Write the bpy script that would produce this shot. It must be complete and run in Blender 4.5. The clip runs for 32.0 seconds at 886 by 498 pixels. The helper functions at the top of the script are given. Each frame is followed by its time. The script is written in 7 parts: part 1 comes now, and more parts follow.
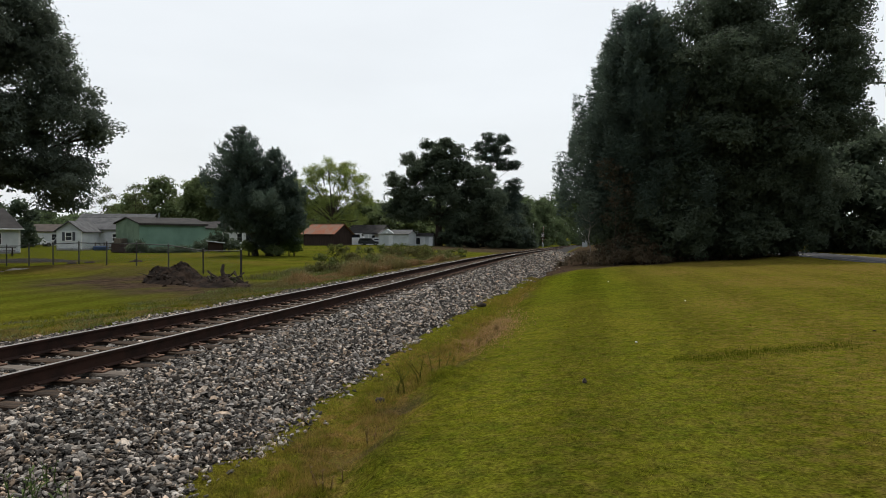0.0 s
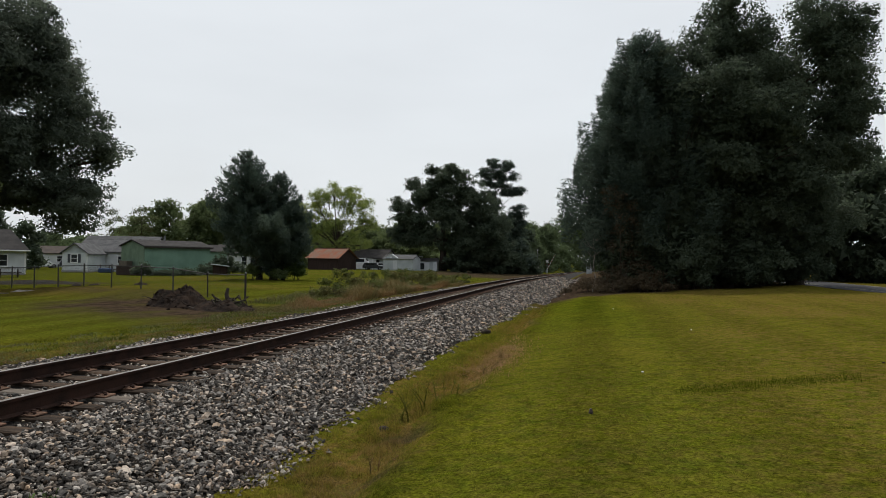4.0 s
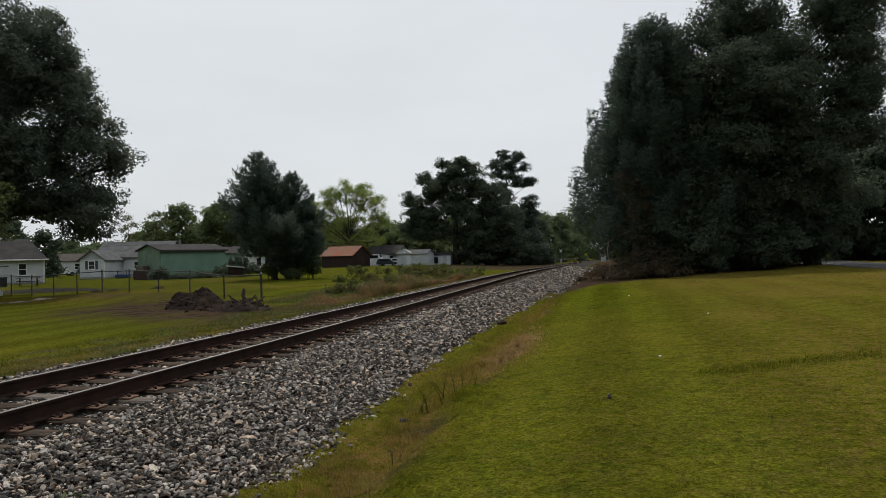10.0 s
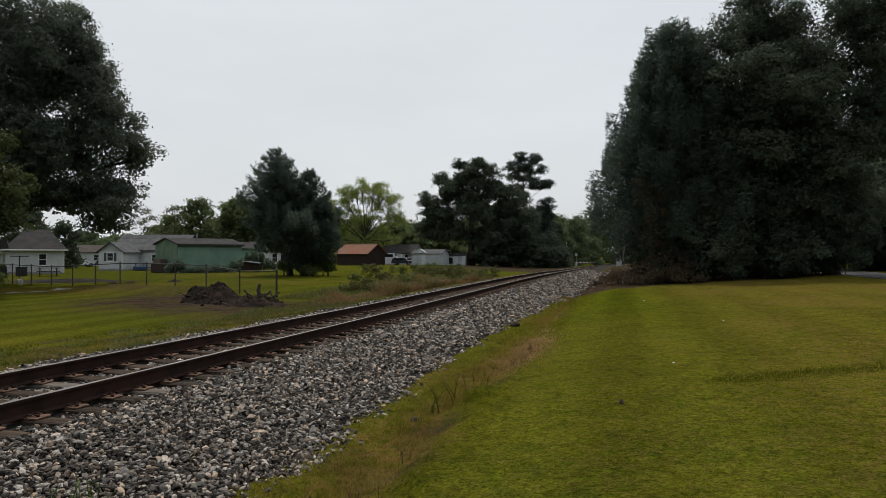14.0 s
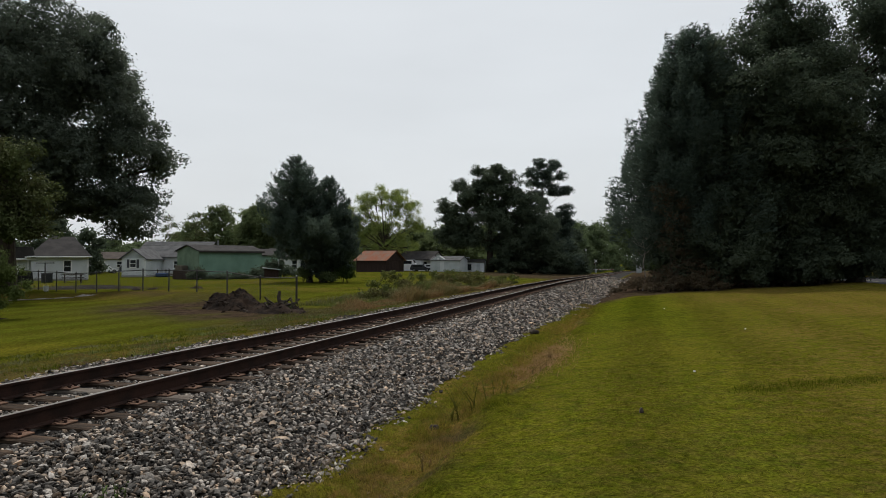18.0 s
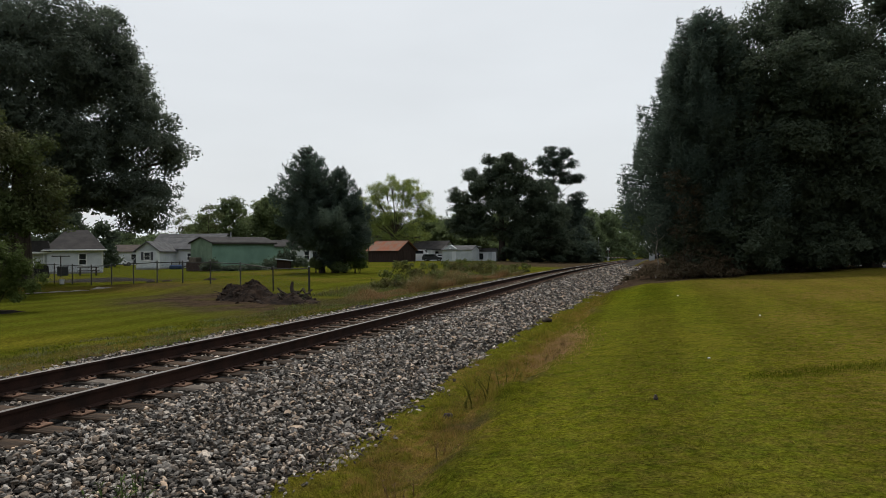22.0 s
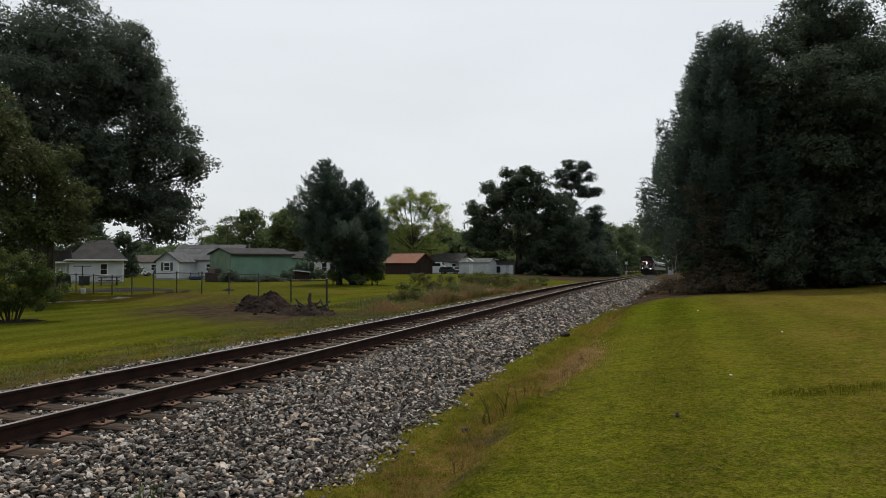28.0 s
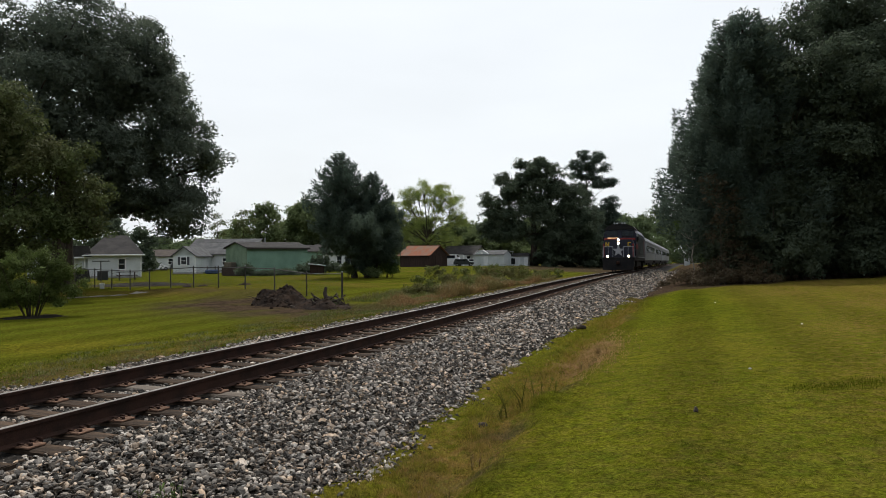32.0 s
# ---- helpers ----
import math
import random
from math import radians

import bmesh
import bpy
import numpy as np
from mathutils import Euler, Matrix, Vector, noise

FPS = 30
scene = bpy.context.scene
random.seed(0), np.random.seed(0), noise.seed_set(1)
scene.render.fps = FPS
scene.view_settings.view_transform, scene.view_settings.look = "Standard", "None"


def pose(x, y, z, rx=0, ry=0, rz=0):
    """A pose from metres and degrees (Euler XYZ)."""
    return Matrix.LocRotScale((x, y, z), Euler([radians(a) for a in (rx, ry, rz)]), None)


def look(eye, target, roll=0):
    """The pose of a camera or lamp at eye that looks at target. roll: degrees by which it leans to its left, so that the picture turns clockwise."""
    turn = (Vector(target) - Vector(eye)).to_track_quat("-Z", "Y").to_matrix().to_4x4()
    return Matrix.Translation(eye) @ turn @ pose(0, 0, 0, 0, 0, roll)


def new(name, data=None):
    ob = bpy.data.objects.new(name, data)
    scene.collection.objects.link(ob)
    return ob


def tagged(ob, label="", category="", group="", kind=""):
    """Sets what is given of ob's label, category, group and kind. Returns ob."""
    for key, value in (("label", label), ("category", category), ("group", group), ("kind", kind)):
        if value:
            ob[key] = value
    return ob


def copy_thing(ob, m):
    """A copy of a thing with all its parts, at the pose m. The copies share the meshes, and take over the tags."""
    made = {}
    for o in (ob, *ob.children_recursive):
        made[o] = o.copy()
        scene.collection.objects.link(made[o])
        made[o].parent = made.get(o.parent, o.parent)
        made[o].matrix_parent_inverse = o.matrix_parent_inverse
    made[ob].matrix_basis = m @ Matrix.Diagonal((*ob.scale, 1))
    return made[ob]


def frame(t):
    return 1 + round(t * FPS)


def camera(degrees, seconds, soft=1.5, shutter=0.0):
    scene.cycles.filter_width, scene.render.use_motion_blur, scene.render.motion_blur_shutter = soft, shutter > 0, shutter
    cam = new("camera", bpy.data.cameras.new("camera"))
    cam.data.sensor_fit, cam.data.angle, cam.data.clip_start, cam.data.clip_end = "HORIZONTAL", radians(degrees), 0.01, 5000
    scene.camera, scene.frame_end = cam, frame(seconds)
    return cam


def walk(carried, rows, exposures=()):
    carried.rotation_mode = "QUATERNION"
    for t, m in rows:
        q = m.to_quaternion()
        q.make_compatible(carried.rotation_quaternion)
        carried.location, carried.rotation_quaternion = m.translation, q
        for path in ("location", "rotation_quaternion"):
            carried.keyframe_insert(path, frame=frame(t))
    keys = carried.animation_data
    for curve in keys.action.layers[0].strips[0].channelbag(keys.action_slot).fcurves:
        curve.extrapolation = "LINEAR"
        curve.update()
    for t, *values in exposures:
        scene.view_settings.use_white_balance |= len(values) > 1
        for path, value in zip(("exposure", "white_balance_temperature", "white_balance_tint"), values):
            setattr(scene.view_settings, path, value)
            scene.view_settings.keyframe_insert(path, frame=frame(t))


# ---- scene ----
cam = camera(65.22, 32.0, 0.45)
PATH = [
    (0.0, pose(0.012, 0.045, 1.488, 88.85, -0.29, 11.77)),
    (0.5, pose(0.001, 0.040, 1.489, 88.80, -0.67, 11.45)),
    (1.0, pose(0.001, 0.040, 1.488, 89.06, -0.80, 11.95)),
    (1.5, pose(0.005, 0.037, 1.495, 89.98, -0.89, 11.62)),
    (2.0, pose(-0.001, 0.035, 1.494, 90.06, -0.79, 12.11)),
    (2.5, pose(-0.010, 0.033, 1.496, 90.42, -1.28, 12.34)),
    (4.5, pose(-0.012, 0.060, 1.518, 91.19, -0.57, 12.26)),
    (5.0, pose(0.012, 0.045, 1.506, 91.49, -0.92, 13.41)),
    (5.5, pose(0.011, 0.034, 1.506, 91.25, -0.10, 13.07)),
    (6.0, pose(0.021, 0.028, 1.499, 90.65, 0.39, 12.30)),
    (6.5, pose(0.023, 0.023, 1.494, 90.71, 0.22, 12.34)),
    (7.0, pose(0.023, 0.022, 1.492, 90.04, -0.08, 11.97)),
    (7.5, pose(0.008, 0.023, 1.493, 90.43, -0.11, 10.54)),
    (8.0, pose(-0.008, 0.029, 1.502, 90.45, 0.33, 11.89)),
    (8.5, pose(0.002, 0.021, 1.491, 90.24, 0.43, 12.43)),
    (9.0, pose(-0.001, 0.016, 1.483, 90.22, 0.96, 13.18)),
    (9.5, pose(0.006, 0.018, 1.487, 90.30, 0.88, 13.19)),
    (10.0, pose(-0.002, 0.016, 1.490, 90.41, 1.32, 13.23)),
    (10.5, pose(-0.001, 0.013, 1.484, 90.14, 0.69, 13.11)),
    (11.0, pose(-0.008, 0.006, 1.489, 90.37, 0.28, 12.84)),
    (11.5, pose(-0.009, 0.005, 1.488, 90.20, -0.00, 13.40)),
    (12.0, pose(-0.007, 0.009, 1.490, 90.16, 0.12, 13.57)),
    (12.5, pose(-0.005, 0.008, 1.490, 89.94, 0.07, 13.80)),
    (13.0, pose(0.000, 0.000, 1.490, 89.77, 0.30, 14.50)),
    (13.5, pose(0.005, 0.001, 1.481, 90.06, 0.13, 14.41)),
    (14.0, pose(0.004, 0.002, 1.491, 90.45, -0.10, 14.47)),
    (14.5, pose(0.015, -0.005, 1.492, 90.56, -0.21, 14.94)),
    (16.5, pose(-0.011, -0.041, 1.508, 90.92, -0.94, 15.13)),
    (17.0, pose(-0.009, -0.048, 1.514, 90.88, -0.70, 15.49)),
    (17.5, pose(0.003, -0.047, 1.513, 90.93, -0.25, 16.03)),
    (18.0, pose(0.005, -0.048, 1.511, 90.99, -0.11, 16.01)),
    (18.5, pose(0.004, -0.053, 1.504, 90.54, -0.23, 15.37)),
    (19.0, pose(-0.001, -0.056, 1.507, 90.51, -0.13, 16.16)),
    (19.5, pose(-0.003, -0.057, 1.499, 90.57, 0.18, 15.74)),
    (20.0, pose(-0.007, -0.059, 1.502, 90.40, 0.43, 16.00)),
    (20.5, pose(-0.012, -0.051, 1.502, 89.90, 0.64, 17.26)),
    (21.0, pose(-0.002, -0.047, 1.500, 89.64, 0.39, 16.86)),
    (21.5, pose(-0.003, -0.043, 1.497, 90.08, 0.40, 17.04)),
    (22.0, pose(-0.003, -0.036, 1.499, 90.13, 0.47, 16.98)),
    (22.5, pose(-0.010, -0.031, 1.500, 90.04, 0.61, 16.72)),
    (23.0, pose(-0.014, -0.028, 1.494, 89.53, 0.28, 17.07)),
    (23.5, pose(-0.013, -0.029, 1.499, 89.55, 0.22, 16.86)),
    (24.0, pose(-0.011, -0.027, 1.500, 89.56, 0.31, 16.80)),
    (24.5, pose(-0.022, -0.032, 1.495, 89.38, 0.28, 17.78)),
    (25.0, pose(-0.020, -0.027, 1.491, 89.35, 0.12, 17.71)),
    (25.5, pose(-0.019, -0.029, 1.498, 89.65, 0.29, 17.77)),
    (27.5, pose(-0.026, -0.027, 1.501, 89.96, 0.34, 18.38)),
    (28.0, pose(-0.031, -0.023, 1.507, 91.18, 0.03, 18.38)),
    (28.5, pose(-0.047, -0.012, 1.506, 89.78, -1.82, 20.53)),
    (29.0, pose(-0.027, -0.021, 1.488, 88.75, -0.68, 20.83)),
    (29.5, pose(-0.011, -0.020, 1.501, 86.36, -0.67, 19.13)),
    (30.0, pose(-0.027, -0.010, 1.522, 87.84, 0.19, 15.42)),
    (30.5, pose(-0.040, -0.004, 1.523, 88.40, -0.72, 17.12)),
    (31.0, pose(-0.059, 0.021, 1.530, 87.70, 0.59, 15.93)),
    (31.5, pose(-0.047, -0.006, 1.525, 88.27, 0.81, 17.34)),
    (32.0, pose(-0.052, -0.007, 1.544, 90.53, 0.46, 19.58)),
]
walk(cam, PATH, [(0.0, 0.0), (2.0, 0.0), (2.5, -0.03), (4.5, -0.2), (9.0, -0.26), (13.0, -0.28), (18.0, -0.27), (24.0, -0.17), (28.0, -0.16), (29.0, -0.08), (30.0, 0.03), (31.0, 0.07), (32.0, 0.08)])

# ---- world and sun ----
SUN_EL, SUN_AZ = radians(59), radians(-27)   # high, beyond the track, a little to its left; veiled by thin cloud
world = bpy.data.worlds.new("sky")
scene.world = world
world.use_nodes = True
wn, wl = world.node_tree.nodes, world.node_tree.links
wn.clear()
w_out = wn.new("ShaderNodeOutputWorld")
w_bg = wn.new("ShaderNodeBackground")
w_sky = wn.new("ShaderNodeTexSky")
w_sky.sky_type, w_sky.sun_disc = "NISHITA", False
w_sky.sun_elevation, w_sky.sun_rotation = SUN_EL, SUN_AZ
w_sky.dust_density, w_sky.air_density = 4.0, 1.2
w_bg2 = wn.new("ShaderNodeBackground")
w_bg.inputs[1].default_value = 0.012
wl.new(w_sky.outputs[0], w_bg.inputs[0])
w_tc = wn.new("ShaderNodeTexCoord")
w_dot = wn.new("ShaderNodeVectorMath")
w_dot.operation = "DOT_PRODUCT"
w_dot.inputs[1].default_value = (math.sin(SUN_AZ) * math.cos(SUN_EL), math.cos(SUN_AZ) * math.cos(SUN_EL), math.sin(SUN_EL))
wl.new(w_tc.outputs["Generated"], w_dot.inputs[0])
w_map = wn.new("ShaderNodeMapRange")
w_map.interpolation_type = "SMOOTHSTEP"
for k, v in ((1, -0.45), (2, 0.42), (3, 0.0), (4, 1.0)):
    w_map.inputs[k].default_value = v
wl.new(w_dot.outputs["Value"], w_map.inputs[0])
w_noise = wn.new("ShaderNodeTexNoise")
w_noise.inputs["Scale"].default_value, w_noise.inputs["Detail"].default_value = 2.2, 4.0
w_sc = wn.new("ShaderNodeMapping")
w_sc.inputs["Scale"].default_value = (1, 1, 3.5)
wl.new(w_tc.outputs["Generated"], w_sc.inputs[0])
wl.new(w_sc.outputs[0], w_noise.inputs["Vector"])
w_ramp = wn.new("ShaderNodeMix")
w_ramp.data_type = "RGBA"
w_ramp.inputs[6].default_value = (0.145, 0.175, 0.22, 1)
w_ramp.inputs[7].default_value = (0.79, 0.83, 0.865, 1)
wl.new(w_map.outputs[0], w_ramp.inputs[0])
w_cl = wn.new("ShaderNodeMapRange")
for k, v in ((1, 0.3), (2, 0.7), (3, 0.955), (4, 1.045)):
    w_cl.inputs[k].default_value = v
wl.new(w_noise.outputs[0], w_cl.inputs[0])
wl.new(w_ramp.outputs[2], w_bg2.inputs[0])
wl.new(w_cl.outputs[0], w_bg2.inputs[1])
w_add = wn.new("ShaderNodeAddShader")
wl.new(w_bg.outputs[0], w_add.inputs[0])
wl.new(w_bg2.outputs[0], w_add.inputs[1])
wl.new(w_add.outputs[0], w_out.inputs[0])

sun = new("sun", bpy.data.lights.new("sun", "SUN"))
sun.data.energy, sun.data.angle, sun.data.color = 2.5, radians(6), (1.0, 0.95, 0.86)
sun.matrix_world = look((math.sin(SUN_AZ) * math.cos(SUN_EL) * 90, math.cos(SUN_AZ) * math.cos(SUN_EL) * 90, math.sin(SUN_EL) * 90), (0, 0, 0))


# ---- materials ----
def mat(name, base, alt=None, rough=0.8, scale=3.0, fine=40.0, bump=0.15, metal=0.0, vary=0.0, spec=0.12, translucent=0.0, stretch=(1, 1, 1), patch=0.5):
    """A surface of two colours mixed by coarse and fine noise, with a fine relief. vary: spread of brightness from piece to piece."""
    m = bpy.data.materials.new(name)
    m.use_nodes = True
    n, l = m.node_tree.nodes, m.node_tree.links
    b = n["Principled BSDF"]
    alt = alt or tuple(c * 0.7 for c in base)
    tc = n.new("ShaderNodeTexCoord")
    mp = n.new("ShaderNodeMapping")
    mp.inputs["Scale"].default_value = stretch
    l.new(tc.outputs["Object"], mp.inputs[0])
    n1, n2 = n.new("ShaderNodeTexNoise"), n.new("ShaderNodeTexNoise")
    n1.inputs["Scale"].default_value, n1.inputs["Detail"].default_value = scale, 5.0
    n2.inputs["Scale"].default_value, n2.inputs["Detail"].default_value = fine, 3.0
    l.new(mp.outputs[0], n1.inputs["Vector"])
    l.new(mp.outputs[0], n2.inputs["Vector"])
    add = n.new("ShaderNodeMath")
    add.operation = "MULTIPLY_ADD"
    add.inputs[1].default_value = 0.45
    l.new(n2.outputs[0], add.inputs[0])
    l.new(n1.outputs[0], add.inputs[2])
    r = n.new("ShaderNodeMapRange")
    for k, v in ((1, 0.72 - 0.25 * patch), (2, 0.72 + 0.25 * patch), (3, 0.0), (4, 1.0)):
        r.inputs[k].default_value = v
    l.new(add.outputs[0], r.inputs[0])
    mx = n.new("ShaderNodeMix")
    mx.data_type = "RGBA"
    mx.inputs[6].default_value, mx.inputs[7].default_value = (*base, 1), (*alt, 1)
    l.new(r.outputs[0], mx.inputs[0])
    col = mx.outputs[2]
    if vary:
        g = n.new("ShaderNodeNewGeometry")
        oi = n.new("ShaderNodeObjectInfo")
        sm = n.new("ShaderNodeMath")
        sm.operation = "ADD"
        l.new(g.outputs["Random Per Island"], sm.inputs[0])
        l.new(oi.outputs["Random"], sm.inputs[1])
        fr = n.new("ShaderNodeMath")
        fr.operation = "FRACT"
        l.new(sm.outputs[0], fr.inputs[0])
        vr = n.new("ShaderNodeMapRange")
        vr.inputs[3].default_value, vr.inputs[4].default_value = 1 - vary, 1 + vary
        l.new(fr.outputs[0], vr.inputs[0])
        hs = n.new("ShaderNodeHueSaturation")
        l.new(vr.outputs[0], hs.inputs["Value"])
        l.new(col, hs.inputs["Color"])
        col = hs.outputs[0]
    l.new(col, b.inputs["Base Color"])
    b.inputs["Roughness"].default_value, b.inputs["Metallic"].default_value = rough, metal
    b.inputs["Specular IOR Level"].default_value = spec
    if bump:
        bp = n.new("ShaderNodeBump")
        bp.inputs["Strength"].default_value, bp.inputs["Distance"].default_value = bump, 0.02
        l.new(n2.outputs[0], bp.inputs["Height"])
        l.new(bp.outputs[0], b.inputs["Normal"])
    if translucent:
        t = n.new("ShaderNodeBsdfTranslucent")
        l.new(col, t.inputs[0])
        ms = n.new("ShaderNodeMixShader")
        ms.inputs[0].default_value = translucent
        l.new(b.outputs[0], ms.inputs[1])
        l.new(t.outputs[0], ms.inputs[2])
        l.new(ms.outputs[0], n["Material Output"].inputs[0])
    return m


def glow(name, colour, strength):
    m = bpy.data.materials.new(name)
    m.use_nodes = True
    b = m.node_tree.nodes["Principled BSDF"]
    b.inputs["Base Color"].default_value = (*colour, 1)
    b.inputs["Emission Color"].default_value = (*colour, 1)
    b.inputs["Emission Strength"].default_value = strength
    return m


def ground_mat(name, blades):
    """Mown grass: green and yellowed patches, faint mowing stripes; attributes give straw-coloured growth (dry), and
    bare earth together with painted shade.
    """
    m = bpy.data.materials.new(name)
    m.use_nodes = True
    n, l = m.node_tree.nodes, m.node_tree.links
    b = n["Principled BSDF"]
    geo = n.new("ShaderNodeNewGeometry")

    def nz(scale, detail=4.0, stretch=(1, 1, 1)):
        mp = n.new("ShaderNodeMapping")
        mp.inputs["Scale"].default_value = stretch
        l.new(geo.outputs["Position"], mp.inputs[0])
        t = n.new("ShaderNodeTexNoise")
        t.inputs["Scale"].default_value, t.inputs["Detail"].default_value = scale, detail
        l.new(mp.outputs[0], t.inputs["Vector"])
        return t.outputs[0]

    def rng(sock, a, c, lo=0.0, hi=1.0):
        r = n.new("ShaderNodeMapRange")
        for k, v in ((1, a), (2, c), (3, lo), (4, hi)):
            r.inputs[k].default_value = v
        l.new(sock, r.inputs[0])
        return r.outputs[0]

    def mix(f, a, c):
        x = n.new("ShaderNodeMix")
        x.data_type = "RGBA"
        l.new(f, x.inputs[0])
        for k, s in ((6, a), (7, c)):
            if isinstance(s, tuple):
                x.inputs[k].default_value = (*s, 1)
            else:
                l.new(s, x.inputs[k])
        return x.outputs[2]

    at = {}
    for k in ("dry", "dirt_shade", "lush"):
        at[k] = n.new("ShaderNodeAttribute")
        at[k].attribute_name = k
    col = mix(rng(nz(0.55, 5), 0.38, 0.62), GRASS_A, GRASS_B)
    col = mix(rng(nz(3.4, 8), 0.46, 0.64, 0, 0.85), col, GRASS_C)
    col = mix(rng(nz(0.22, 3, (1, 0.5, 1)), 0.52, 0.68, 0, 0.5), col, GRASS_D)
    col = mix(at["lush"].outputs["Fac"], col, mix(rng(nz(0.7, 5), 0.4, 0.62), LUSH_A, LUSH_B))
    wave = n.new("ShaderNodeTexWave")
    wave.wave_type, wave.bands_direction = "BANDS", "X"
    wave.inputs["Scale"].default_value, wave.inputs["Distortion"].default_value = 0.17, 1.2
    l.new(geo.outputs["Position"], wave.inputs["Vector"])
    hv = n.new("ShaderNodeHueSaturation")
    vm = n.new("ShaderNodeMath")
    vm.operation = "MULTIPLY"
    l.new(rng(wave.outputs[1], 0.2, 0.8, 0.85, 1.11), vm.inputs[0])
    l.new(rng(nz(15.0, 9), 0.36, 0.64, 0.68, 1.30), vm.inputs[1])
    l.new(vm.outputs[0], hv.inputs["Value"])
    l.new(col, hv.inputs["Color"])
    fleck = n.new("ShaderNodeMath")   # dry growth comes in flecks
    fleck.operation, fleck.use_clamp = "MULTIPLY", True
    l.new(at["dry"].outputs["Fac"], fleck.inputs[0])
    l.new(rng(nz(9.0, 6), 0.38, 0.62, 0.35, 1.65), fleck.inputs[1])
    col = mix(fleck.outputs[0], hv.outputs[0], mix(rng(nz(6.0, 5), 0.4, 0.65), STRAW_A, STRAW_B))
    col = mix(at["dirt_shade"].outputs["Fac"], col, mix(rng(nz(3.0, 6), 0.4, 0.6), EARTH_A, EARTH_B))
    if blades:
        hs = n.new("ShaderNodeHueSaturation")
        l.new(rng(geo.outputs["Random Per Island"], 0, 1, 1.6, 2.8), hs.inputs["Value"])
        l.new(col, hs.inputs["Color"])
        col = hs.outputs[0]
        t = n.new("ShaderNodeBsdfTranslucent")
        l.new(col, t.inputs[0])
        ms = n.new("ShaderNodeMixShader")
        ms.inputs[0].default_value = 0.5
        l.new(b.outputs[0], ms.inputs[1])
        l.new(t.outputs[0], ms.inputs[2])
        l.new(ms.outputs[0], n["Material Output"].inputs[0])
    else:
        f = nz(40.0, 7)
        hs = n.new("ShaderNodeHueSaturation")
        l.new(rng(f, 0.3, 0.7, 0.55, 1.75), hs.inputs["Value"])
        l.new(col, hs.inputs["Color"])
        col = hs.outputs[0]
        bp = n.new("ShaderNodeBump")
        bp.inputs["Strength"].default_value, bp.inputs["Distance"].default_value = 0.7, 0.05
        l.new(f, bp.inputs["Height"])
        l.new(bp.outputs[0], b.inputs["Normal"])
    l.new(col, b.inputs["Base Color"])
    b.inputs["Roughness"].default_value = 0.85
    b.inputs["Specular IOR Level"].default_value = 0.0
    return m


GRASS_A, GRASS_B, GRASS_C, GRASS_D = (0.058, 0.066, 0.0049), (0.075, 0.078, 0.0061), (0.036, 0.047, 0.0043), (0.106, 0.088, 0.012)
LUSH_A, LUSH_B = (0.044, 0.057, 0.0052), (0.057, 0.067, 0.0062)
STRAW_A, STRAW_B = (0.128, 0.085, 0.026), (0.090, 0.073, 0.011)
EARTH_A, EARTH_B = (0.055, 0.038, 0.026), (0.032, 0.023, 0.016)
M_GROUND, M_BLADE = ground_mat("mown_grass", False), ground_mat("grass_blade", True)
def stone_mat():
    """Crushed granite: mostly dark grey, some near white, some brown, each stone its own."""
    m = mat("ballast_stone", (0.192, 0.175, 0.157), (0.114, 0.103, 0.092), 0.75, 9, 60, 0.4, spec=0.15)
    n, l = m.node_tree.nodes, m.node_tree.links
    b = n["Principled BSDF"]
    col = b.inputs["Base Color"].links[0].from_socket
    g, oi = n.new("ShaderNodeNewGeometry"), n.new("ShaderNodeObjectInfo")

    def op(kind, a, c):
        x = n.new("ShaderNodeMath")
        x.operation = kind
        for k, s in ((0, a), (1, c)):
            if isinstance(s, float):
                x.inputs[k].default_value = s
            else:
                l.new(s, x.inputs[k])
        return x.outputs[0]

    r = op("FRACT", op("ADD", g.outputs["Random Per Island"], oi.outputs["Random"]), 0.0)
    value = op("ADD", op("MULTIPLY", op("POWER", r, 2.5), 3.2), 0.25)
    r2 = op("FRACT", op("MULTIPLY", r, 17.0), 0.0)
    mx = n.new("ShaderNodeMix")
    mx.data_type = "RGBA"
    mx.inputs[7].default_value = (0.20, 0.135, 0.085, 1)
    l.new(op("MULTIPLY", op("POWER", r2, 3.2), 0.8), mx.inputs[0])
    l.new(col, mx.inputs[6])
    hs = n.new("ShaderNodeHueSaturation")
    l.new(value, hs.inputs["Value"])
    l.new(mx.outputs[2], hs.inputs["Color"])
    l.new(hs.outputs[0], b.inputs["Base Color"])
    return m


M_STONE = stone_mat()
# near black: the shade in gaps between the stones is in this colour
M_BED_SHADE = mat("ballast_bed", (0.032, 0.028, 0.025), (0.014, 0.012, 0.011), 0.95, 14, 60, 0.9)
M_RAIL = mat("rusty_rail", (0.042, 0.021, 0.015), (0.022, 0.013, 0.010), 0.85, 4, 60, 0.25, spec=0.12)
M_HEAD = mat("polished_rail_head", (0.31, 0.29, 0.275), (0.21, 0.195, 0.18), 0.42, 5, 80, 0.05, metal=1.0, stretch=(1, 0.1, 1))
M_PLATE = mat("rusty_plate", (0.20, 0.115, 0.078), (0.11, 0.066, 0.046), 0.85, 9, 70, 0.3, vary=0.3)
M_TIE = mat("weathered_tie", (0.084, 0.056, 0.038), (0.032, 0.023, 0.017), 0.9, 5, 40, 0.5, vary=0.35, stretch=(0.25, 2.2, 1))
M_TIE_PALE = mat("bleached_tie", (0.18, 0.155, 0.13), (0.11, 0.09, 0.075), 0.9, 5, 40, 0.4, stretch=(0.25, 2.2, 1))
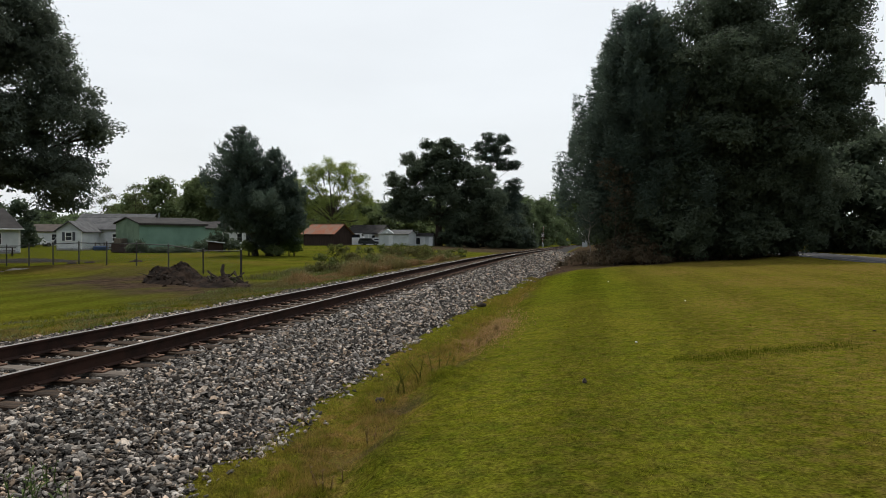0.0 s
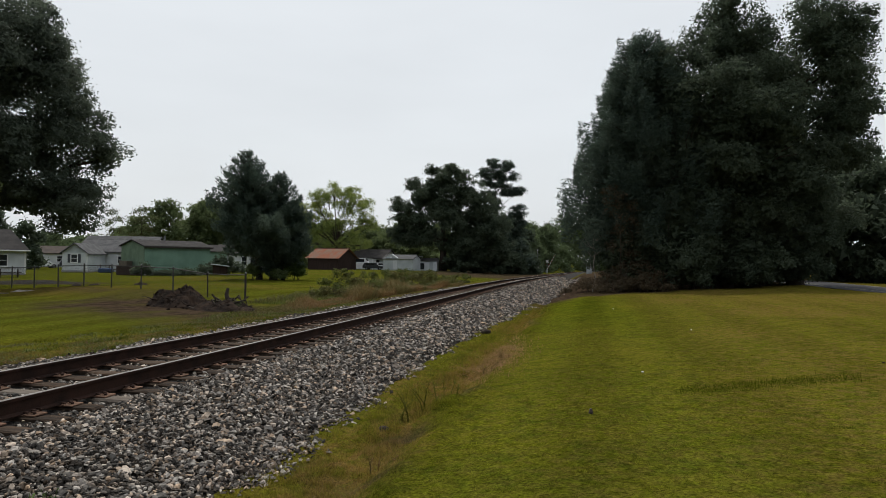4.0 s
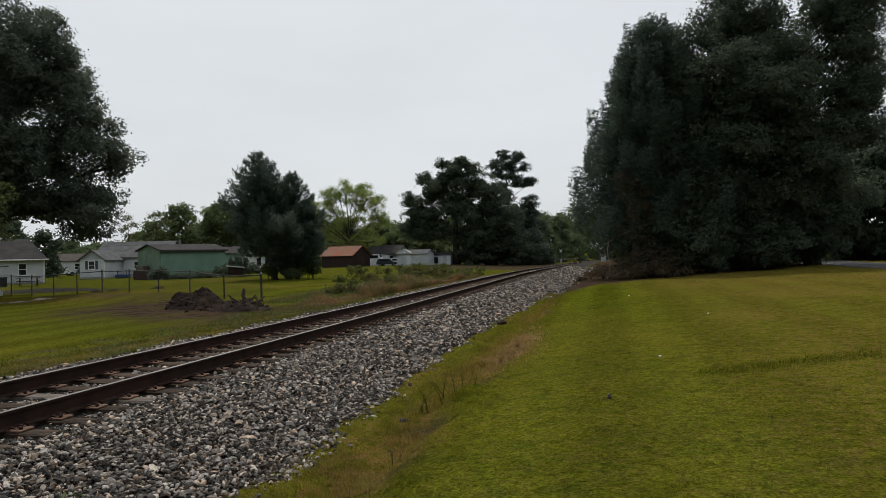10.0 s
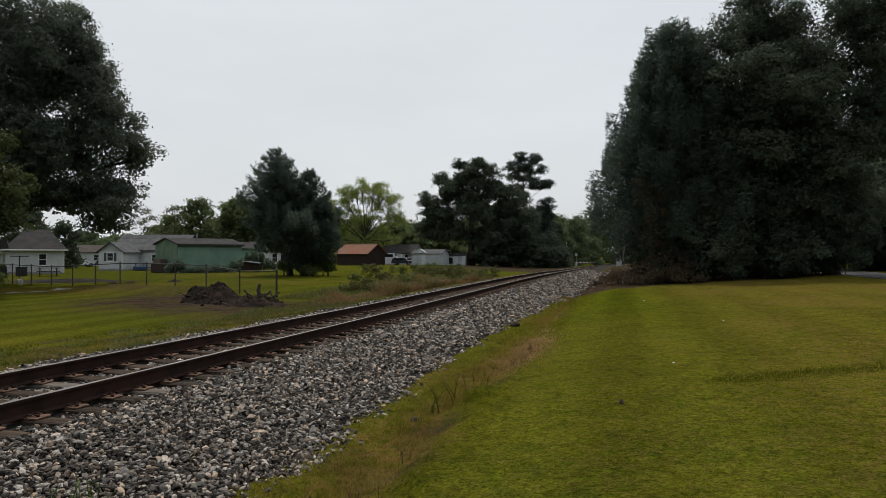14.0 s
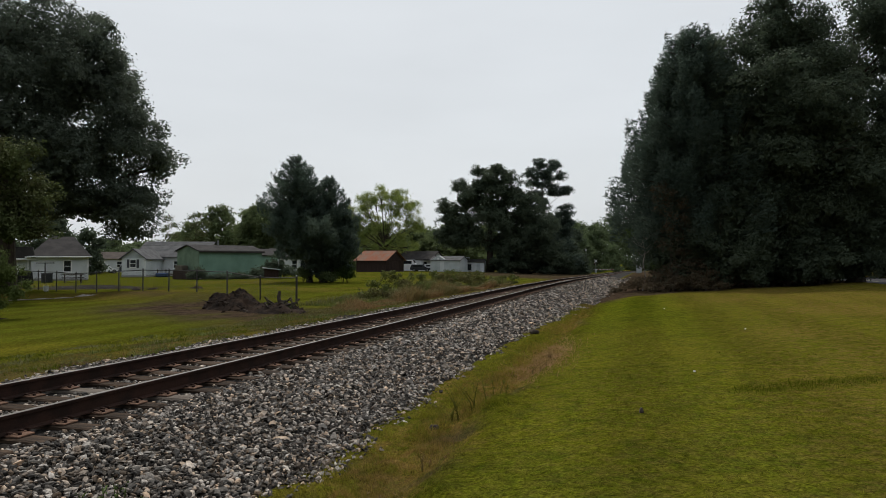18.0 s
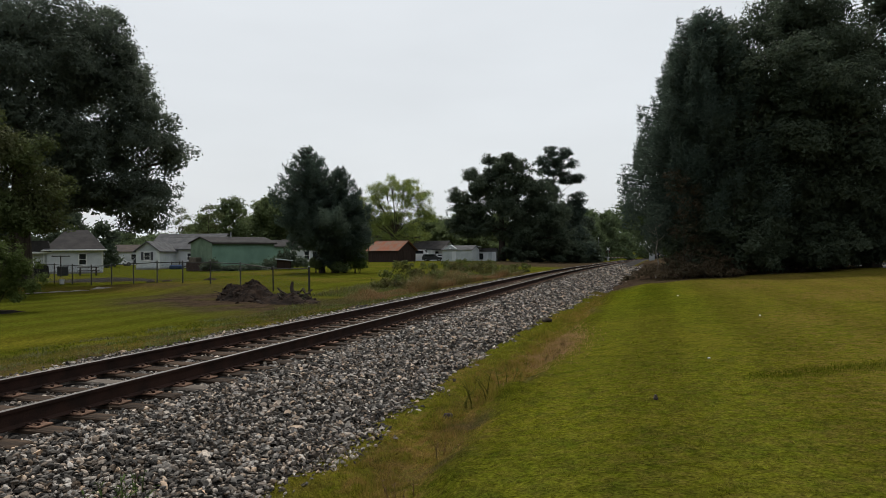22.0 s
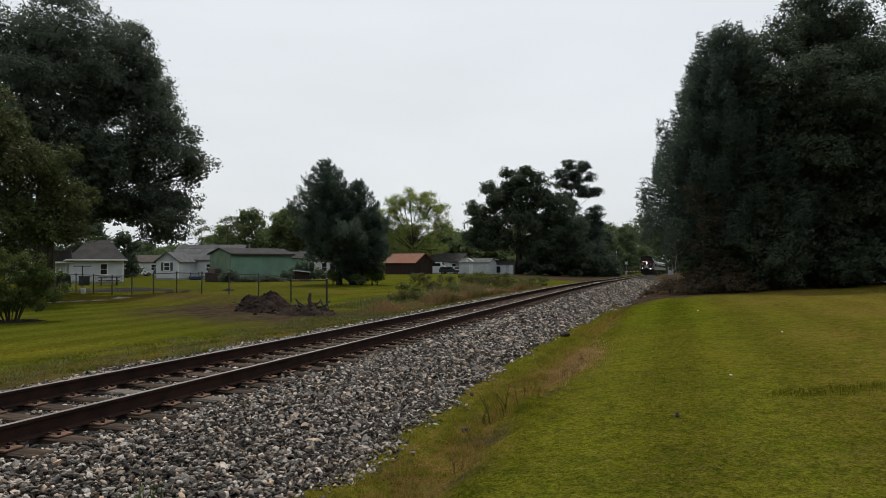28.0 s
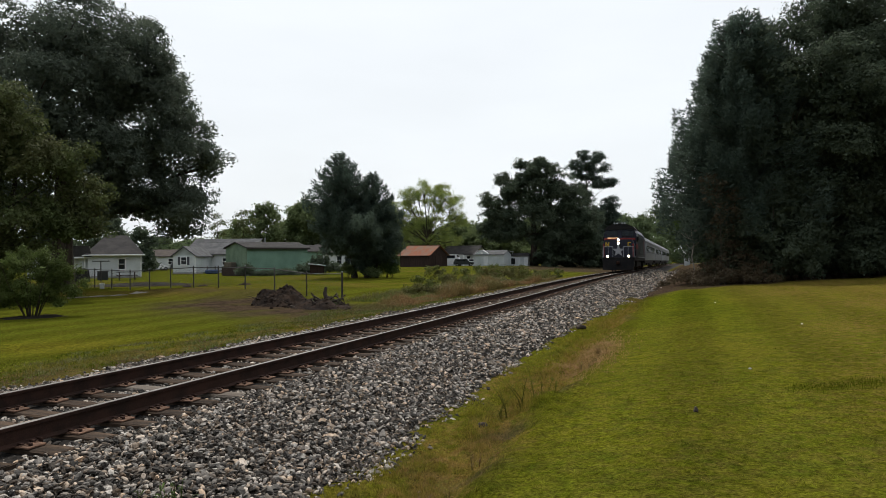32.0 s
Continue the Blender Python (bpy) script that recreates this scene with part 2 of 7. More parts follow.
M_BARK = mat("bark", (0.075, 0.058, 0.045), (0.035, 0.028, 0.023), 0.95, 3, 18, 0.8, stretch=(1, 1, 0.2))
M_TWIG = mat("pale_twig", (0.30, 0.27, 0.23), (0.17, 0.15, 0.13), 0.9, 4, 30, 0.3)


def leaf(name, a, b, vary=0.22, tr=0.35, spec=0.12):
    return mat(name, a, b, 0.65, 0.35, 3.0, 0.0, vary=vary, spec=spec, translucent=tr)


# oak, cedar and wood leaves: bluish haze is mixed into the colour
L_OAK = leaf("oak_leaf", (0.112, 0.136, 0.100), (0.084, 0.106, 0.080), 0.15, 0.5)
L_CEDAR = leaf("cedar_leaf", (0.092, 0.122, 0.092), (0.066, 0.094, 0.074), 0.15, 0.5)
L_MASS = leaf("wood_leaf", (0.098, 0.124, 0.080), (0.070, 0.094, 0.062), 0.15, 0.5)
L_OLIVE = leaf("olive_leaf", (0.090, 0.118, 0.042), (0.088, 0.094, 0.038))
L_BUSH = leaf("bush_leaf", (0.085, 0.125, 0.030), (0.055, 0.085, 0.024))
L_STRIP = leaf("long_grass", (0.080, 0.094, 0.008), (0.058, 0.072, 0.007), tr=0.5, spec=0.0)
L_REED = leaf("reed_leaf", (0.125, 0.125, 0.024), (0.095, 0.085, 0.020), tr=0.4, spec=0.0)
L_GARDEN = leaf("garden_bush_leaf", (0.112, 0.148, 0.040), (0.076, 0.104, 0.029))
L_YELLOW = leaf("yellowing_leaf", (0.30, 0.342, 0.097), (0.205, 0.26, 0.07), tr=0.5)
L_MID = leaf("mid_leaf", (0.170, 0.212, 0.090), (0.120, 0.155, 0.070), tr=0.45)
L_FAR = leaf("far_leaf", (0.125, 0.165, 0.080), (0.090, 0.122, 0.060), tr=0.45)
L_DEAD = leaf("dead_leaf", (0.100, 0.074, 0.044), (0.064, 0.054, 0.034))
L_WEED = leaf("weed_leaf", (0.098, 0.125, 0.030), (0.120, 0.108, 0.040), tr=0.4)
L_STRAW = leaf("rusty_straw", (0.36, 0.215, 0.115), (0.28, 0.19, 0.075), tr=0.5)
L_RUST = leaf("rusty_weed", (0.205, 0.118, 0.052), (0.140, 0.118, 0.042), tr=0.4)

M_WHITE = mat("white_siding", (0.62, 0.64, 0.65), (0.53, 0.55, 0.56), 0.7, 0.8, 14, 0.05)
M_TRIM = mat("white_trim", (0.8, 0.8, 0.79), (0.7, 0.7, 0.69), 0.6, 2, 30, 0.03)
M_GREY = mat("grey_siding", (0.46, 0.49, 0.50), (0.38, 0.41, 0.42), 0.75, 0.8, 14, 0.05)
M_GREEN = mat("mint_siding", (0.215, 0.345, 0.262), (0.17, 0.285, 0.215), 0.75, 0.7, 12, 0.05)
M_GREEN2 = mat("dull_green_boards", (0.17, 0.235, 0.165), (0.12, 0.17, 0.12), 0.85, 0.9, 12, 0.1)
M_SHINGLE = mat("grey_shingle", (0.052, 0.048, 0.047), (0.034, 0.032, 0.032), 0.9, 1.2, 12, 0.4)
M_SHINGLE2 = mat("pale_shingle", (0.115, 0.115, 0.118), (0.075, 0.075, 0.078), 0.9, 1.2, 12, 0.4)
M_RUSTROOF = mat("rusty_sheet_roof", (0.25, 0.092, 0.052), (0.20, 0.128, 0.095), 0.85, 0.8, 5, 0.3, stretch=(1.2, 0.8, 0.8), patch=0.5)
M_BOARD = mat("dark_boards", (0.055, 0.036, 0.030), (0.036, 0.025, 0.022), 0.9, 2, 20, 0.4, stretch=(4, 4, 0.3))
M_GLASS = mat("dark_glass", (0.018, 0.022, 0.026), (0.012, 0.015, 0.018), 0.12, 2, 20, 0.0, spec=0.6)
M_BLOCK = mat("concrete_block", (0.33, 0.32, 0.30), (0.24, 0.23, 0.22), 0.9, 2, 25, 0.3)
M_GALV = mat("galvanised_steel", (0.30, 0.31, 0.31), (0.20, 0.20, 0.20), 0.5, 5, 40, 0.1, metal=0.6)
M_DARKPOST = mat("dark_steel_post", (0.06, 0.055, 0.05), (0.04, 0.036, 0.033), 0.7, 5, 40, 0.1)
M_POSTGREY = mat("weathered_post", (0.105, 0.102, 0.096), (0.07, 0.066, 0.062), 0.7, 5, 40, 0.1, metal=0.3)
M_WIRE = mat("fence_wire", (0.14, 0.14, 0.14), (0.10, 0.10, 0.10), 0.6, 5, 40, 0.0, metal=0.5)
M_EARTH = mat("dug_earth", (0.036, 0.023, 0.016), (0.014, 0.010, 0.008), 1.0, 3, 22, 0.9)
# near-black ground; by the fence its colour stands for shade
M_DARK_GROUND = mat("dark_ground", (0.026, 0.021, 0.016), (0.014, 0.012, 0.010), 1.0, 3, 22, 0.9)
M_ROOT = mat("grey_root", (0.085, 0.068, 0.056), (0.045, 0.036, 0.031), 0.95, 5, 30, 0.6)
M_ASPHALT = mat("asphalt", (0.070, 0.068, 0.074), (0.05, 0.05, 0.055), 0.9, 0.8, 30, 0.3)
M_LINE = mat("road_paint", (0.30, 0.28, 0.20), (0.20, 0.19, 0.15), 0.8, 4, 30, 0.1)
M_POLE = mat("creosote_pole", (0.055, 0.042, 0.034), (0.035, 0.028, 0.023), 0.9, 4, 30, 0.4, stretch=(1, 1, 0.1))
M_WOOD = mat("grey_wood", (0.16, 0.135, 0.11), (0.10, 0.085, 0.07), 0.9, 3, 30, 0.3, stretch=(0.3, 2, 1))
M_CARWHITE = mat("white_car_paint", (0.74, 0.75, 0.76), (0.68, 0.69, 0.70), 0.3, 2, 20, 0.0, spec=0.5)
M_CARDARK = mat("dark_car_paint", (0.03, 0.033, 0.04), (0.022, 0.024, 0.03), 0.3, 2, 20, 0.0, spec=0.5)
M_RUBBER = mat("rubber", (0.025, 0.025, 0.025), (0.018, 0.018, 0.018), 0.9, 5, 40, 0.1)
M_NAVY = mat("navy_paint", (0.010, 0.013, 0.034), (0.008, 0.010, 0.025), 0.4, 2, 20, 0.02, spec=0.5)
M_HOOD = mat("dark_hood_paint", (0.050, 0.062, 0.062), (0.036, 0.044, 0.046), 0.5, 2, 20, 0.03, spec=0.4)
M_BLACKP = mat("black_paint", (0.016, 0.016, 0.018), (0.024, 0.022, 0.022), 0.6, 2, 25, 0.05)
M_RED = mat("red_paint", (0.30, 0.030, 0.026), (0.22, 0.024, 0.022), 0.45, 2, 25, 0.03, spec=0.5)
M_SILVER = mat("stainless_steel", (0.36, 0.37, 0.385), (0.28, 0.29, 0.30), 0.42, 1.5, 30, 0.05, metal=0.75)
M_STAR = mat("silver_star_paint", (0.40, 0.41, 0.45), (0.32, 0.33, 0.36), 0.5, 3, 30, 0.0)
M_YELLOW = mat("yellow_paint", (0.62, 0.40, 0.045), (0.52, 0.33, 0.04), 0.5, 3, 30, 0.0)
M_GLOWW = glow("headlamp_glow", (1.0, 0.80, 0.55), 6.0)
M_GLOWO = glow("cab_glow", (1.0, 0.55, 0.28), 0.7)
M_TARP = mat("blue_tarp", (0.045, 0.075, 0.15), (0.03, 0.05, 0.10), 0.6, 3, 20, 0.2)


# ---- mesh helpers ----
class Shape:
    """Collects solid pieces into one mesh."""

    def __init__(self):
        self.v, self.f = [], []

    def add(self, verts, faces):
        o = len(self.v)
        self.v += [tuple(p) for p in verts]
        self.f += [tuple(i + o for i in q) for q in faces]
        return self

    def box(self, c, s, bevel=0.01, m=None):
        """A block at centre c of size s with chamfered edges."""
        h = [x / 2 for x in s]
        b = min(bevel, min(h) * 0.8)
        vs, idx = [], {}
        for sx in (-1, 1):
            for sy in (-1, 1):
                for sz in (-1, 1):
                    for a in range(3):
                        p = [sx * (h[0] - b), sy * (h[1] - b), sz * (h[2] - b)]
                        p[a] += (sx, sy, sz)[a] * b
                        idx[(sx, sy, sz, a)] = len(vs)
                        vs.append(Vector(p))
        fs = []
        for a in range(3):
            u, w = (a + 1) % 3, (a + 2) % 3
            for s0 in (-1, 1):
                q = []
                for su, sw in ((-1, -1), (1, -1), (1, 1), (-1, 1)):
                    k = [0, 0, 0]
                    k[a], k[u], k[w] = s0, su, sw
                    q.append(idx[(*k, a)])
                fs.append(q if s0 > 0 else q[::-1])
            for su in (-1, 1):
                for sw in (-1, 1):
                    k0, k1 = [0, 0, 0], [0, 0, 0]
                    k0[a], k0[u], k0[w] = -1, su, sw
                    k1[a], k1[u], k1[w] = 1, su, sw
                    q = [idx[(*k0, u)], idx[(*k1, u)], idx[(*k1, w)], idx[(*k0, w)]]
                    fs.append(q if su * sw < 0 else q[::-1])
        for sx in (-1, 1):
            for sy in (-1, 1):
                for sz in (-1, 1):
                    q = [idx[(sx, sy, sz, a)] for a in range(3)]
                    fs.append(q if sx * sy * sz > 0 else q[::-1])
        t = Matrix.Translation(c) @ (m or Matrix())
        return self.add([t @ p for p in vs], fs)

    def tube(self, pts, radii, n=7, caps=True):
        pts = [Vector(p) for p in pts]
        if not hasattr(radii, "__len__"):
            radii = [radii] * len(pts)
        o = len(self.v)
        for i, p in enumerate(pts):
            d = (pts[min(i + 1, len(pts) - 1)] - pts[max(i - 1, 0)]).normalized()
            a = d.cross(Vector((0.31, 0.2, 0.93)) if abs(d.z) < 0.9 else Vector((1, 0.1, 0))).normalized()
            b = d.cross(a)
            self.v += [tuple(p + (a * math.cos(k * math.tau / n) + b * math.sin(k * math.tau / n)) * radii[i]) for k in range(n)]
        for i in range(len(pts) - 1):
            for k in range(n):
                a0, a1 = o + i * n + k, o + i * n + (k + 1) % n
                self.f.append((a0, a1, a1 + n, a0 + n))
        if caps:
            self.f.append(tuple(o + k for k in range(n))[::-1])
            self.f.append(tuple(o + (len(pts) - 1) * n + k for k in range(n)))
        return self

    def prism(self, outline, a, b, axis="y"):
        """An outline of two coordinates, drawn out from a to b along an axis."""
        n = len(outline)
        put = {"x": lambda p, t: (t, p[0], p[1]), "y": lambda p, t: (p[0], t, p[1]), "z": lambda p, t: (p[0], p[1], t)}[axis]
        vs = [put(p, a) for p in outline] + [put(p, b) for p in outline]
        fs = [(i, (i + 1) % n, (i + 1) % n + n, i + n) for i in range(n)] + [tuple(range(n))[::-1], tuple(range(n, 2 * n))]
        return self.add(vs, fs)

    def mesh(self, name, material, smooth=False):
        me = bpy.data.meshes.new(name)
        me.from_pydata(self.v, [], self.f)
        bm = bmesh.new()
        bm.from_mesh(me)
        bmesh.ops.recalc_face_normals(bm, faces=bm.faces)
        bm.to_mesh(me)
        bm.free()
        if smooth:
            me.polygons.foreach_set("use_smooth", [True] * len(me.polygons))
        me.materials.append(material)
        return me


def part(name, shape, material, parent, label="", smooth=False, m=None):
    ob = new(name, shape.mesh(name, material, smooth) if isinstance(shape, Shape) else shape)
    ob.parent = parent
    if m is not None:
        ob.matrix_basis = m
    if label:
        ob["label"] = label
    return ob


def thing(name, label, category, m=None, group="", kind=""):
    ob = tagged(new(name), label, category, group, kind)
    ob.empty_display_size = 0.2
    if m is not None:
        ob.matrix_basis = m
    return ob


def solid(name, shape, material, label, category, m=None, group="", kind="", smooth=False):
    ob = tagged(new(name, shape.mesh(name, material, smooth) if isinstance(shape, Shape) else shape), label, category, group, kind)
    if m is not None:
        ob.matrix_basis = m
    return ob


def big_mesh(name, verts, faces, material, attrs=None):
    """A mesh from numpy arrays: verts n x 3, faces m x k."""
    me = bpy.data.meshes.new(name)
    verts, faces = np.asarray(verts, np.float32), np.asarray(faces, np.int32)
    k = faces.shape[1]
    me.vertices.add(len(verts))
    me.vertices.foreach_set("co", verts.ravel())
    me.loops.add(faces.size)
    me.loops.foreach_set("vertex_index", faces.ravel())
    me.polygons.add(len(faces))
    me.polygons.foreach_set("loop_start", np.arange(0, faces.size, k, dtype=np.int32))
    me.update(calc_edges=True)
    for key, val in (attrs or {}).items():
        a = me.attributes.new(key, "FLOAT", "POINT")
        a.data.foreach_set("value", np.asarray(val, np.float32))
    me.shade_flat()
    me.materials.append(material)
    return me


# ---- the lie of the land ----
RAIL_L, RAIL_R, MID = -7.335, -5.83, -6.5825


def smooth(a, b, x):
    t = np.clip((np.asarray(x, float) - a) / (b - a), 0, 1)
    return t * t * (3 - 2 * t)


def rail_z(y):
    """Top of the rails: a slight hump nearby, then falling away beyond 35 m."""
    y = np.asarray(y, float)
    return 0.05 * np.exp(-(y / 10.0) ** 2) - 0.00016 * (np.clip(y, 35, 75) - 35) ** 2 - 0.0101 * (np.clip(y, 75, 700) - 75)


def rail_x(y):
    """Sideways shift of the track, which bends to its right far off."""
    y = np.asarray(y, float)
    return np.clip(y - 255, 0, None) ** 2 / 1500.0


def ground_z(x, y):
    x, y = np.asarray(x, float), np.asarray(y, float)
    u = x - rail_x(y)
    lump = 0.03 * np.sin(x * 0.9 + 1.3 * np.sin(y * 0.31)) * np.sin(y * 0.57 + 0.8 * np.sin(x * 0.4)) + 0.05 * np.sin(x * 0.13) * np.sin(y * 0.11)
    left = -0.50 + 0.13 * smooth(-13.5, -9.2, u)
    bed = -0.50
    w = u + 0.14 * np.sin(y * 0.9 + 0.4) + 0.09 * np.sin(y * 2.3)
    ditch = -0.60 + 0.26 * smooth(-2.15, -1.6, w) + 0.22 * smooth(-1.8, 0.3, u)
    rough = smooth(-3.1, -2.7, u) * (1 - smooth(-1.7, -1.1, u)) * (1 - smooth(16, 24, y))
    ditch = ditch + rough * (0.045 * np.sin(x * 5.3 + 1.7 * np.sin(y * 1.3)) * np.sin(y * 2.9 + 1.1 * np.sin(x * 3.1)) + 0.03 * np.sin(x * 9.0 + y * 4.0) * np.sin(y * 6.3) - 0.07 * np.exp(-((u + 1.95) ** 2 + (y - 6.2) ** 2) / 0.07) - 0.06 * np.exp(-((u + 2.15) ** 2 + (y - 7.9) ** 2) / 0.1))
    right = ditch + 0.044 * np.clip(u, 0, 12.0) - 0.24 * smooth(11.9, 13.4, u)
    z = np.where(u < -8.8, left, np.where(u < -3.3, -0.62, right))
    z = z + lump * smooth(2.2, 6.0, np.abs(u - MID))
    q = y - 29.0 + 0.363 * (x + 15.4)   # a low swell under the yard fence
    z = z + 0.31 * smooth(-4.5, -0.3, q) * (1 - smooth(4, 18, q)) * smooth(-16.4, -20.2, x) * (1 - smooth(-27, -34, x))
    fall = np.minimum(rail_z(y), 0) * (1 - 0.75 * smooth(6, 30, np.abs(u - MID)))
    return z + fall


def bed_z(x, y):
    """Surface of the ballast across the track."""
    u = np.asarray(x, float) - rail_x(y)
    top = np.interp(u, (-9.25, -8.75, -8.3, -7.95, -5.2, -4.75, -3.35, -2.8), (-0.45, -0.31, -0.235, -0.225, -0.225, -0.255, -0.60, -0.80))
    return top + rail_z(y)


# ---- ground, road, track ----
def lines(*spans):
    """Grid lines: spans of (from, to, step)."""
    out = []
    for a, b, s in spans:
        out += list(np.arange(a, b, s))
    return np.array(out + [spans[-1][1]])


def zones(x, y):
    """How dry, how bare and how lush the grass is: a straw strip along the ditch, worn edges, earth round the heap,
    greener yards. Shade under the wood and the beech, along the fence and in ditch hollows is painted in with the bare
    earth.
    """
    u = x - rail_x(y)
    wob = 0.25 * np.sin(y * 1.7) + 0.18 * np.sin(y * 4.1 + 1.0) + 0.2 * np.sin(x * 3.0 + y * 2.3)
    strip = smooth(-3.7, -3.2, u) * (1 - smooth(-2.15, -1.6, u + 0.4 * wob)) * (0.34 + 0.25 * np.sin(y * 0.9 + 0.7) * np.sin(y * 0.37) + 0.25 * np.exp(-((u + 2.3) / 0.22) ** 2))
    patch = np.exp(-((u + 1.95) ** 2 / 0.22 + (y - 13.6) ** 2 / 4.0)) * 1.5 + np.exp(-((u + 2.0) ** 2 / 0.16 + ((y - 24) / 5.5) ** 2)) * 0.35 + np.exp(-((u + 2.3) ** 2 / 0.2 + (y - 6.3) ** 2 / 5.0)) * 0.55
    far_side = smooth(-12.5, -9.6, u + wob) * (u < -8.0) * 0.5 + (u < -12) * smooth(0.2, 1.0, np.sin(x * 0.23 + 0.4) * np.sin(y * 0.19) + 0.5 * np.sin(x * 0.9) * np.sin(y * 0.7)) * 0.35 + (u < -10) * 0.12 + np.exp(-(((x + 29.6) / 7) ** 2 + ((y - 31.5) / 3.0) ** 2)) * 0.7
    spots = smooth(-2.0, -1.2, u) * (0.10 + 0.10 * np.sin(x * 0.31 + y * 0.17) + 0.36 * smooth(1.0, 4.5, x + 0.05 * y) + 0.05 * smooth(16, 30, y) * smooth(1, 5, x) + 0.3 * smooth(0.1, 0.8, np.sin(x * 0.8 + 0.5 * np.sin(y * 0.6)) * np.sin(y * 0.45 + 1.0)) * smooth(1.5, 3.5, x))
    dry = np.clip(strip + patch + far_side + spots, 0, 1)
    dirt_shade = np.exp(-(((x + 16.5) / 6.0) ** 4 + ((y - 23.9 + 0.36 * (x + 15.5)) / 3.2) ** 2)) * 1.7
    dirt_shade += np.exp(-(((x + 26.0) / 5.0) ** 2 + ((y - 31.5 + 0.3 * (x + 26)) / 1.2) ** 2)) * 0.8
    # band of shade by the fence, painted as dark ground
    dirt_shade += np.exp(-(((x + 39.4) / 4.4) ** 4 + ((y - 42.3 - 0.5 * (x + 39.4)) / 3.2) ** 4)) * 1.1
    dirt_shade *= 0.75 + 0.4 * np.sin(x * 2.1 + 0.7 * y) * np.sin(y * 1.3)
    dirt_shade += smooth(-12.5, -10.5, u) * (u < -8.5) * smooth(60, 90, y) * (1 - smooth(240, 300, y)) * 0.8
    dirt_shade += (1 - smooth(0.03, 0.2, np.abs(u + 1.85 + 0.5 * wob))) * 0.4 * smooth(0.1, 0.8, np.sin(y * 1.1) * np.sin(y * 0.47 + 1.0))
    dirt_shade += smooth(-3.2, -2.9, u) * (1 - smooth(-2.0, -1.5, u + 0.3 * wob)) * (1 - smooth(12, 18, y)) * 0.28 * smooth(-0.1, 0.7, np.sin(x * 4.1 + 1.3 * np.sin(y * 1.9)) * np.sin(y * 2.3 + 0.9 * np.sin(x * 2.7)))
    # shade of two ditch hollows, painted as dark ground
    dirt_shade += 0.8 * np.exp(-((u + 1.95) ** 2 + (y - 6.2) ** 2) / 0.06) + 0.8 * np.exp(-((u + 2.15) ** 2 + (y - 7.9) ** 2) / 0.08)
    # the wood's shadow on the end of the lawn, painted as dark ground
    edge_ = y - 34.6 - 0.82 * np.clip(x, -1.5, 11) + 0.5 * np.sin(x * 2.3) + 0.3 * np.sin(x * 5.1)
    dirt_shade += smooth(-0.4, 1.2, edge_) * (x > -2.2) * (x < 12.0) * (y < 75) * 0.9
    dirt_shade += smooth(8.8, 9.4, -u) * (1 - smooth(10.2, 12.5, -u + wob)) * (0.55 + 0.35 * np.sin(x * 3.1 + y) * np.sin(y * 1.7)) * (y < 60)
    # earth under the beech, darkened to stand for the tree's shade
    dirt_shade += smooth(9.6, 12, -u) * (1 - smooth(28, 36, -u)) * smooth(88, 104, y + 1.2 * (u + 14)) * (1 - smooth(190, 215, y)) * 0.9
    # brown ground right of the track; further off also painted wood shade
    dirt_shade += smooth(-3.4, -2.6, u) * (1 - smooth(-1.6 + 8.0 * smooth(38, 48, y), -0.6 + 10.0 * smooth(38, 48, y), u + 0.4 * wob)) * smooth(29, 35, y) * (1 - smooth(230, 300, y)) * 0.95
    # the dip near x -14.8, y 12.2 paints a sunlit patch on the yard
    lush = smooth(8.8, 12.0, -u) * (0.75 + 0.2 * np.sin(x * 0.4) * np.sin(y * 0.33) - 0.7 * np.exp(-((x + 14.8) / 2.6) ** 2 - ((y - 12.2) / 1.6) ** 2)) + 0.2 * np.exp(-((u - 0.2) / 1.5) ** 2) * (u > -3)
    return np.clip(dry, 0, 1), np.clip(dirt_shade, 0, 1), np.clip(lush, 0, 1)


gx = lines((-2600, -600, 400), (-600, -100, 50), (-100, -60, 5), (-60, -40, 2), (-40, -13, 0.9), (-13, -8.6, 0.3), (-8.6, -3.6, 1.0), (-3.6, -1.2, 0.10), (-1.2, 1.2, 0.2), (1.2, 16, 0.45), (16, 50, 2.5), (50, 400, 35), (400, 2600, 400))
gy = lines((-700, -60, 80), (-60, -6, 6), (-6, 3, 0.5), (3, 13, 0.16), (13, 20, 0.35), (20, 60, 0.7), (60, 140, 2.5), (140, 420, 8), (420, 900, 60), (900, 3600, 450))
GX, GY = np.meshgrid(gx, gy, indexing="ij")
gv = np.stack([GX, GY, ground_z(GX, GY)], -1).reshape(-1, 3)
gi = np.arange(len(gx) * len(gy)).reshape(len(gx), len(gy))
gf = np.stack([gi[:-1, :-1], gi[1:, :-1], gi[1:, 1:], gi[:-1, 1:]], -1).reshape(-1, 4)
z_dry, z_dirt_shade, z_lush = zones(gv[:, 0], gv[:, 1])
g_me = big_mesh("ground", gv, gf, M_GROUND, {"dry": z_dry, "dirt_shade": z_dirt_shade, "lush": z_lush})
g_me.polygons.foreach_set("use_smooth", [True] * len(g_me.polygons))
tagged(new("ground", g_me), "mown green and yellowed grass with bare earth and painted shade patches", "lawn", kind="structure")

# country road along the far edge of the lawn
ry = lines((4, 60, 4), (60, 300, 12))
rs = Shape()
edge = lambda y: 12.4 + 0.0006 * (y - 40) ** 2
rv = [(edge(y) + d, y, float(ground_z(edge(y) + d, y)) + 0.035) for y in ry for d in (0, 1.5, 3.05, 4.6, 6.1)]
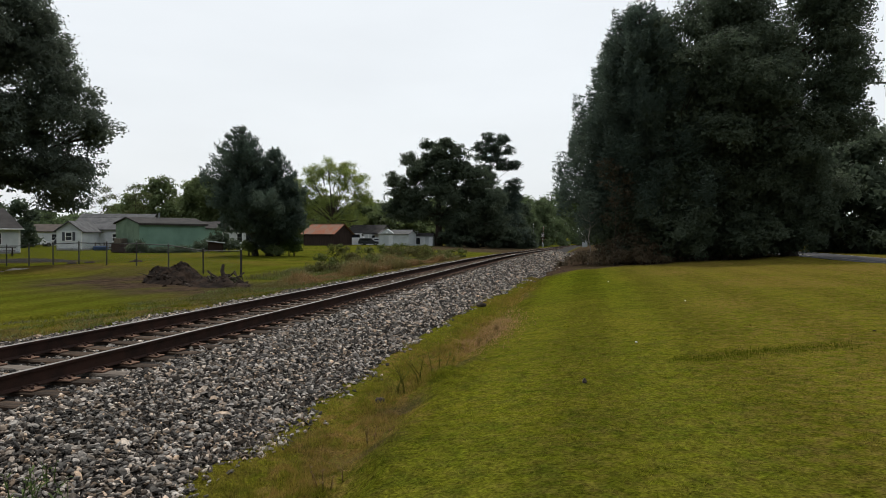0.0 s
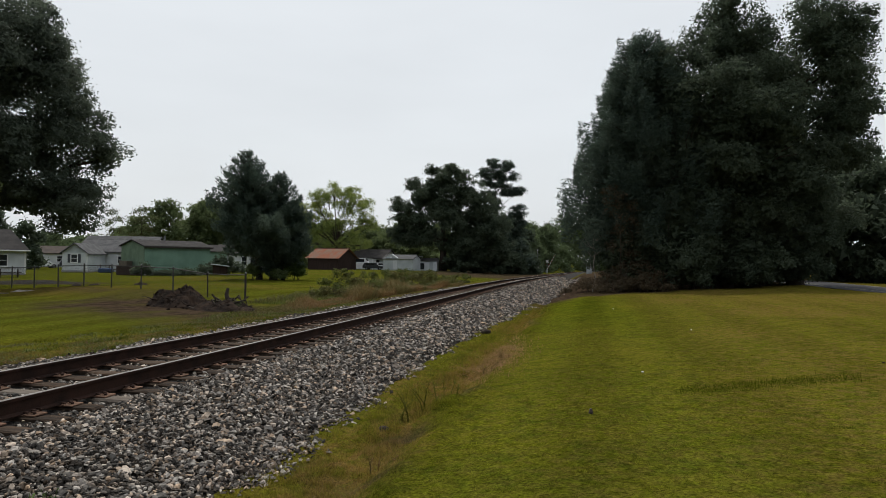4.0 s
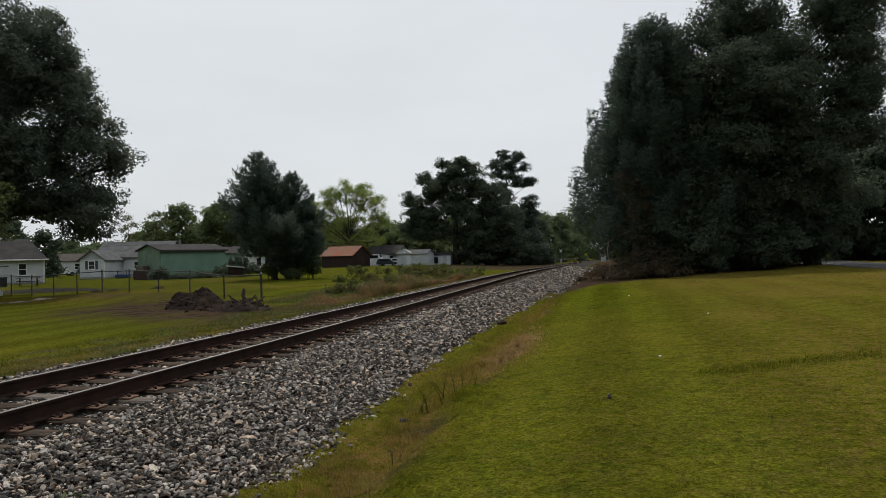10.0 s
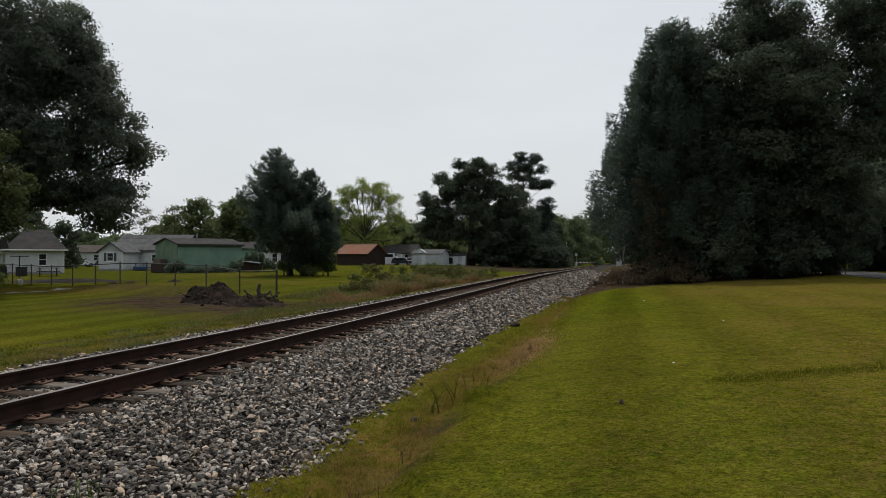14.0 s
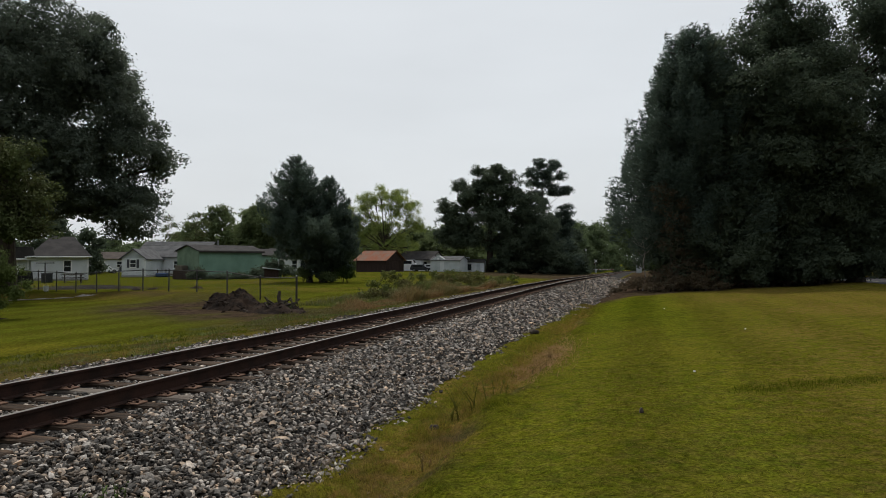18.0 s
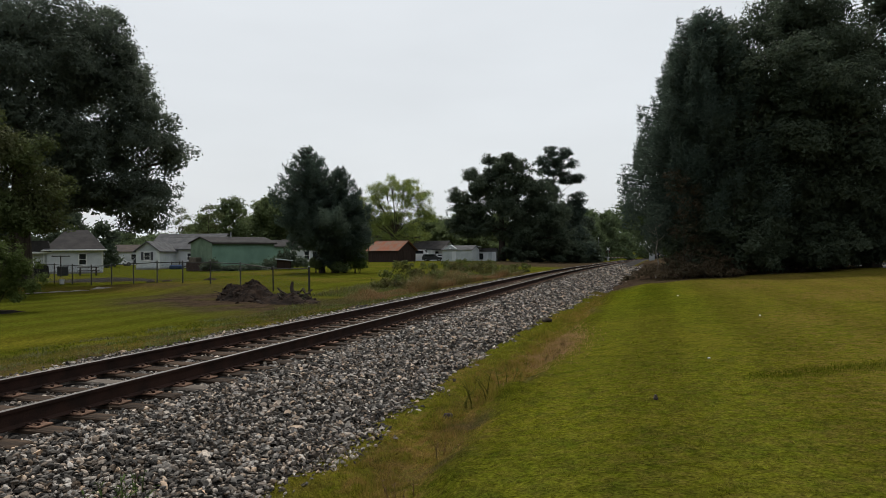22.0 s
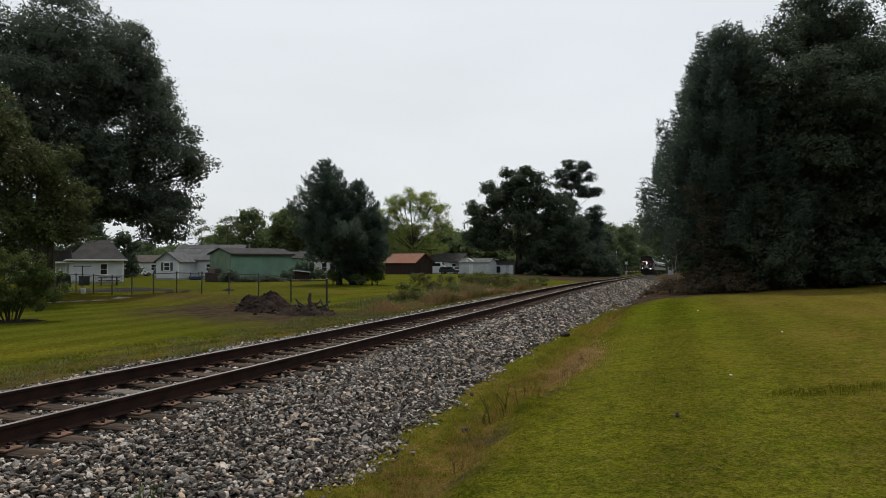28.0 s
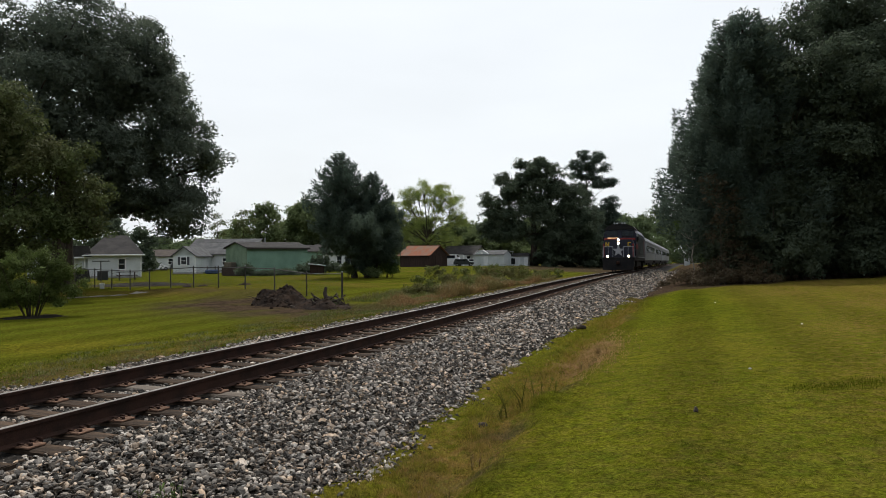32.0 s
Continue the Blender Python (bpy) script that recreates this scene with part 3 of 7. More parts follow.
rs.add(rv, [(i * 5 + k, i * 5 + k + 1, i * 5 + k + 6, i * 5 + k + 5) for i in range(len(ry) - 1) for k in range(4)])
road = solid("road", rs, M_ASPHALT, "grey asphalt country road beside the lawn", "road", kind="structure")
ls = Shape()
for d in (0.22, 3.0, 5.85):
    pts = [(edge(y) + d + k, y, float(ground_z(edge(y) + d + k, y)) + 0.040) for y in ry for k in (0, 0.11)]
    ls.add(pts, [(2 * i, 2 * i + 1, 2 * i + 3, 2 * i + 2) for i in range(len(ry) - 1)])
part("road_line", ls, M_LINE, road, "worn painted road lines")

# ballast bed: a sheet in the dark of the gaps between stones
by = lines((-8, 60, 1.0), (60, 420, 4))
bu = np.array([-9.3, -8.75, -8.3, -7.95, -7.0, -6.1, -5.2, -4.75, -4.2, -3.6, -3.35, -2.8])
bv = [(u + float(rail_x(y)), y, float(bed_z(u + float(rail_x(y)), y)) - 0.02) for y in by for u in bu]
nb = len(bu)
bf = [(i * nb + k, i * nb + k + 1, (i + 1) * nb + k + 1, (i + 1) * nb + k) for i in range(len(by) - 1) for k in range(nb - 1)]
bed = tagged(new("ballast_bed", big_mesh("ballast_bed", bv, bf, M_BED_SHADE)), "crushed stone ballast bed under the railway track, its base painted dark as gap shade", "ballast", kind="structure")

# rails: head, web and foot drawn along the line
PROFILE = [(-0.07, -0.186), (0.07, -0.186), (0.07, -0.176), (0.012, -0.158), (0.009, -0.045), (0.034, -0.036), (0.036, -0.006), (-0.036, -0.006), (-0.034, -0.036), (-0.009, -0.045), (-0.012, -0.158), (-0.07, -0.176)]
HEAD = [(-0.023, -0.0065), (0.023, -0.0065), (0.017, -0.001), (-0.017, -0.001)]
ty = lines((-8, 60, 2), (60, 260, 5), (260, 430, 4))


def drawn(outline, x0):
    s, n = Shape(), len(outline)
    vs = [(x0 + float(rail_x(y)) + p[0], y, float(rail_z(y)) + p[1]) for y in ty for p in outline]
    fs = [(i * n + k, i * n + (k + 1) % n, (i + 1) * n + (k + 1) % n, (i + 1) * n + k) for i in range(len(ty) - 1) for k in range(n)]
    return s.add(vs, fs)


track = thing("railway_track", "single railway track with rusty rails on wooden ties", "railway track", kind="structure")
for x0 in (RAIL_L, RAIL_R):
    r = part("rail", drawn(PROFILE, x0), M_RAIL, track, "dark rust-brown steel rail")
    part("rail_head", drawn(HEAD, x0), M_HEAD, r, "polished running surface of the rail")

# ties, each with two spiked plates
tie_me = []
for k in range(5):
    rr = random.Random(k)
    s = Shape().box((0, 0, -0.085), (2.6, 0.225, 0.17), 0.012 + 0.008 * rr.random())
    s.v = [(x + rr.uniform(-0.012, 0.012), y + rr.uniform(-0.01, 0.01), z + rr.uniform(-0.008, 0.006)) for x, y, z in s.v]
    tie_me.append(s.mesh("tie", M_TIE))
pale = Shape().box((0, 0, -0.085), (2.6, 0.225, 0.17), 0.02).mesh("tie", M_TIE_PALE)
ps = Shape().box((0, 0, 0.009), (0.42, 0.20, 0.018), 0.004)
for sx in (-1, 1):
    ps.box((sx * 0.10, 0, 0.021), (0.03, 0.20, 0.012), 0.004)
spike_me = Shape().box((0, 0, 0.006), (0.03, 0.03, 0.024), 0.006).box((-0.012, 0, 0.02), (0.05, 0.034, 0.012), 0.005).mesh("spike", M_RAIL)
plate_me = ps.mesh("tie_plate", M_PLATE)
far_plate_me = Shape().box((0, 0, 0.009), (0.42, 0.20, 0.018), 0.004).box((0.088, 0, 0.03), (0.034, 0.14, 0.04), 0.006).box((-0.088, 0, 0.03), (0.034, 0.14, 0.04), 0.006).mesh("tie_plate", M_PLATE)
anchor_me = Shape().box((0, 0, -0.01), (0.19, 0.025, 0.05), 0.006).mesh("rail_anchor", M_RAIL)
rt = random.Random(4)
far_ties = Shape()
y_tie, count, tie_ys = -4.83, 0, []
while y_tie < 300:
    tie_ys.append(y_tie)
    x0, z0 = MID + float(rail_x(y_tie)), float(rail_z(y_tie)) - 0.203
    if count < 300:
        tie = new("tie", pale if abs(y_tie - 7.55) < 0.27 else tie_me[rt.randrange(5)])
        tie.parent = track
        tie.matrix_basis = pose(x0 + rt.uniform(-0.09, 0.09), y_tie, z0, rt.uniform(-1, 1), 0, rt.uniform(-1.6, 1.6))
        for xr in (RAIL_L, RAIL_R):
            p = new("tie_plate", plate_me if count < 70 else far_plate_me)
            p.parent = tie
            at_ = pose(xr + float(rail_x(y_tie)), y_tie, z0 + 0.003, 0, 0, rt.uniform(-2, 2))
            p.matrix_basis = tie.matrix_basis.inverted() @ at_
            if 8 < count < 62:
                for dx_, dy_ in ((0.095, 0.055), (0.095, -0.06), (0.165, -0.03), (-0.095, 0.05), (-0.095, -0.055)):
                    sp_ = new("spike", spike_me)
                    sp_.parent = tie
                    sp_.matrix_basis = tie.matrix_basis.inverted() @ at_ @ pose(dx_, dy_ + rt.uniform(-0.01, 0.01), 0.018, 0, 0, 0 if dx_ > 0 else 180)
        if count < 60:
            for xr in (RAIL_L, RAIL_R):
                p = new("rail_anchor", anchor_me)
                p.parent = tie
                p.matrix_basis = tie.matrix_basis.inverted() @ pose(xr, y_tie + 0.15, z0 + 0.03)
    else:
        far_ties.box((x0, y_tie, z0 - 0.08), (2.6, 0.225, 0.16), 0.01)
    y_tie += rt.uniform(0.505, 0.545)
    count += 1
tagged(part("far_ties", far_ties, M_TIE, track, "dark wooden ties far along the track"), kind="stuff")

# ---- ballast stones ----
RS = np.random.RandomState(7)
def lump(k, top=0.55):
    """Vertices and faces of a blunt stone: a smaller flat top, a wide girth and a narrower foot, open below where it lies."""
    v = [(math.cos((i + 0.5 * o) * math.tau / k) * r, math.sin((i + 0.5 * o) * math.tau / k) * r, z) for r, z, o in ((top, 0.95, 0), (1.0, 0.25, 1), (0.8, -0.75, 0)) for i in range(k)]
    f = [(0, i, i + 1) for i in range(1, k - 1)]
    for b in (0, k):
        for i in range(k):
            j = (i + 1) % k
            f += [(b + k + i, b + k + j, b + j), (b + k + i, b + j, b + i)]
    return np.array(v), np.array(f)


ROCK_V, ROCK_F = lump(5)
PEBBLE_V = np.array([(math.cos(i * math.tau / 4) * r, math.sin(i * math.tau / 4) * r, z) for r, z in ((0.62, 0.85), (1.0, -0.5)) for i in range(4)])
PEBBLE_F = np.array([(0, 1, 2), (0, 2, 3)] + [q for i in range(4) for q in ((4 + i, 4 + (i + 1) % 4, (i + 1) % 4), (4 + i, (i + 1) % 4, i))])


def bedded(n, rs, tilt=0.42):
    """n turns about the upright, each tipped a little."""
    a, b, c = rs.uniform(0, math.tau, n), rs.normal(0, tilt, n), rs.normal(0, tilt, n)
    o, z = np.ones(n), np.zeros(n)
    rz = np.stack([np.stack([np.cos(a), -np.sin(a), z], -1), np.stack([np.sin(a), np.cos(a), z], -1), np.stack([z, z, o], -1)], -2)
    rx = np.stack([np.stack([o, z, z], -1), np.stack([z, np.cos(b), -np.sin(b)], -1), np.stack([z, np.sin(b), np.cos(b)], -1)], -2)
    ry = np.stack([np.stack([np.cos(c), z, np.sin(c)], -1), np.stack([z, o, z], -1), np.stack([-np.sin(c), z, np.cos(c)], -1)], -2)
    return np.einsum("nij,njk,nkl->nil", rx, ry, rz)



def stones(px, py, pz, size, rs, verts=ROCK_V, faces=ROCK_F):
    n, k = len(px), len(verts)
    base = verts[None] * (1 + rs.uniform(-0.26, 0.26, (n, k, 3)))
    base = base * (np.array([1.55, 0.98, 0.60]) * rs.uniform(0.7, 1.35, (n, 1, 3))) * size[:, None, None]
    v = np.einsum("nij,nkj->nki", bedded(n, rs), base)
    v += np.stack([px, py, pz], -1)[:, None]
    f = faces[None] + (np.arange(n) * k)[:, None, None]
    return v.reshape(-1, 3), f.reshape(-1, faces.shape[1])


sx_, sy_, ss_ = [], [], []
for y0, y1, per, size in ((-5, 2.0, 260, 0.034), (2.0, 3.5, 600, 0.026), (3.5, 7, 1450, 0.0185), (7, 12, 1000, 0.0218), (12, 20, 500, 0.0265), (20, 34, 250, 0.033), (34, 60, 120, 0.040), (60, 110, 24, 0.07)):
    n = int((y1 - y0) * 7.0 * per)
    sx_.append(RS.uniform(-9.75, -2.75 + (1.3 if y0 > 19 else 0), n))
    sy_.append(RS.uniform(y0, y1, n))
    ss_.append(size * RS.lognormal(0, 0.28, n))
sx_, sy_, ss_ = map(np.concatenate, (sx_, sy_, ss_))
toe = np.interp(sy_, (4, 7, 9, 12, 16, 23, 30, 36, 60), (-3.16, -3.08, -3.2, -3.38, -3.4, -3.15, -2.6, -1.9, -1.7)) + 0.10 * np.sin(sy_ * 2.1) + 0.1 * np.sin(sy_ * 5.3) + RS.normal(0, 0.11, len(sx_))
toe_l = -9.42 + 0.15 * np.sin(sy_ * 1.7) + RS.normal(0, 0.13, len(sx_))
ty_ = np.array(tie_ys)
ti_ = np.clip(np.searchsorted(ty_, sy_), 1, len(ty_) - 1)
on_tie = (np.minimum(np.abs(sy_ - ty_[ti_]), np.abs(sy_ - ty_[ti_ - 1])) < 0.125) & (sx_ > -7.93) & (sx_ < -5.24) & (RS.uniform(size=len(sx_)) < 0.88) & (sy_ < 40)
on_rail = (np.abs(sx_ - RAIL_L) < 0.10) | (np.abs(sx_ - RAIL_R) < 0.10)
on_plate = ((np.abs(sx_ - RAIL_L) < 0.26) | (np.abs(sx_ - RAIL_R) < 0.26)) & (RS.uniform(size=len(sx_)) < 0.8)
between = (sx_ > -7.9) & (sx_ < -5.25)
keep = (sx_ < toe) & (sx_ > toe_l) & ~on_rail & ~on_tie & ~(on_plate & (sy_ < 40)) & ~(between & (RS.uniform(size=len(sx_)) < 0.45))
sx_, sy_, ss_ = sx_[keep], sy_[keep], ss_[keep]
between = (sx_ > -7.9) & (sx_ < -5.25)
sz_ = np.where((sx_ < -8.8) | (sx_ > -4.0), np.maximum(bed_z(sx_, sy_), ground_z(sx_, sy_) - 0.004), bed_z(sx_, sy_)) + RS.uniform(-0.028, 0.034, len(sx_)) - 0.030 * between
near_s = np.where((sx_ > -5.0) & (sy_ > 4.2) & (sy_ < 5.2) & (sx_ < -3.6))[0][:300]
rest = np.ones(len(sx_), bool)
rest[near_s] = False
shard = (sy_ > 5.6) | (sy_ < 3.2)
for pick, vs_, fs_ in ((rest & ~shard, ROCK_V, ROCK_F), (rest & shard, PEBBLE_V, PEBBLE_F)):
    v, f = stones(sx_[pick], sy_[pick], sz_[pick], ss_[pick], RS, vs_, fs_)
    st = new("stones", big_mesh("stones", v, f, M_STONE))
    st.parent = bed
    tagged(st, "loose grey and brown crushed stones", kind="stuff")
stone_me = []
for k in range(12):
    v, f = stones(np.zeros(1), np.zeros(1), np.zeros(1), np.array([0.022]), RS)
    stone_me.append(big_mesh("stone", v, f, M_STONE))
for k, i in enumerate(near_s):
    o = new("stone", stone_me[k % 12])
    o.parent = bed
    o.matrix_basis = pose(sx_[i], sy_[i], sz_[i], RS.uniform(-25, 25), RS.uniform(-25, 25), RS.uniform(0, 360))


# ---- grass ----
def blades(px, py, h, w, rs, lean=0.5, simple=False):
    """Tapered grass blades bent over by lean; simple: one face each."""
    n = len(px)
    a = rs.uniform(0, math.tau, n)
    d = np.stack([np.cos(a), np.sin(a), np.zeros(n)], -1)
    s = np.stack([-np.sin(a), np.cos(a), np.zeros(n)], -1) * (w / 2)[:, None]
    b = np.stack([px, py, ground_z(px, py) - 0.005], -1)
    le = rs.uniform(0.1, 1.0, n) * lean
    mid = b + d * (h * le * 0.35)[:, None] + np.array([0, 0, 1]) * (h * 0.6)[:, None]
    tip = b + d * (h * le)[:, None] + np.array([0, 0, 1]) * (h * (1 - 0.3 * le))[:, None]
    if simple:
        return np.stack([b - s, b + s, tip], 1).reshape(-1, 3), (np.arange(n) * 3)[:, None] + np.array([[0, 1, 2]]), 3
    v = np.stack([b - s, b + s, mid + s * 0.75, tip, mid - s * 0.75], 1).reshape(-1, 3)
    o = (np.arange(n) * 5)[:, None]
    return v, np.concatenate([o + np.array([[0, 1, 2]]), o + np.array([[0, 2, 4]]), o + np.array([[4, 2, 3]])]), 5


def grass(name, px, py, h, w, label, rs, lean=0.5, material=None, simple=False):
    v, f, k = blades(px, py, h, w, rs, lean, simple)
    at = {key: np.repeat(val * q, k) for key, val, q in zip(("dry", "dirt_shade", "lush"), zones(px, py), (1.0, 0.6, 1.0))}
    return tagged(new(name, big_mesh(name, v, f, material or M_BLADE, at)), label, "grass", kind="stuff")


GR = np.random.RandomState(11)
gxs, gys, ghs = [], [], []
for y0, y1, per, hh in ((-4, 2.2, 150, 0.04), (2.2, 7, 2000, 0.017), (7, 12, 800, 0.018)):
    wide = min(12.3, max(5.0, 0.62 * y1 + 0.8)) + 2.9
    n = int((y1 - y0) * wide * per)
    gxs.append(GR.uniform(-2.9, -2.9 + wide, n))
    gys.append(GR.uniform(y0, y1, n))
    ghs.append(hh * GR.lognormal(0, 0.35, n) * (0.75 + 0.5 * np.clip(np.sin(gxs[-1] * 9.1 + 2 * np.sin(gys[-1] * 5)) * np.sin(gys[-1] * 8.3 + 2 * np.sin(gxs[-1] * 6)), -0.5, 1)))
gxs, gys, ghs = map(np.concatenate, (gxs, gys, ghs))
grass("lawn_grass", gxs, gys, ghs, 0.005 + ghs * 0.16, "short mown lawn grass, green and yellowed", GR, 1.7, simple=True)
n = 2600
t_ = GR.uniform(0, 1, n)
gxs, gys = 1.1 + 2.4 * t_ + GR.normal(0, 0.14, n), 9.2 + 1.0 * t_ + GR.normal(0, 0.16, n)
grass("grass_strip", gxs, gys, 0.02 + 0.045 * GR.uniform(0, 1, n), np.full(n, 0.008), "strip of longer dark green grass missed by the mower", GR, 1.6, material=L_STRIP, simple=True)
n = 60000
gys = 1.5 + 32 * GR.uniform(0, 1, n) ** 1.9
gxs = -2.45 + 0.36 * np.clip(GR.normal(size=n), -2.0, 2.0) - 0.18 * smooth(9, 14, gys) * (1 - smooth(20, 26, gys))
tuft_ = np.clip(0.45 + 0.55 * np.sin(gys * 1.9 + 0.5 + gxs * 2) * np.sin(gys * 0.83) + 0.4 * np.sin(gxs * 7 + gys * 3.1), 0.05, 1.3)
ghs = (0.03 + 0.13 * tuft_ * GR.uniform(0.2, 1, n) * np.exp(-((gxs + 2.45) / 0.4) ** 2)) * (1 + gys * 0.010)
grass("ditch_grass", gxs, gys, ghs, 0.004 + gys * 0.0006, "long straw-coloured grass along the ditch", GR, 1.1, simple=True)
n = 16000   # matted tan clumps in the ditch
cx_, cy_ = -2.45 + 0.33 * GR.normal(size=110), 3.4 + 9.5 * GR.uniform(0, 1, 110)
k_ = GR.randint(0, 110, n)
grass("matted_grass", cx_[k_] + 0.10 * GR.normal(size=n), cy_[k_] + 0.12 * GR.normal(size=n), (0.04 + 0.10 * GR.uniform(0, 1, 110))[k_] * GR.uniform(0.4, 1, n), 0.005 + 0.004 * GR.uniform(0, 1, n), "matted clumps of tan and green grass in the ditch", GR, 1.8, simple=True)
n = 7000
gys, gxs = 13.6 + 1.3 * GR.normal(size=n), -1.95 + 0.28 * GR.normal(size=n)
grass("rusty_grass", gxs, gys, 0.03 + 0.10 * GR.uniform(0, 1, n) ** 2, np.full(n, 0.008), "patch of rusty dry grass in the ditch", GR, 1.2, material=L_STRAW, simple=True)
n = 5200   # tufts of broader grass in the near lawn
tx, ty2 = GR.uniform(-1.6, 4.5, 90), 4.0 + 9 * GR.uniform(0, 1, 90) ** 1.3
k_ = GR.randint(0, 90, n)
grass("grass_tuft", tx[k_] + 0.05 * GR.normal(size=n), ty2[k_] + 0.05 * GR.normal(size=n), 0.016 + 0.022 * GR.uniform(0, 1, n), np.full(n, 0.012), "tufts of broader green grass in the lawn", GR, 2.2, simple=True)
n = 26000   # low rough clumps, green and browned, beside the far rail
cx_, cy_ = -9.35 - 3.4 * GR.uniform(0, 1, 620), 4 + 26 * GR.uniform(0, 1, 620) ** 1.1
k_ = GR.randint(0, 620, n)
for name_, lab_, pick, mt in (("rough_grass", "rough clumps of green grass beyond the track", k_ % 3 == 0, None), ("rough_grass", "dark green clumps of grass beyond the track", k_ % 3 == 1, L_STRIP), ("rough_grass", "browned dry clumps of grass beyond the track", k_ % 3 == 2, L_WEED)):
    m_ = int(pick.sum())
    grass(name_, cx_[k_[pick]] + 0.16 * GR.normal(size=m_), cy_[k_[pick]] + 0.2 * GR.normal(size=m_), (0.04 + 0.08 * GR.uniform(0, 1, 620))[k_[pick]] * GR.uniform(0.4, 1, m_), 0.018 + 0.0006 * cy_[k_[pick]], lab_, GR, 2.0, material=mt, simple=True)
n = 44000
gys = 4 + 36 * GR.uniform(0, 1, n) ** 1.2
gxs = -9.3 - GR.uniform(0, 1, n) ** 1.3 * 5
lush = np.clip(0.4 + 0.6 * np.sin(gxs * 2.3 + gys * 0.9) * np.sin(gys * 1.7 - gxs) + 0.4 * np.sin(gys * 4.1), 0.1, 1.2)
grass("far_side_grass", gxs, gys, 0.012 + 0.06 * lush * GR.uniform(0, 1, n) ** 1.5 * (1 - 0.7 * smooth(11.5, 13.5, -gxs)) * (1 - 0.6 * smooth(14, 22, gys)), 0.012 + gys * 0.0009, "rough grass beyond the track", GR, 1.8, simple=True)


def weed(x, y, h, n, seed, label, material, thick=1.0):
    """A tall ragged weed: stalks with a few narrow leaves."""
    rr = random.Random(seed)
    z = float(ground_z(x, y)) if not -9 < x < -3.05 else float(bed_z(x, y))
    w = thing("weed", label, "weed", pose(x, y, z - 0.01), "tall weeds")
    for k in range(n):
        a, l = rr.uniform(0, math.tau), h * rr.uniform(0.55, 1)
        le = rr.uniform(0.08, 0.45) * (2.0 if thick > 1 else 1.0)
        b = (rr.uniform(-0.12, 0.12), rr.uniform(-0.12, 0.12), 0)
        pts = [(b[0] + math.cos(a) * l * le * t * t, b[1] + math.sin(a) * l * le * t * t, l * t) for t in (0, 0.35, 0.7, 1)]
        s = Shape().tube(pts, [0.005 * thick, 0.0045 * thick, 0.003 * thick, 0.0015], 5)
        for j in range(5):
            t = rr.uniform(0.15, 0.95)
            c = Vector((b[0] + math.cos(a) * l * le * t * t, b[1] + math.sin(a) * l * le * t * t, l * t))
            g = rr.uniform(0, math.tau)
            d = Vector((math.cos(g), math.sin(g), rr.uniform(0.2, 1.0))).normalized() * l * rr.uniform(0.12, 0.3)
            side = d.cross(Vector((0, 0, 1))).normalized() * 0.007 * thick
            s.add([c - side, c + side, c + d * 0.6 + side, c + d + Vector((0, 0, -0.02)), c + d * 0.6 - side], [(0, 1, 2, 4), (4, 2, 3)])
        part("stalk", s, material, w)
    return w


# ---- trees ----
def quads(c, nrm, L, W, rs, sag=0.12):
    """Pointed leaves at c, lying across the directions nrm, their tips bent down."""
    n = len(c)
    r = rs.normal(size=(n, 3))
    a = np.cross(nrm, r)
    a /= np.linalg.norm(a, axis=1)[:, None] + 1e-9
    b = np.cross(nrm, a)
    a, b = a * (L / 2)[:, None], b * (W / 2)[:, None]
    k = nrm * (L * sag)[:, None]
    v = np.stack([c - a * 0.8 + b, c - a * 0.8 - b, c + a - k], 1).reshape(-1, 3)
    f = (np.arange(n) * 3)[:, None] + np.array([[0, 1, 2]])
    return v, f


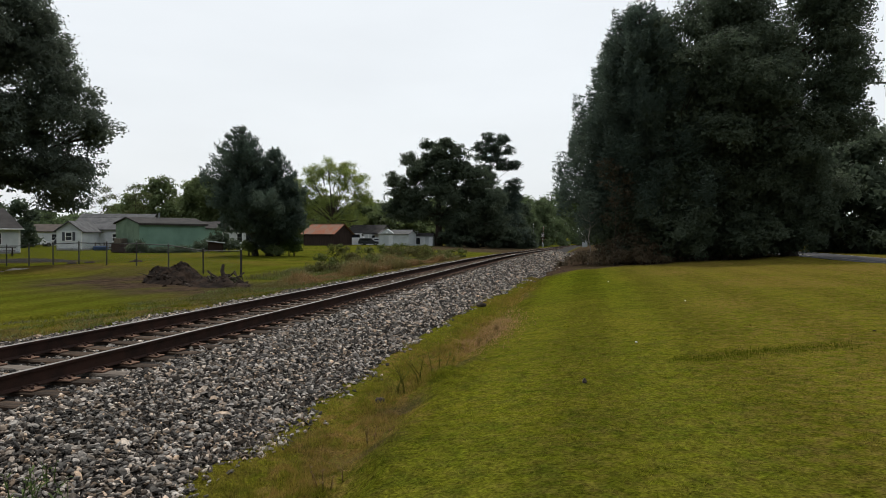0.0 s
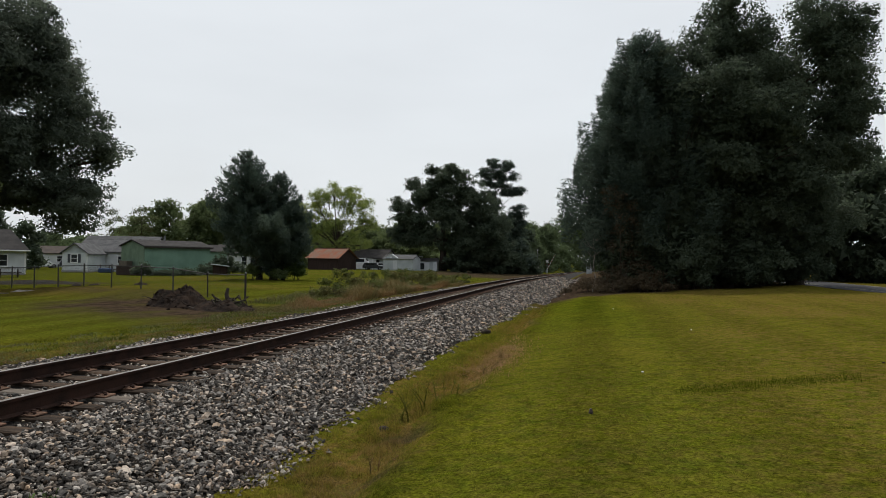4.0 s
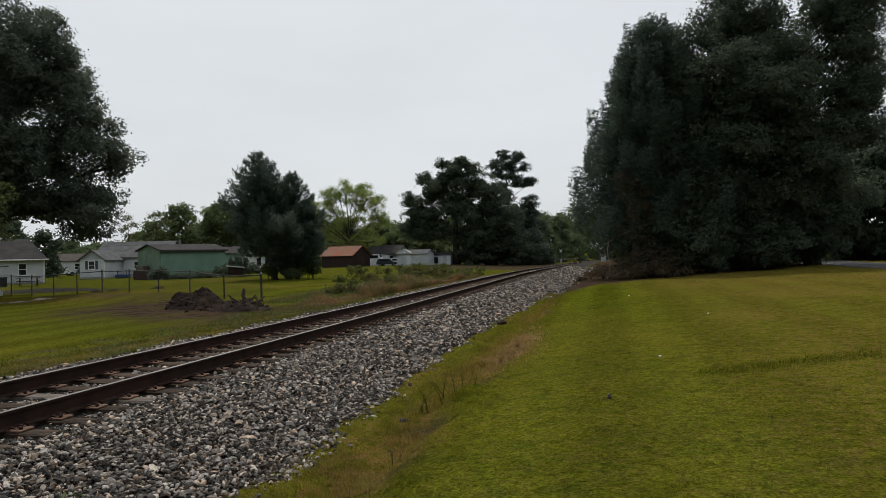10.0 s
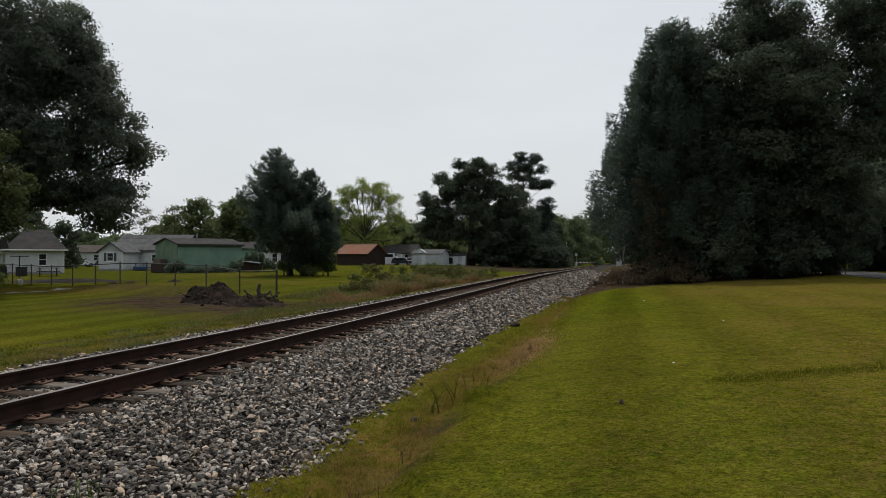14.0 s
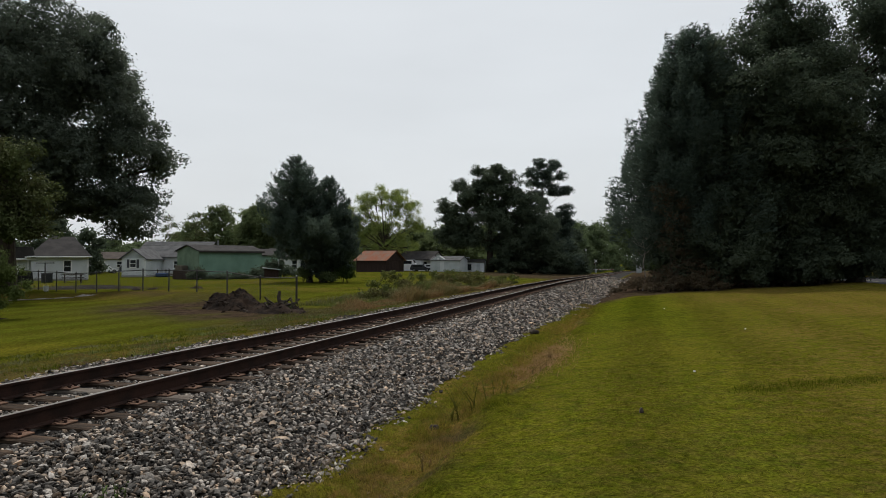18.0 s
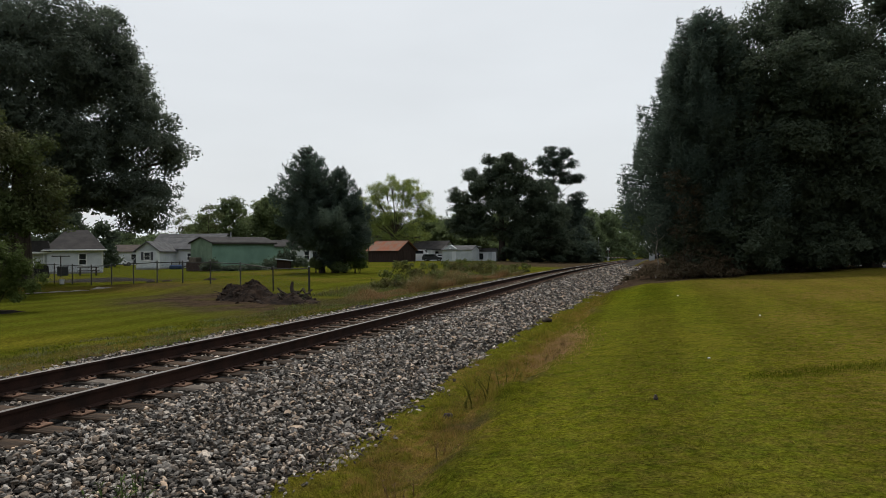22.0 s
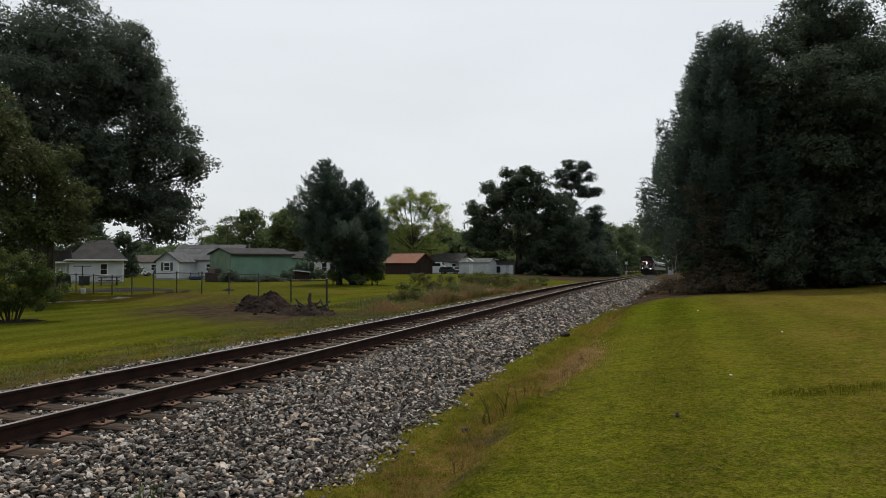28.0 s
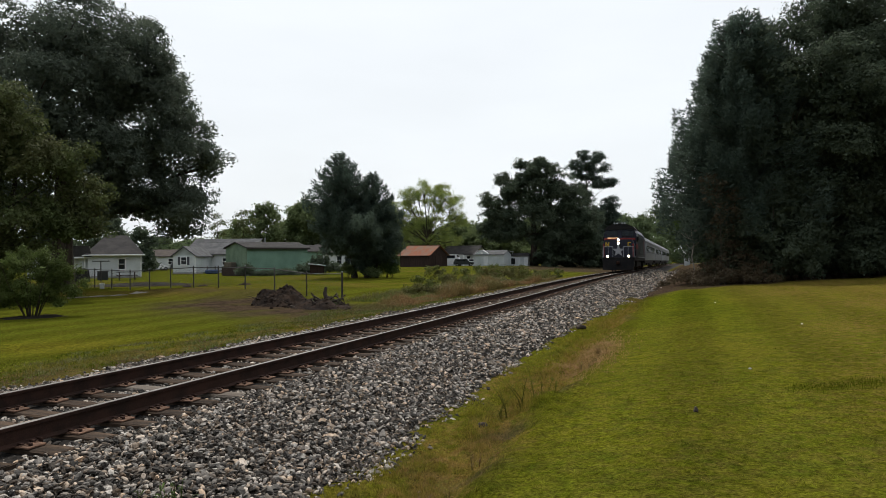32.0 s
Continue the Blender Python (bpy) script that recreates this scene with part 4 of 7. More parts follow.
def foliage(lobes, n, size, rs, clump=2.4, per=14, inner=0.22, flat=0.35, aspect=0.6, fill=0.62):
    """Leaves gathered in clumps over the skin of the lobes (x, y, z, rx, ry, rz), with darker coarse leaves within."""
    big = np.array(lobes, float)
    ns = 14   # billows on the skin of each lobe
    d = rs.normal(size=(len(big) * ns, 3))
    d /= np.linalg.norm(d, axis=1)[:, None]
    d[:, 2] = np.where(d[:, 2] < -0.6, -d[:, 2], d[:, 2])
    par = np.repeat(np.arange(len(big)), ns)
    br_ = rs.uniform(0.24, 0.44, len(par))
    lo = np.concatenate([big[par, :3] + d * big[par, 3:] * (1.0 - br_ * 0.55)[:, None], big[par, 3:] * br_[:, None]], 1)
    area = (lo[:, 3] * lo[:, 4] + lo[:, 4] * lo[:, 5] + lo[:, 3] * lo[:, 5])
    nc = max(8, n // per)
    li = rs.choice(len(lo), nc, p=area / area.sum())
    d = rs.normal(size=(nc, 3))
    d /= np.linalg.norm(d, axis=1)[:, None]
    d[:, 2] = np.where(d[:, 2] < -0.55, -d[:, 2], d[:, 2])
    rad = rs.uniform(0.55, 1.06, nc)
    cc = lo[li, :3] + d * lo[li, 3:] * rad[:, None]
    cs = size * clump * 0.7 * rs.lognormal(0, 0.3, nc)
    k = rs.randint(0, nc, n)
    off = np.clip(rs.normal(size=(n, 3)), -1.5, 1.5) * cs[k, None] * 0.55
    off[:, 2] *= 0.75
    c = cc[k] + off
    nrm = d[k] * 0.95 + rs.normal(size=(n, 3)) * 0.5 + np.array([0, 0, flat])
    nrm /= np.linalg.norm(nrm, axis=1)[:, None]
    L = size * rs.uniform(0.6, 1.35, n)
    v1, f1 = quads(c, nrm, L, L * aspect, rs)
    m = int(n * inner)
    lo = big
    area = (lo[:, 3] * lo[:, 4] + lo[:, 4] * lo[:, 5] + lo[:, 3] * lo[:, 5])
    li = rs.choice(len(lo), m, p=area / area.sum())
    d = rs.normal(size=(m, 3))
    d /= np.linalg.norm(d, axis=1)[:, None]
    c = lo[li, :3] + d * lo[li, 3:] * rs.uniform(0.1, fill, m)[:, None]
    nr = rs.normal(size=(m, 3))
    nr /= np.linalg.norm(nr, axis=1)[:, None]
    v2, f2 = quads(c, nr, size * rs.uniform(1.2, 2.1, m), size * rs.uniform(0.9, 1.6, m), rs)
    return np.concatenate([v1, v2]), np.concatenate([f1, f2 + len(v1)])


def broad_tree(name, x, y, label, lobes, material, n, size, seed, trunk_r, lean=(0, 0), stems=1, clump=2.4, inner=0.22, group="", per=14, limb_to=None, aspect=0.6, trunk_to=1.0, spread=0.12, foot=0.0):
    """A tapered, forked trunk with limbs that reach into the lobes, and a crown of leaf clumps. lobes are relative to the foot."""
    rs = np.random.RandomState(seed)
    z = float(ground_z(x, y)) - 0.05
    tree = thing(name, label, "tree", pose(x, y, z), group)
    top = max(l[2] for l in lobes)
    fork = top * 0.32
    sr = random.Random(seed)
    for k in range(stems):
        a = k * math.tau / max(1, stems) + seed + (sr.uniform(-0.3, 0.3) if foot else 0.0)
        sp = spread * (sr.uniform(0.45, 1.25) if foot else 1.0)
        bow = sr.uniform(-0.5, 0.5) if foot else 0.0
        o = 0.0 if stems == 1 else trunk_r * 1.6 + foot
        pts = [(o * math.cos(a) + lean[0] * t + (0 if stems == 1 else math.cos(a + bow * t) * t * top * sp), o * math.sin(a) + lean[1] * t + (0 if stems == 1 else math.sin(a + bow * t) * t * top * sp), top * 0.95 * trunk_to * t) for t in (0, 0.04, 0.15, 0.35, 0.6, 1)]
        part("trunk" if stems == 1 else "stem", Shape().tube(pts, [trunk_r * q for q in ((1.5, 1.15, 1.0, 0.8, 0.5, 0.08) if trunk_to == 1.0 else (1.5, 1.15, 1.0, 0.9, 0.8, 0.5))], 9 if stems == 1 else 6), M_BARK, tree, "dark rough trunk" if stems == 1 else "")
    for i, l in enumerate(lobes):
        limb = Shape()
        if limb_to and i >= limb_to:
            break
        h = max(fork * 0.9, l[2] - 0.75 * math.hypot(l[0], l[1]) - 0.3 * l[5])
        h = h if l[2] > fork * 0.5 else l[2] * 0.95
        h = min(h, top * 0.85 * trunk_to)
        thick = trunk_r * min(1.0, 0.3 + l[3] / (top * 0.25))
        t = h / (top * 0.95)
        a = Vector((lean[0] * t, lean[1] * t, h))
        b = Vector(l[:3])
        m = (a + b) / 2 + Vector((rs.uniform(-0.3, 0.3), rs.uniform(-0.3, 0.3), rs.uniform(0, 0.5))) * l[3] * 0.4
        limb.tube([a, m, b], [thick * 0.30, thick * 0.17, thick * 0.06], 6)
        for j in range(4):
            d = Vector(rs.normal(size=3)).normalized()
            e = b + Vector((d.x * l[3], d.y * l[4], abs(d.z) * l[5])) * 0.9
            limb.tube([m.lerp(b, 0.5), (b + e) / 2 + Vector((0, 0, 0.1)), e], [thick * 0.13, thick * 0.07, thick * 0.025], 5, False)
        part("limb", limb, M_BARK, tree)
    v, f = foliage(lobes, n, size, rs, clump, per, inner, aspect=aspect)
    tagged(part("crown", big_mesh("crown", v, f, material), None, tree), kind="stuff")
    return tree


def sprays(H, R, z0, n, size, rs, power=0.8, droop=0.12, branches=90, ragged=0.25, lift=0.0, up=0.25, deep=0.10, fan=0.24):
    """Conifer crown: branches in whorls, each clothed with narrow sprigs; returns leaves and the branch lines."""
    ts = np.sort(rs.uniform(0, 1, branches) ** 0.85)
    az = np.arange(branches) * 2.399 + rs.uniform(-0.5, 0.5, branches)
    ln = R * (1 - ts) ** power * rs.uniform(1 - ragged, 1 + ragged * 0.6, branches) + 0.25
    ln *= np.minimum(1.0, 0.6 + ts * 4)
    hz = z0 + (H - z0) * ts
    k = rs.choice(branches, n, p=(ln ** 1.5) / (ln ** 1.5).sum())
    q = rs.uniform(0.12, 1.0, n) ** 0.6
    d = np.stack([np.cos(az), np.sin(az), np.zeros(branches)], -1)
    s = np.stack([-np.sin(az), np.cos(az), np.zeros(branches)], -1)
    wide = (fan * ln[k] * (1.12 - q) + size * 0.5)
    rise = lift + 0.35 * ts[k]
    bell = lambda m: np.clip(rs.normal(size=m), -1.6, 1.6)
    c = d[k] * (ln[k] * q)[:, None] + s[k] * (bell(n) * wide)[:, None]
    c[:, 2] = hz[k] + ln[k] * q * rise - droop * ln[k] * q * q + bell(n) * (deep * ln[k] + size * 0.4)
    dirn = d[k] + s[k] * rs.normal(size=(n, 1)) * 0.6 + rs.normal(size=(n, 3)) * 0.65 + np.array([0, 0, up])
    dirn /= np.linalg.norm(dirn, axis=1)[:, None]
    sd = np.cross(dirn, rs.normal(size=(n, 3)))
    sd /= np.linalg.norm(sd, axis=1)[:, None]
    L, W = size * rs.uniform(0.7, 1.7, n), size * rs.uniform(0.20, 0.42, n)
    v = np.stack([c - dirn * (L * 0.42)[:, None] + sd * (W / 2)[:, None], c + dirn * (L / 2)[:, None], c - dirn * (L * 0.42)[:, None] - sd * (W / 2)[:, None]], 1).reshape(-1, 3)
    f = (np.arange(n) * 3)[:, None] + np.array([[0, 1, 2]])
    lines_ = [((0, 0, hz[i]), tuple(d[i] * ln[i] * 0.85 + np.array([0, 0, hz[i] + ln[i] * 0.85 * (lift + 0.35 * ts[i]) - droop * ln[i] * 0.7]))) for i in range(branches)]
    return v, f, lines_


def conifer(name, x, y, label, H, R, z0, material, n, size, seed, trunk_r, power=0.8, droop=0.12, branches=90, ragged=0.25, inner=0.3, group="", lift=0.0, up=0.25, deep=0.10, lean=(0, 0), fan=0.24):
    rs = np.random.RandomState(seed)
    z = float(ground_z(x, y)) - 0.05
    tree = thing(name, label, "tree", pose(x, y, z), group)
    part("trunk", Shape().tube([(0, 0, 0), (0.05 + lean[0] * 0.1, 0.02 + lean[1] * 0.1, H * 0.1), (lean[0] * 0.5, 0.06 + lean[1] * 0.5, H * 0.5), (lean[0], lean[1], H * 0.98)], [trunk_r * 1.3, trunk_r, trunk_r * 0.6, 0.03], 9), M_BARK, tree, "dark straight trunk")
    v, f, ls_ = sprays(H, R, z0, n, size, rs, power, droop, branches, ragged, lift, up, deep, fan)
    v[:, :2] += np.outer(v[:, 2] / H, lean)
    s = Shape()
    for a, b in ls_:
        a, b = [(p[0] + lean[0] * p[2] / H, p[1] + lean[1] * p[2] / H, p[2]) for p in (a, b)]
        s.tube([a, b], [trunk_r * 0.22, trunk_r * 0.05], 5, False)
    tagged(part("branchwork", s, M_BARK, tree), kind="stuff")
    m = int(n * inner)
    t = rs.uniform(0, 1, m) ** 1.2
    a, q = rs.uniform(0, math.tau, m), rs.uniform(0.05, 0.62, m) * R * (1 - t) ** power
    c = np.stack([np.cos(a) * q, np.sin(a) * q, z0 + (H - z0) * t * 0.9], -1)
    c[:, :2] += np.outer(c[:, 2] / H, lean)
    nr = rs.normal(size=(m, 3))
    nr /= np.linalg.norm(nr, axis=1)[:, None]
    v2, f2 = quads(c, nr, size * rs.uniform(1.2, 2.0, m), size * rs.uniform(0.8, 1.5, m), rs)
    tagged(part("crown", big_mesh("crown", np.concatenate([v, v2]), np.concatenate([f, f2 + len(v)]), material), None, tree), kind="stuff")
    return tree


# great oak beyond the fence, its lowest boughs hanging over the yard
OAK = [(0, 0, 15.5, 5.5, 5.5, 3.6), (2.8, 1.8, 13.4, 4.0, 4.0, 3.0), (-4, -3, 13.5, 4.5, 4.5, 3.2), (1.5, -3.5, 10.5, 4.8, 4.8, 3.2), (4.8, 3.3, 9.8, 3.0, 3.0, 2.3), (6.2, 6.2, 8.4, 1.9, 1.9, 1.6), (5.2, 3.2, 5.2, 2.8, 2.8, 1.6), (3.2, 1.0, 7.6, 3.6, 3.6, 2.6),
       (-2, 4.5, 9.6, 4.6, 4.6, 3.2), (-6, -1, 9.2, 4.2, 4.2, 2.9), (-4.5, -5, 8.6, 4.2, 4.2, 2.8), (5.4, 4.6, 3.9, 1.7, 1.7, 0.9), (0.5, 3.5, 12.8, 3.6, 3.6, 2.6), (2.5, 2.0, 5.8, 2.4, 2.4, 1.3), (3.6, 3.5, 13.6, 2.1, 2.1, 1.7), (3.1, 3.5, 16.2, 1.9, 1.9, 1.7), (4.0, 4.4, 14.2, 1.6, 1.6, 1.4), (4.5, 5.0, 12.1, 1.7, 1.7, 1.5), (5.0, 5.5, 10.2, 1.9, 1.9, 1.6), (5.2, 5.8, 6.4, 1.7, 1.7, 1.3), (3.9, 3.8, 8.0, 2.3, 2.3, 1.9), (4.4, 4.2, 6.0, 2.0, 2.0, 1.5), (2.9, 2.9, 5.4, 2.0, 2.0, 1.3), (1.4, 1.4, 5.2, 2.2, 2.2, 1.3), (-3, 0, 5.6, 3.6, 3.6, 1.5), (-0.5, -4.5, 5.4, 3.2, 3.2, 1.5)]
broad_tree("oak_tree", -37.4, 33.2, "great dark green oak with low spreading boughs", OAK, L_OAK, 180000, 0.185, 21, 0.62, clump=2.6, inner=0.2, limb_to=10)
OLIVE = [(-1.6, -2.0, 9.6, 1.9, 1.9, 1.6), (0, 0, 8.6, 2.2, 2.2, 1.9), (-2.6, -2.8, 7.6, 2.4, 2.4, 2.0), (0, 0, 6.6, 2.4, 2.4, 1.9), (0.9, 1.0, 6.6, 1.8, 1.8, 1.6), (-1.8, -0.8, 5.6, 2.6, 2.6, 1.9), (1.4, 1.6, 4.4, 1.7, 1.7, 1.4), (0.2, -1.4, 4.0, 2.6, 2.6, 1.8), (-2.2, 0.6, 3.4, 2.4, 2.4, 1.6), (2.0, 2.4, 3.4, 1.3, 1.3, 0.9), (1.0, 1.1, 2.6, 1.6, 1.6, 0.9), (-0.4, -0.4, 2.5, 2.4, 2.4, 1.1), (-2.6, -1.8, 2.4, 2.0, 2.0, 1.2), (1.9, 2.5, 6.5, 1.5, 1.5, 1.3), (2.4, 3.1, 4.9, 1.4, 1.4, 1.2), (2.5, 3.2, 3.5, 1.2, 1.2, 0.9), (-0.3, 0.9, 8.0, 2.0, 2.0, 1.6)]
broad_tree("maple_tree", -30.4, 23.0, "leafy tree with olive and browning leaves beside the yard", OLIVE, L_OLIVE, 74000, 0.145, 22, 0.2, stems=3, clump=2.6)
BUSH = [tuple(1.085 * q for q in l) for l in ((0.0, 0.0, 0.52, 0.5, 0.45, 0.26), (0.5, 0.55, 0.46, 0.36, 0.34, 0.22), (-0.5, -0.55, 0.48, 0.38, 0.36, 0.22), (0.1, 0, 0.85, 0.75, 0.7, 0.45), (0.45, 0.5, 1.05, 0.55, 0.5, 0.5), (-0.5, -0.55, 1.0, 0.55, 0.5, 0.5), (0.2, 0.1, 1.45, 0.6, 0.55, 0.45), (-0.25, -0.4, 1.6, 0.45, 0.4, 0.38), (0.4, 0.4, 1.65, 0.42, 0.4, 0.36), (-0.6, -0.65, 1.5, 0.34, 0.3, 0.3), (0.7, 0.75, 1.35, 0.32, 0.3, 0.34), (0.0, 0.0, 1.95, 0.3, 0.3, 0.22), (-0.45, -0.35, 1.92, 0.22, 0.2, 0.2), (0.35, 0.15, 1.95, 0.2, 0.2, 0.2), (0.8, 0.85, 0.75, 0.3, 0.3, 0.22), (-0.75, -0.8, 0.8, 0.28, 0.28, 0.22), (-0.25, -0.1, 2.12, 0.12, 0.12, 0.24), (0.2, 0.3, 2.1, 0.11, 0.11, 0.22), (0.6, 0.6, 1.95, 0.11, 0.11, 0.24), (-0.75, -0.7, 1.8, 0.12, 0.12, 0.24), (0.95, 1.0, 1.5, 0.13, 0.13, 0.24), (1.05, 1.1, 1.05, 0.2, 0.2, 0.16), (-0.95, -1.0, 1.2, 0.16, 0.16, 0.22))]
bush = broad_tree("garden_bush", -21.8, 18.05, "upright spreading green garden bush on the lawn", BUSH, L_GARDEN, 30000, 0.075, 23, 0.017, stems=16, spread=0.40, foot=0.16, clump=2.8, inner=0.10, aspect=0.4)
bush["category"] = "bush"
# feathery tree on the far lawn
conifer("feathery_tree", -30.1, 59.3, "dark feathery evergreen with a ragged pointed top", 11.8, 5.2, 2.2, L_CEDAR, 24000, 0.27, 24, 0.26, 0.84, 0.0, 130, 0.34, 0.10, lift=0.24, up=0.9, deep=0.05, lean=(-1.15, -0.6), fan=0.13)
conifer("feathery_tree", -28.3, 60.4, "smaller dark feathery evergreen beside a taller one", 10.0, 3.3, 3.0, L_CEDAR, 12000, 0.25, 27, 0.14, 0.85, 0.0, 70, 0.34, 0.05, lift=0.24, up=0.9, deep=0.05, lean=(-0.3, -0.1), fan=0.13)
SIDE = [(0.885 * a, 0.465 * a, z, r, r, h) for a, z, r, h in ((-3.5, 4.5, 1.6, 1.5), (-2.6, 6.2, 1.9, 1.6), (-1.0, 4.2, 2.4, 2.2), (1.2, 4.0, 2.0, 2.0), (1.9, 3.2, 1.5, 1.5), (0.9, 6.1, 1.7, 1.6), (-0.6, 6.9, 1.5, 1.2), (0.0, 2.2, 2.2, 1.5), (-2.3, 3.1, 1.8, 1.2), (1.6, 1.7, 1.3, 1.0), (0.0, 0.8, 1.3, 0.8), (-0.7, 1.7, 1.1, 0.8))]
broad_tree("shade_tree", -29.0, 59.9, "dark broad low tree grown together with an evergreen", SIDE, L_CEDAR, 60000, 0.19, 25, 0.3, inner=0.4, clump=2.2, per=10, aspect=0.4)
for i, (x, y, h, r) in enumerate(((-30.6, 59.0, 1.4, 0.6), (-27.2, 60.4, 1.5, 0.9), (-28.3, 59.2, 1.0, 0.8), (-26.9, 60.8, 2.0, 0.6))):
    b = broad_tree("shrub", x, y, "green shrub at the foot of a dark tree", [(0, 0, h * 0.6, r, r, h * 0.4), (r * 0.5, 0.2, h * 0.45, r * 0.6, r * 0.6, h * 0.3)], L_BUSH if i % 2 else L_MID, 1800, 0.14, 30 + i, 0.03, stems=3, group="shrubs")
    b["category"] = "shrub"

# the dark wood on the right of the track
conifer("cedar_tree", 2.9, 42.6, "tall dark cedar with feathery tips beside the track", 15.0, 4.85, 1.8, L_CEDAR, 105000, 0.225, 41, 0.35, 0.55, 0.02, 190, 0.22, 0.5, "wood by the track", lift=0.10, up=0.5, fan=0.15)
conifer("cedar_tree", 2.9, 50.5, "tall dark cedar standing further along the track", 10.4, 3.6, 2.2, L_CEDAR, 84000, 0.27, 42, 0.32, 0.5, 0.04, 100, 0.2, 0.5, "wood by the track", lift=0.08, up=0.4)
conifer("cedar_tree", 3.0, 60.5, "slender dark cedar standing further along the track", 10.0, 3.5, 2.2, L_CEDAR, 64000, 0.33, 43, 0.3, 0.5, 0.04, 90, 0.2, 0.5, "wood by the track", lift=0.08, up=0.4)
WB = [(0.7, 0, 14.6, 2.5, 2.5, 2.4), (0.4, -0.5, 15.8, 1.5, 1.5, 1.3), (2.1, 0.4, 12.8, 2.5, 2.8, 2.3), (-2.2, -0.6, 11.2, 2.9, 3.0, 2.8), (0.6, -1.6, 9.8, 3.8, 3.6, 3.0), (-2.0, -1.8, 7.6, 3.4, 3.4, 2.8), (2.4, -1.4, 7.2, 3.6, 3.4, 2.8), (0, -0.6, 4.6, 4.2, 2.8, 2.4), (-2.8, -0.2, 2.8, 2.8, 2.4, 2.2), (2.8, -0.2, 2.6, 3.2, 2.4, 2.2), (0, -1.0, 1.6, 3.0, 1.6, 1.5)]
broad_tree("wood_tree", 7.0, 43.5, "tall dense dark green tree at the edge of the lawn", WB, L_MASS, 120000, 0.165, 44, 0.4, clump=2.8, inner=0.15, group="wood by the track")
WC = [(0.9, 0, 15.1, 2.2, 2.2, 2.0), (2.6, -0.4, 14.0, 1.9, 1.9, 1.6), (3.0, -0.4, 15.4, 1.3, 1.3, 1.1), (2.9, -0.6, 11.4, 1.7, 1.7, 1.5), (3.0, -0.3, 9.5, 1.7, 1.7, 1.4), (2.8, 0.2, 7.6, 1.8, 1.8, 1.4), (2.0, 0.2, 13.0, 2.7, 2.7, 2.2), (-1.6, -0.3, 12.9, 2.2, 2.2, 2.0), (1.7, -0.4, 10.4, 3.0, 2.8, 2.2), (-1.8, -0.8, 9.6, 3.0, 2.8, 2.6), (-0.6, -1.0, 6.4, 3.4, 2.8, 2.4), (1.6, -0.4, 7.8, 2.4, 2.4, 1.6), (-1.4, -1.0, 3.4, 3.2, 2.6, 2.4), (1.2, 0.6, 4.2, 2.6, 2.2, 2.2)]
broad_tree("wood_tree", 11.9, 45.0, "tall dark green tree with sky gaps beside the road", WC, L_MASS, 90000, 0.165, 45, 0.36, clump=2.8, inner=0.16, group="wood by the track")
WD = [(0, 0, 13.0, 3.4, 3.4, 3.0), (1, 0, 9.0, 4.0, 4.0, 3.2), (-1, 0, 5.0, 4.2, 4.0, 3.2), (0, 0, 2.4, 4.2, 4.0, 2.2)]
for i, (x, y) in enumerate(((5.0, 52.0), (10.0, 55.0), (4.2, 66.0), (8.5, 72.0), (4.4, 84.0), (5.2, 100.0), (5.6, 122.0), (6.0, 148.0), (7.5, 178.0), (8.5, 210.0), (10.5, 240.0), (15.0, 268.0), (23.0, 292.0))):
    if i < 2:
        wd = broad_tree("wood_tree", x, y, "dark tree deep in the wood", WD, L_MASS, 15000, 0.4, 46 + i, 0.34, inner=0.3, group="wood by the track")
    elif i == 2:
        wd = broad_tree("wood_tree", x, y, "dark tree further along the wood by the track", [(a, b, c * 0.86, d * 0.9, e * 0.9, f * 0.86) for a, b, c, d, e, f in WD], L_MASS, 7500, 0.56, 50, 0.34, inner=0.3, group="wood by the track")
    else:
        copy_thing(wd, pose(x, y, float(ground_z(x, y)) - 0.05, 0, 0, i * 77))
UNDER = [(0.8, 0.6, 4.4, 1.5, 1.2, 1.4), (-0.9, 0.5, 3.8, 1.4, 1.2, 1.3), (0, 0.3, 0.9, 2.4, 1.2, 1.0), (0, 0, 1.9, 1.9, 1.5, 1.7), (1.6, 0.2, 1.4, 1.5, 1.2, 1.3), (-1.6, 0.1, 1.5, 1.6, 1.2, 1.4), (0.3, 0, 3.3, 1.3, 1.1, 1.2)]
un = None
for i, x in enumerate((3.9, 5.6, 7.8, 9.8, 11.6, 3.0, 10.6, 8.8)):
    y = 39.4 + 0.66 * (x - 3.0) + (1.5 if i > 4 else 0.0)
    if un is None:
        un = broad_tree("undergrowth", x, y, "dark bushy undergrowth at the foot of the wood", UNDER, L_MASS, 13000, 0.17, 60, 0.06, stems=4, inner=0.35, group="undergrowth")
        un["category"] = "bush"
    else:
        copy_thing(un, pose(x, y, float(ground_z(x, y)) - 0.05, 0, 0, i * 71))
# brown brush and a bare sapling at the track side
BR = [(0, 0, 0.34, 0.85, 0.7, 0.30), (0.7, 0.3, 0.45, 0.6, 0.6, 0.36), (-0.7, 0.2, 0.25, 0.7, 0.6, 0.22), (0.3, 0.5, 0.62, 0.5, 0.5, 0.3)]
br = None
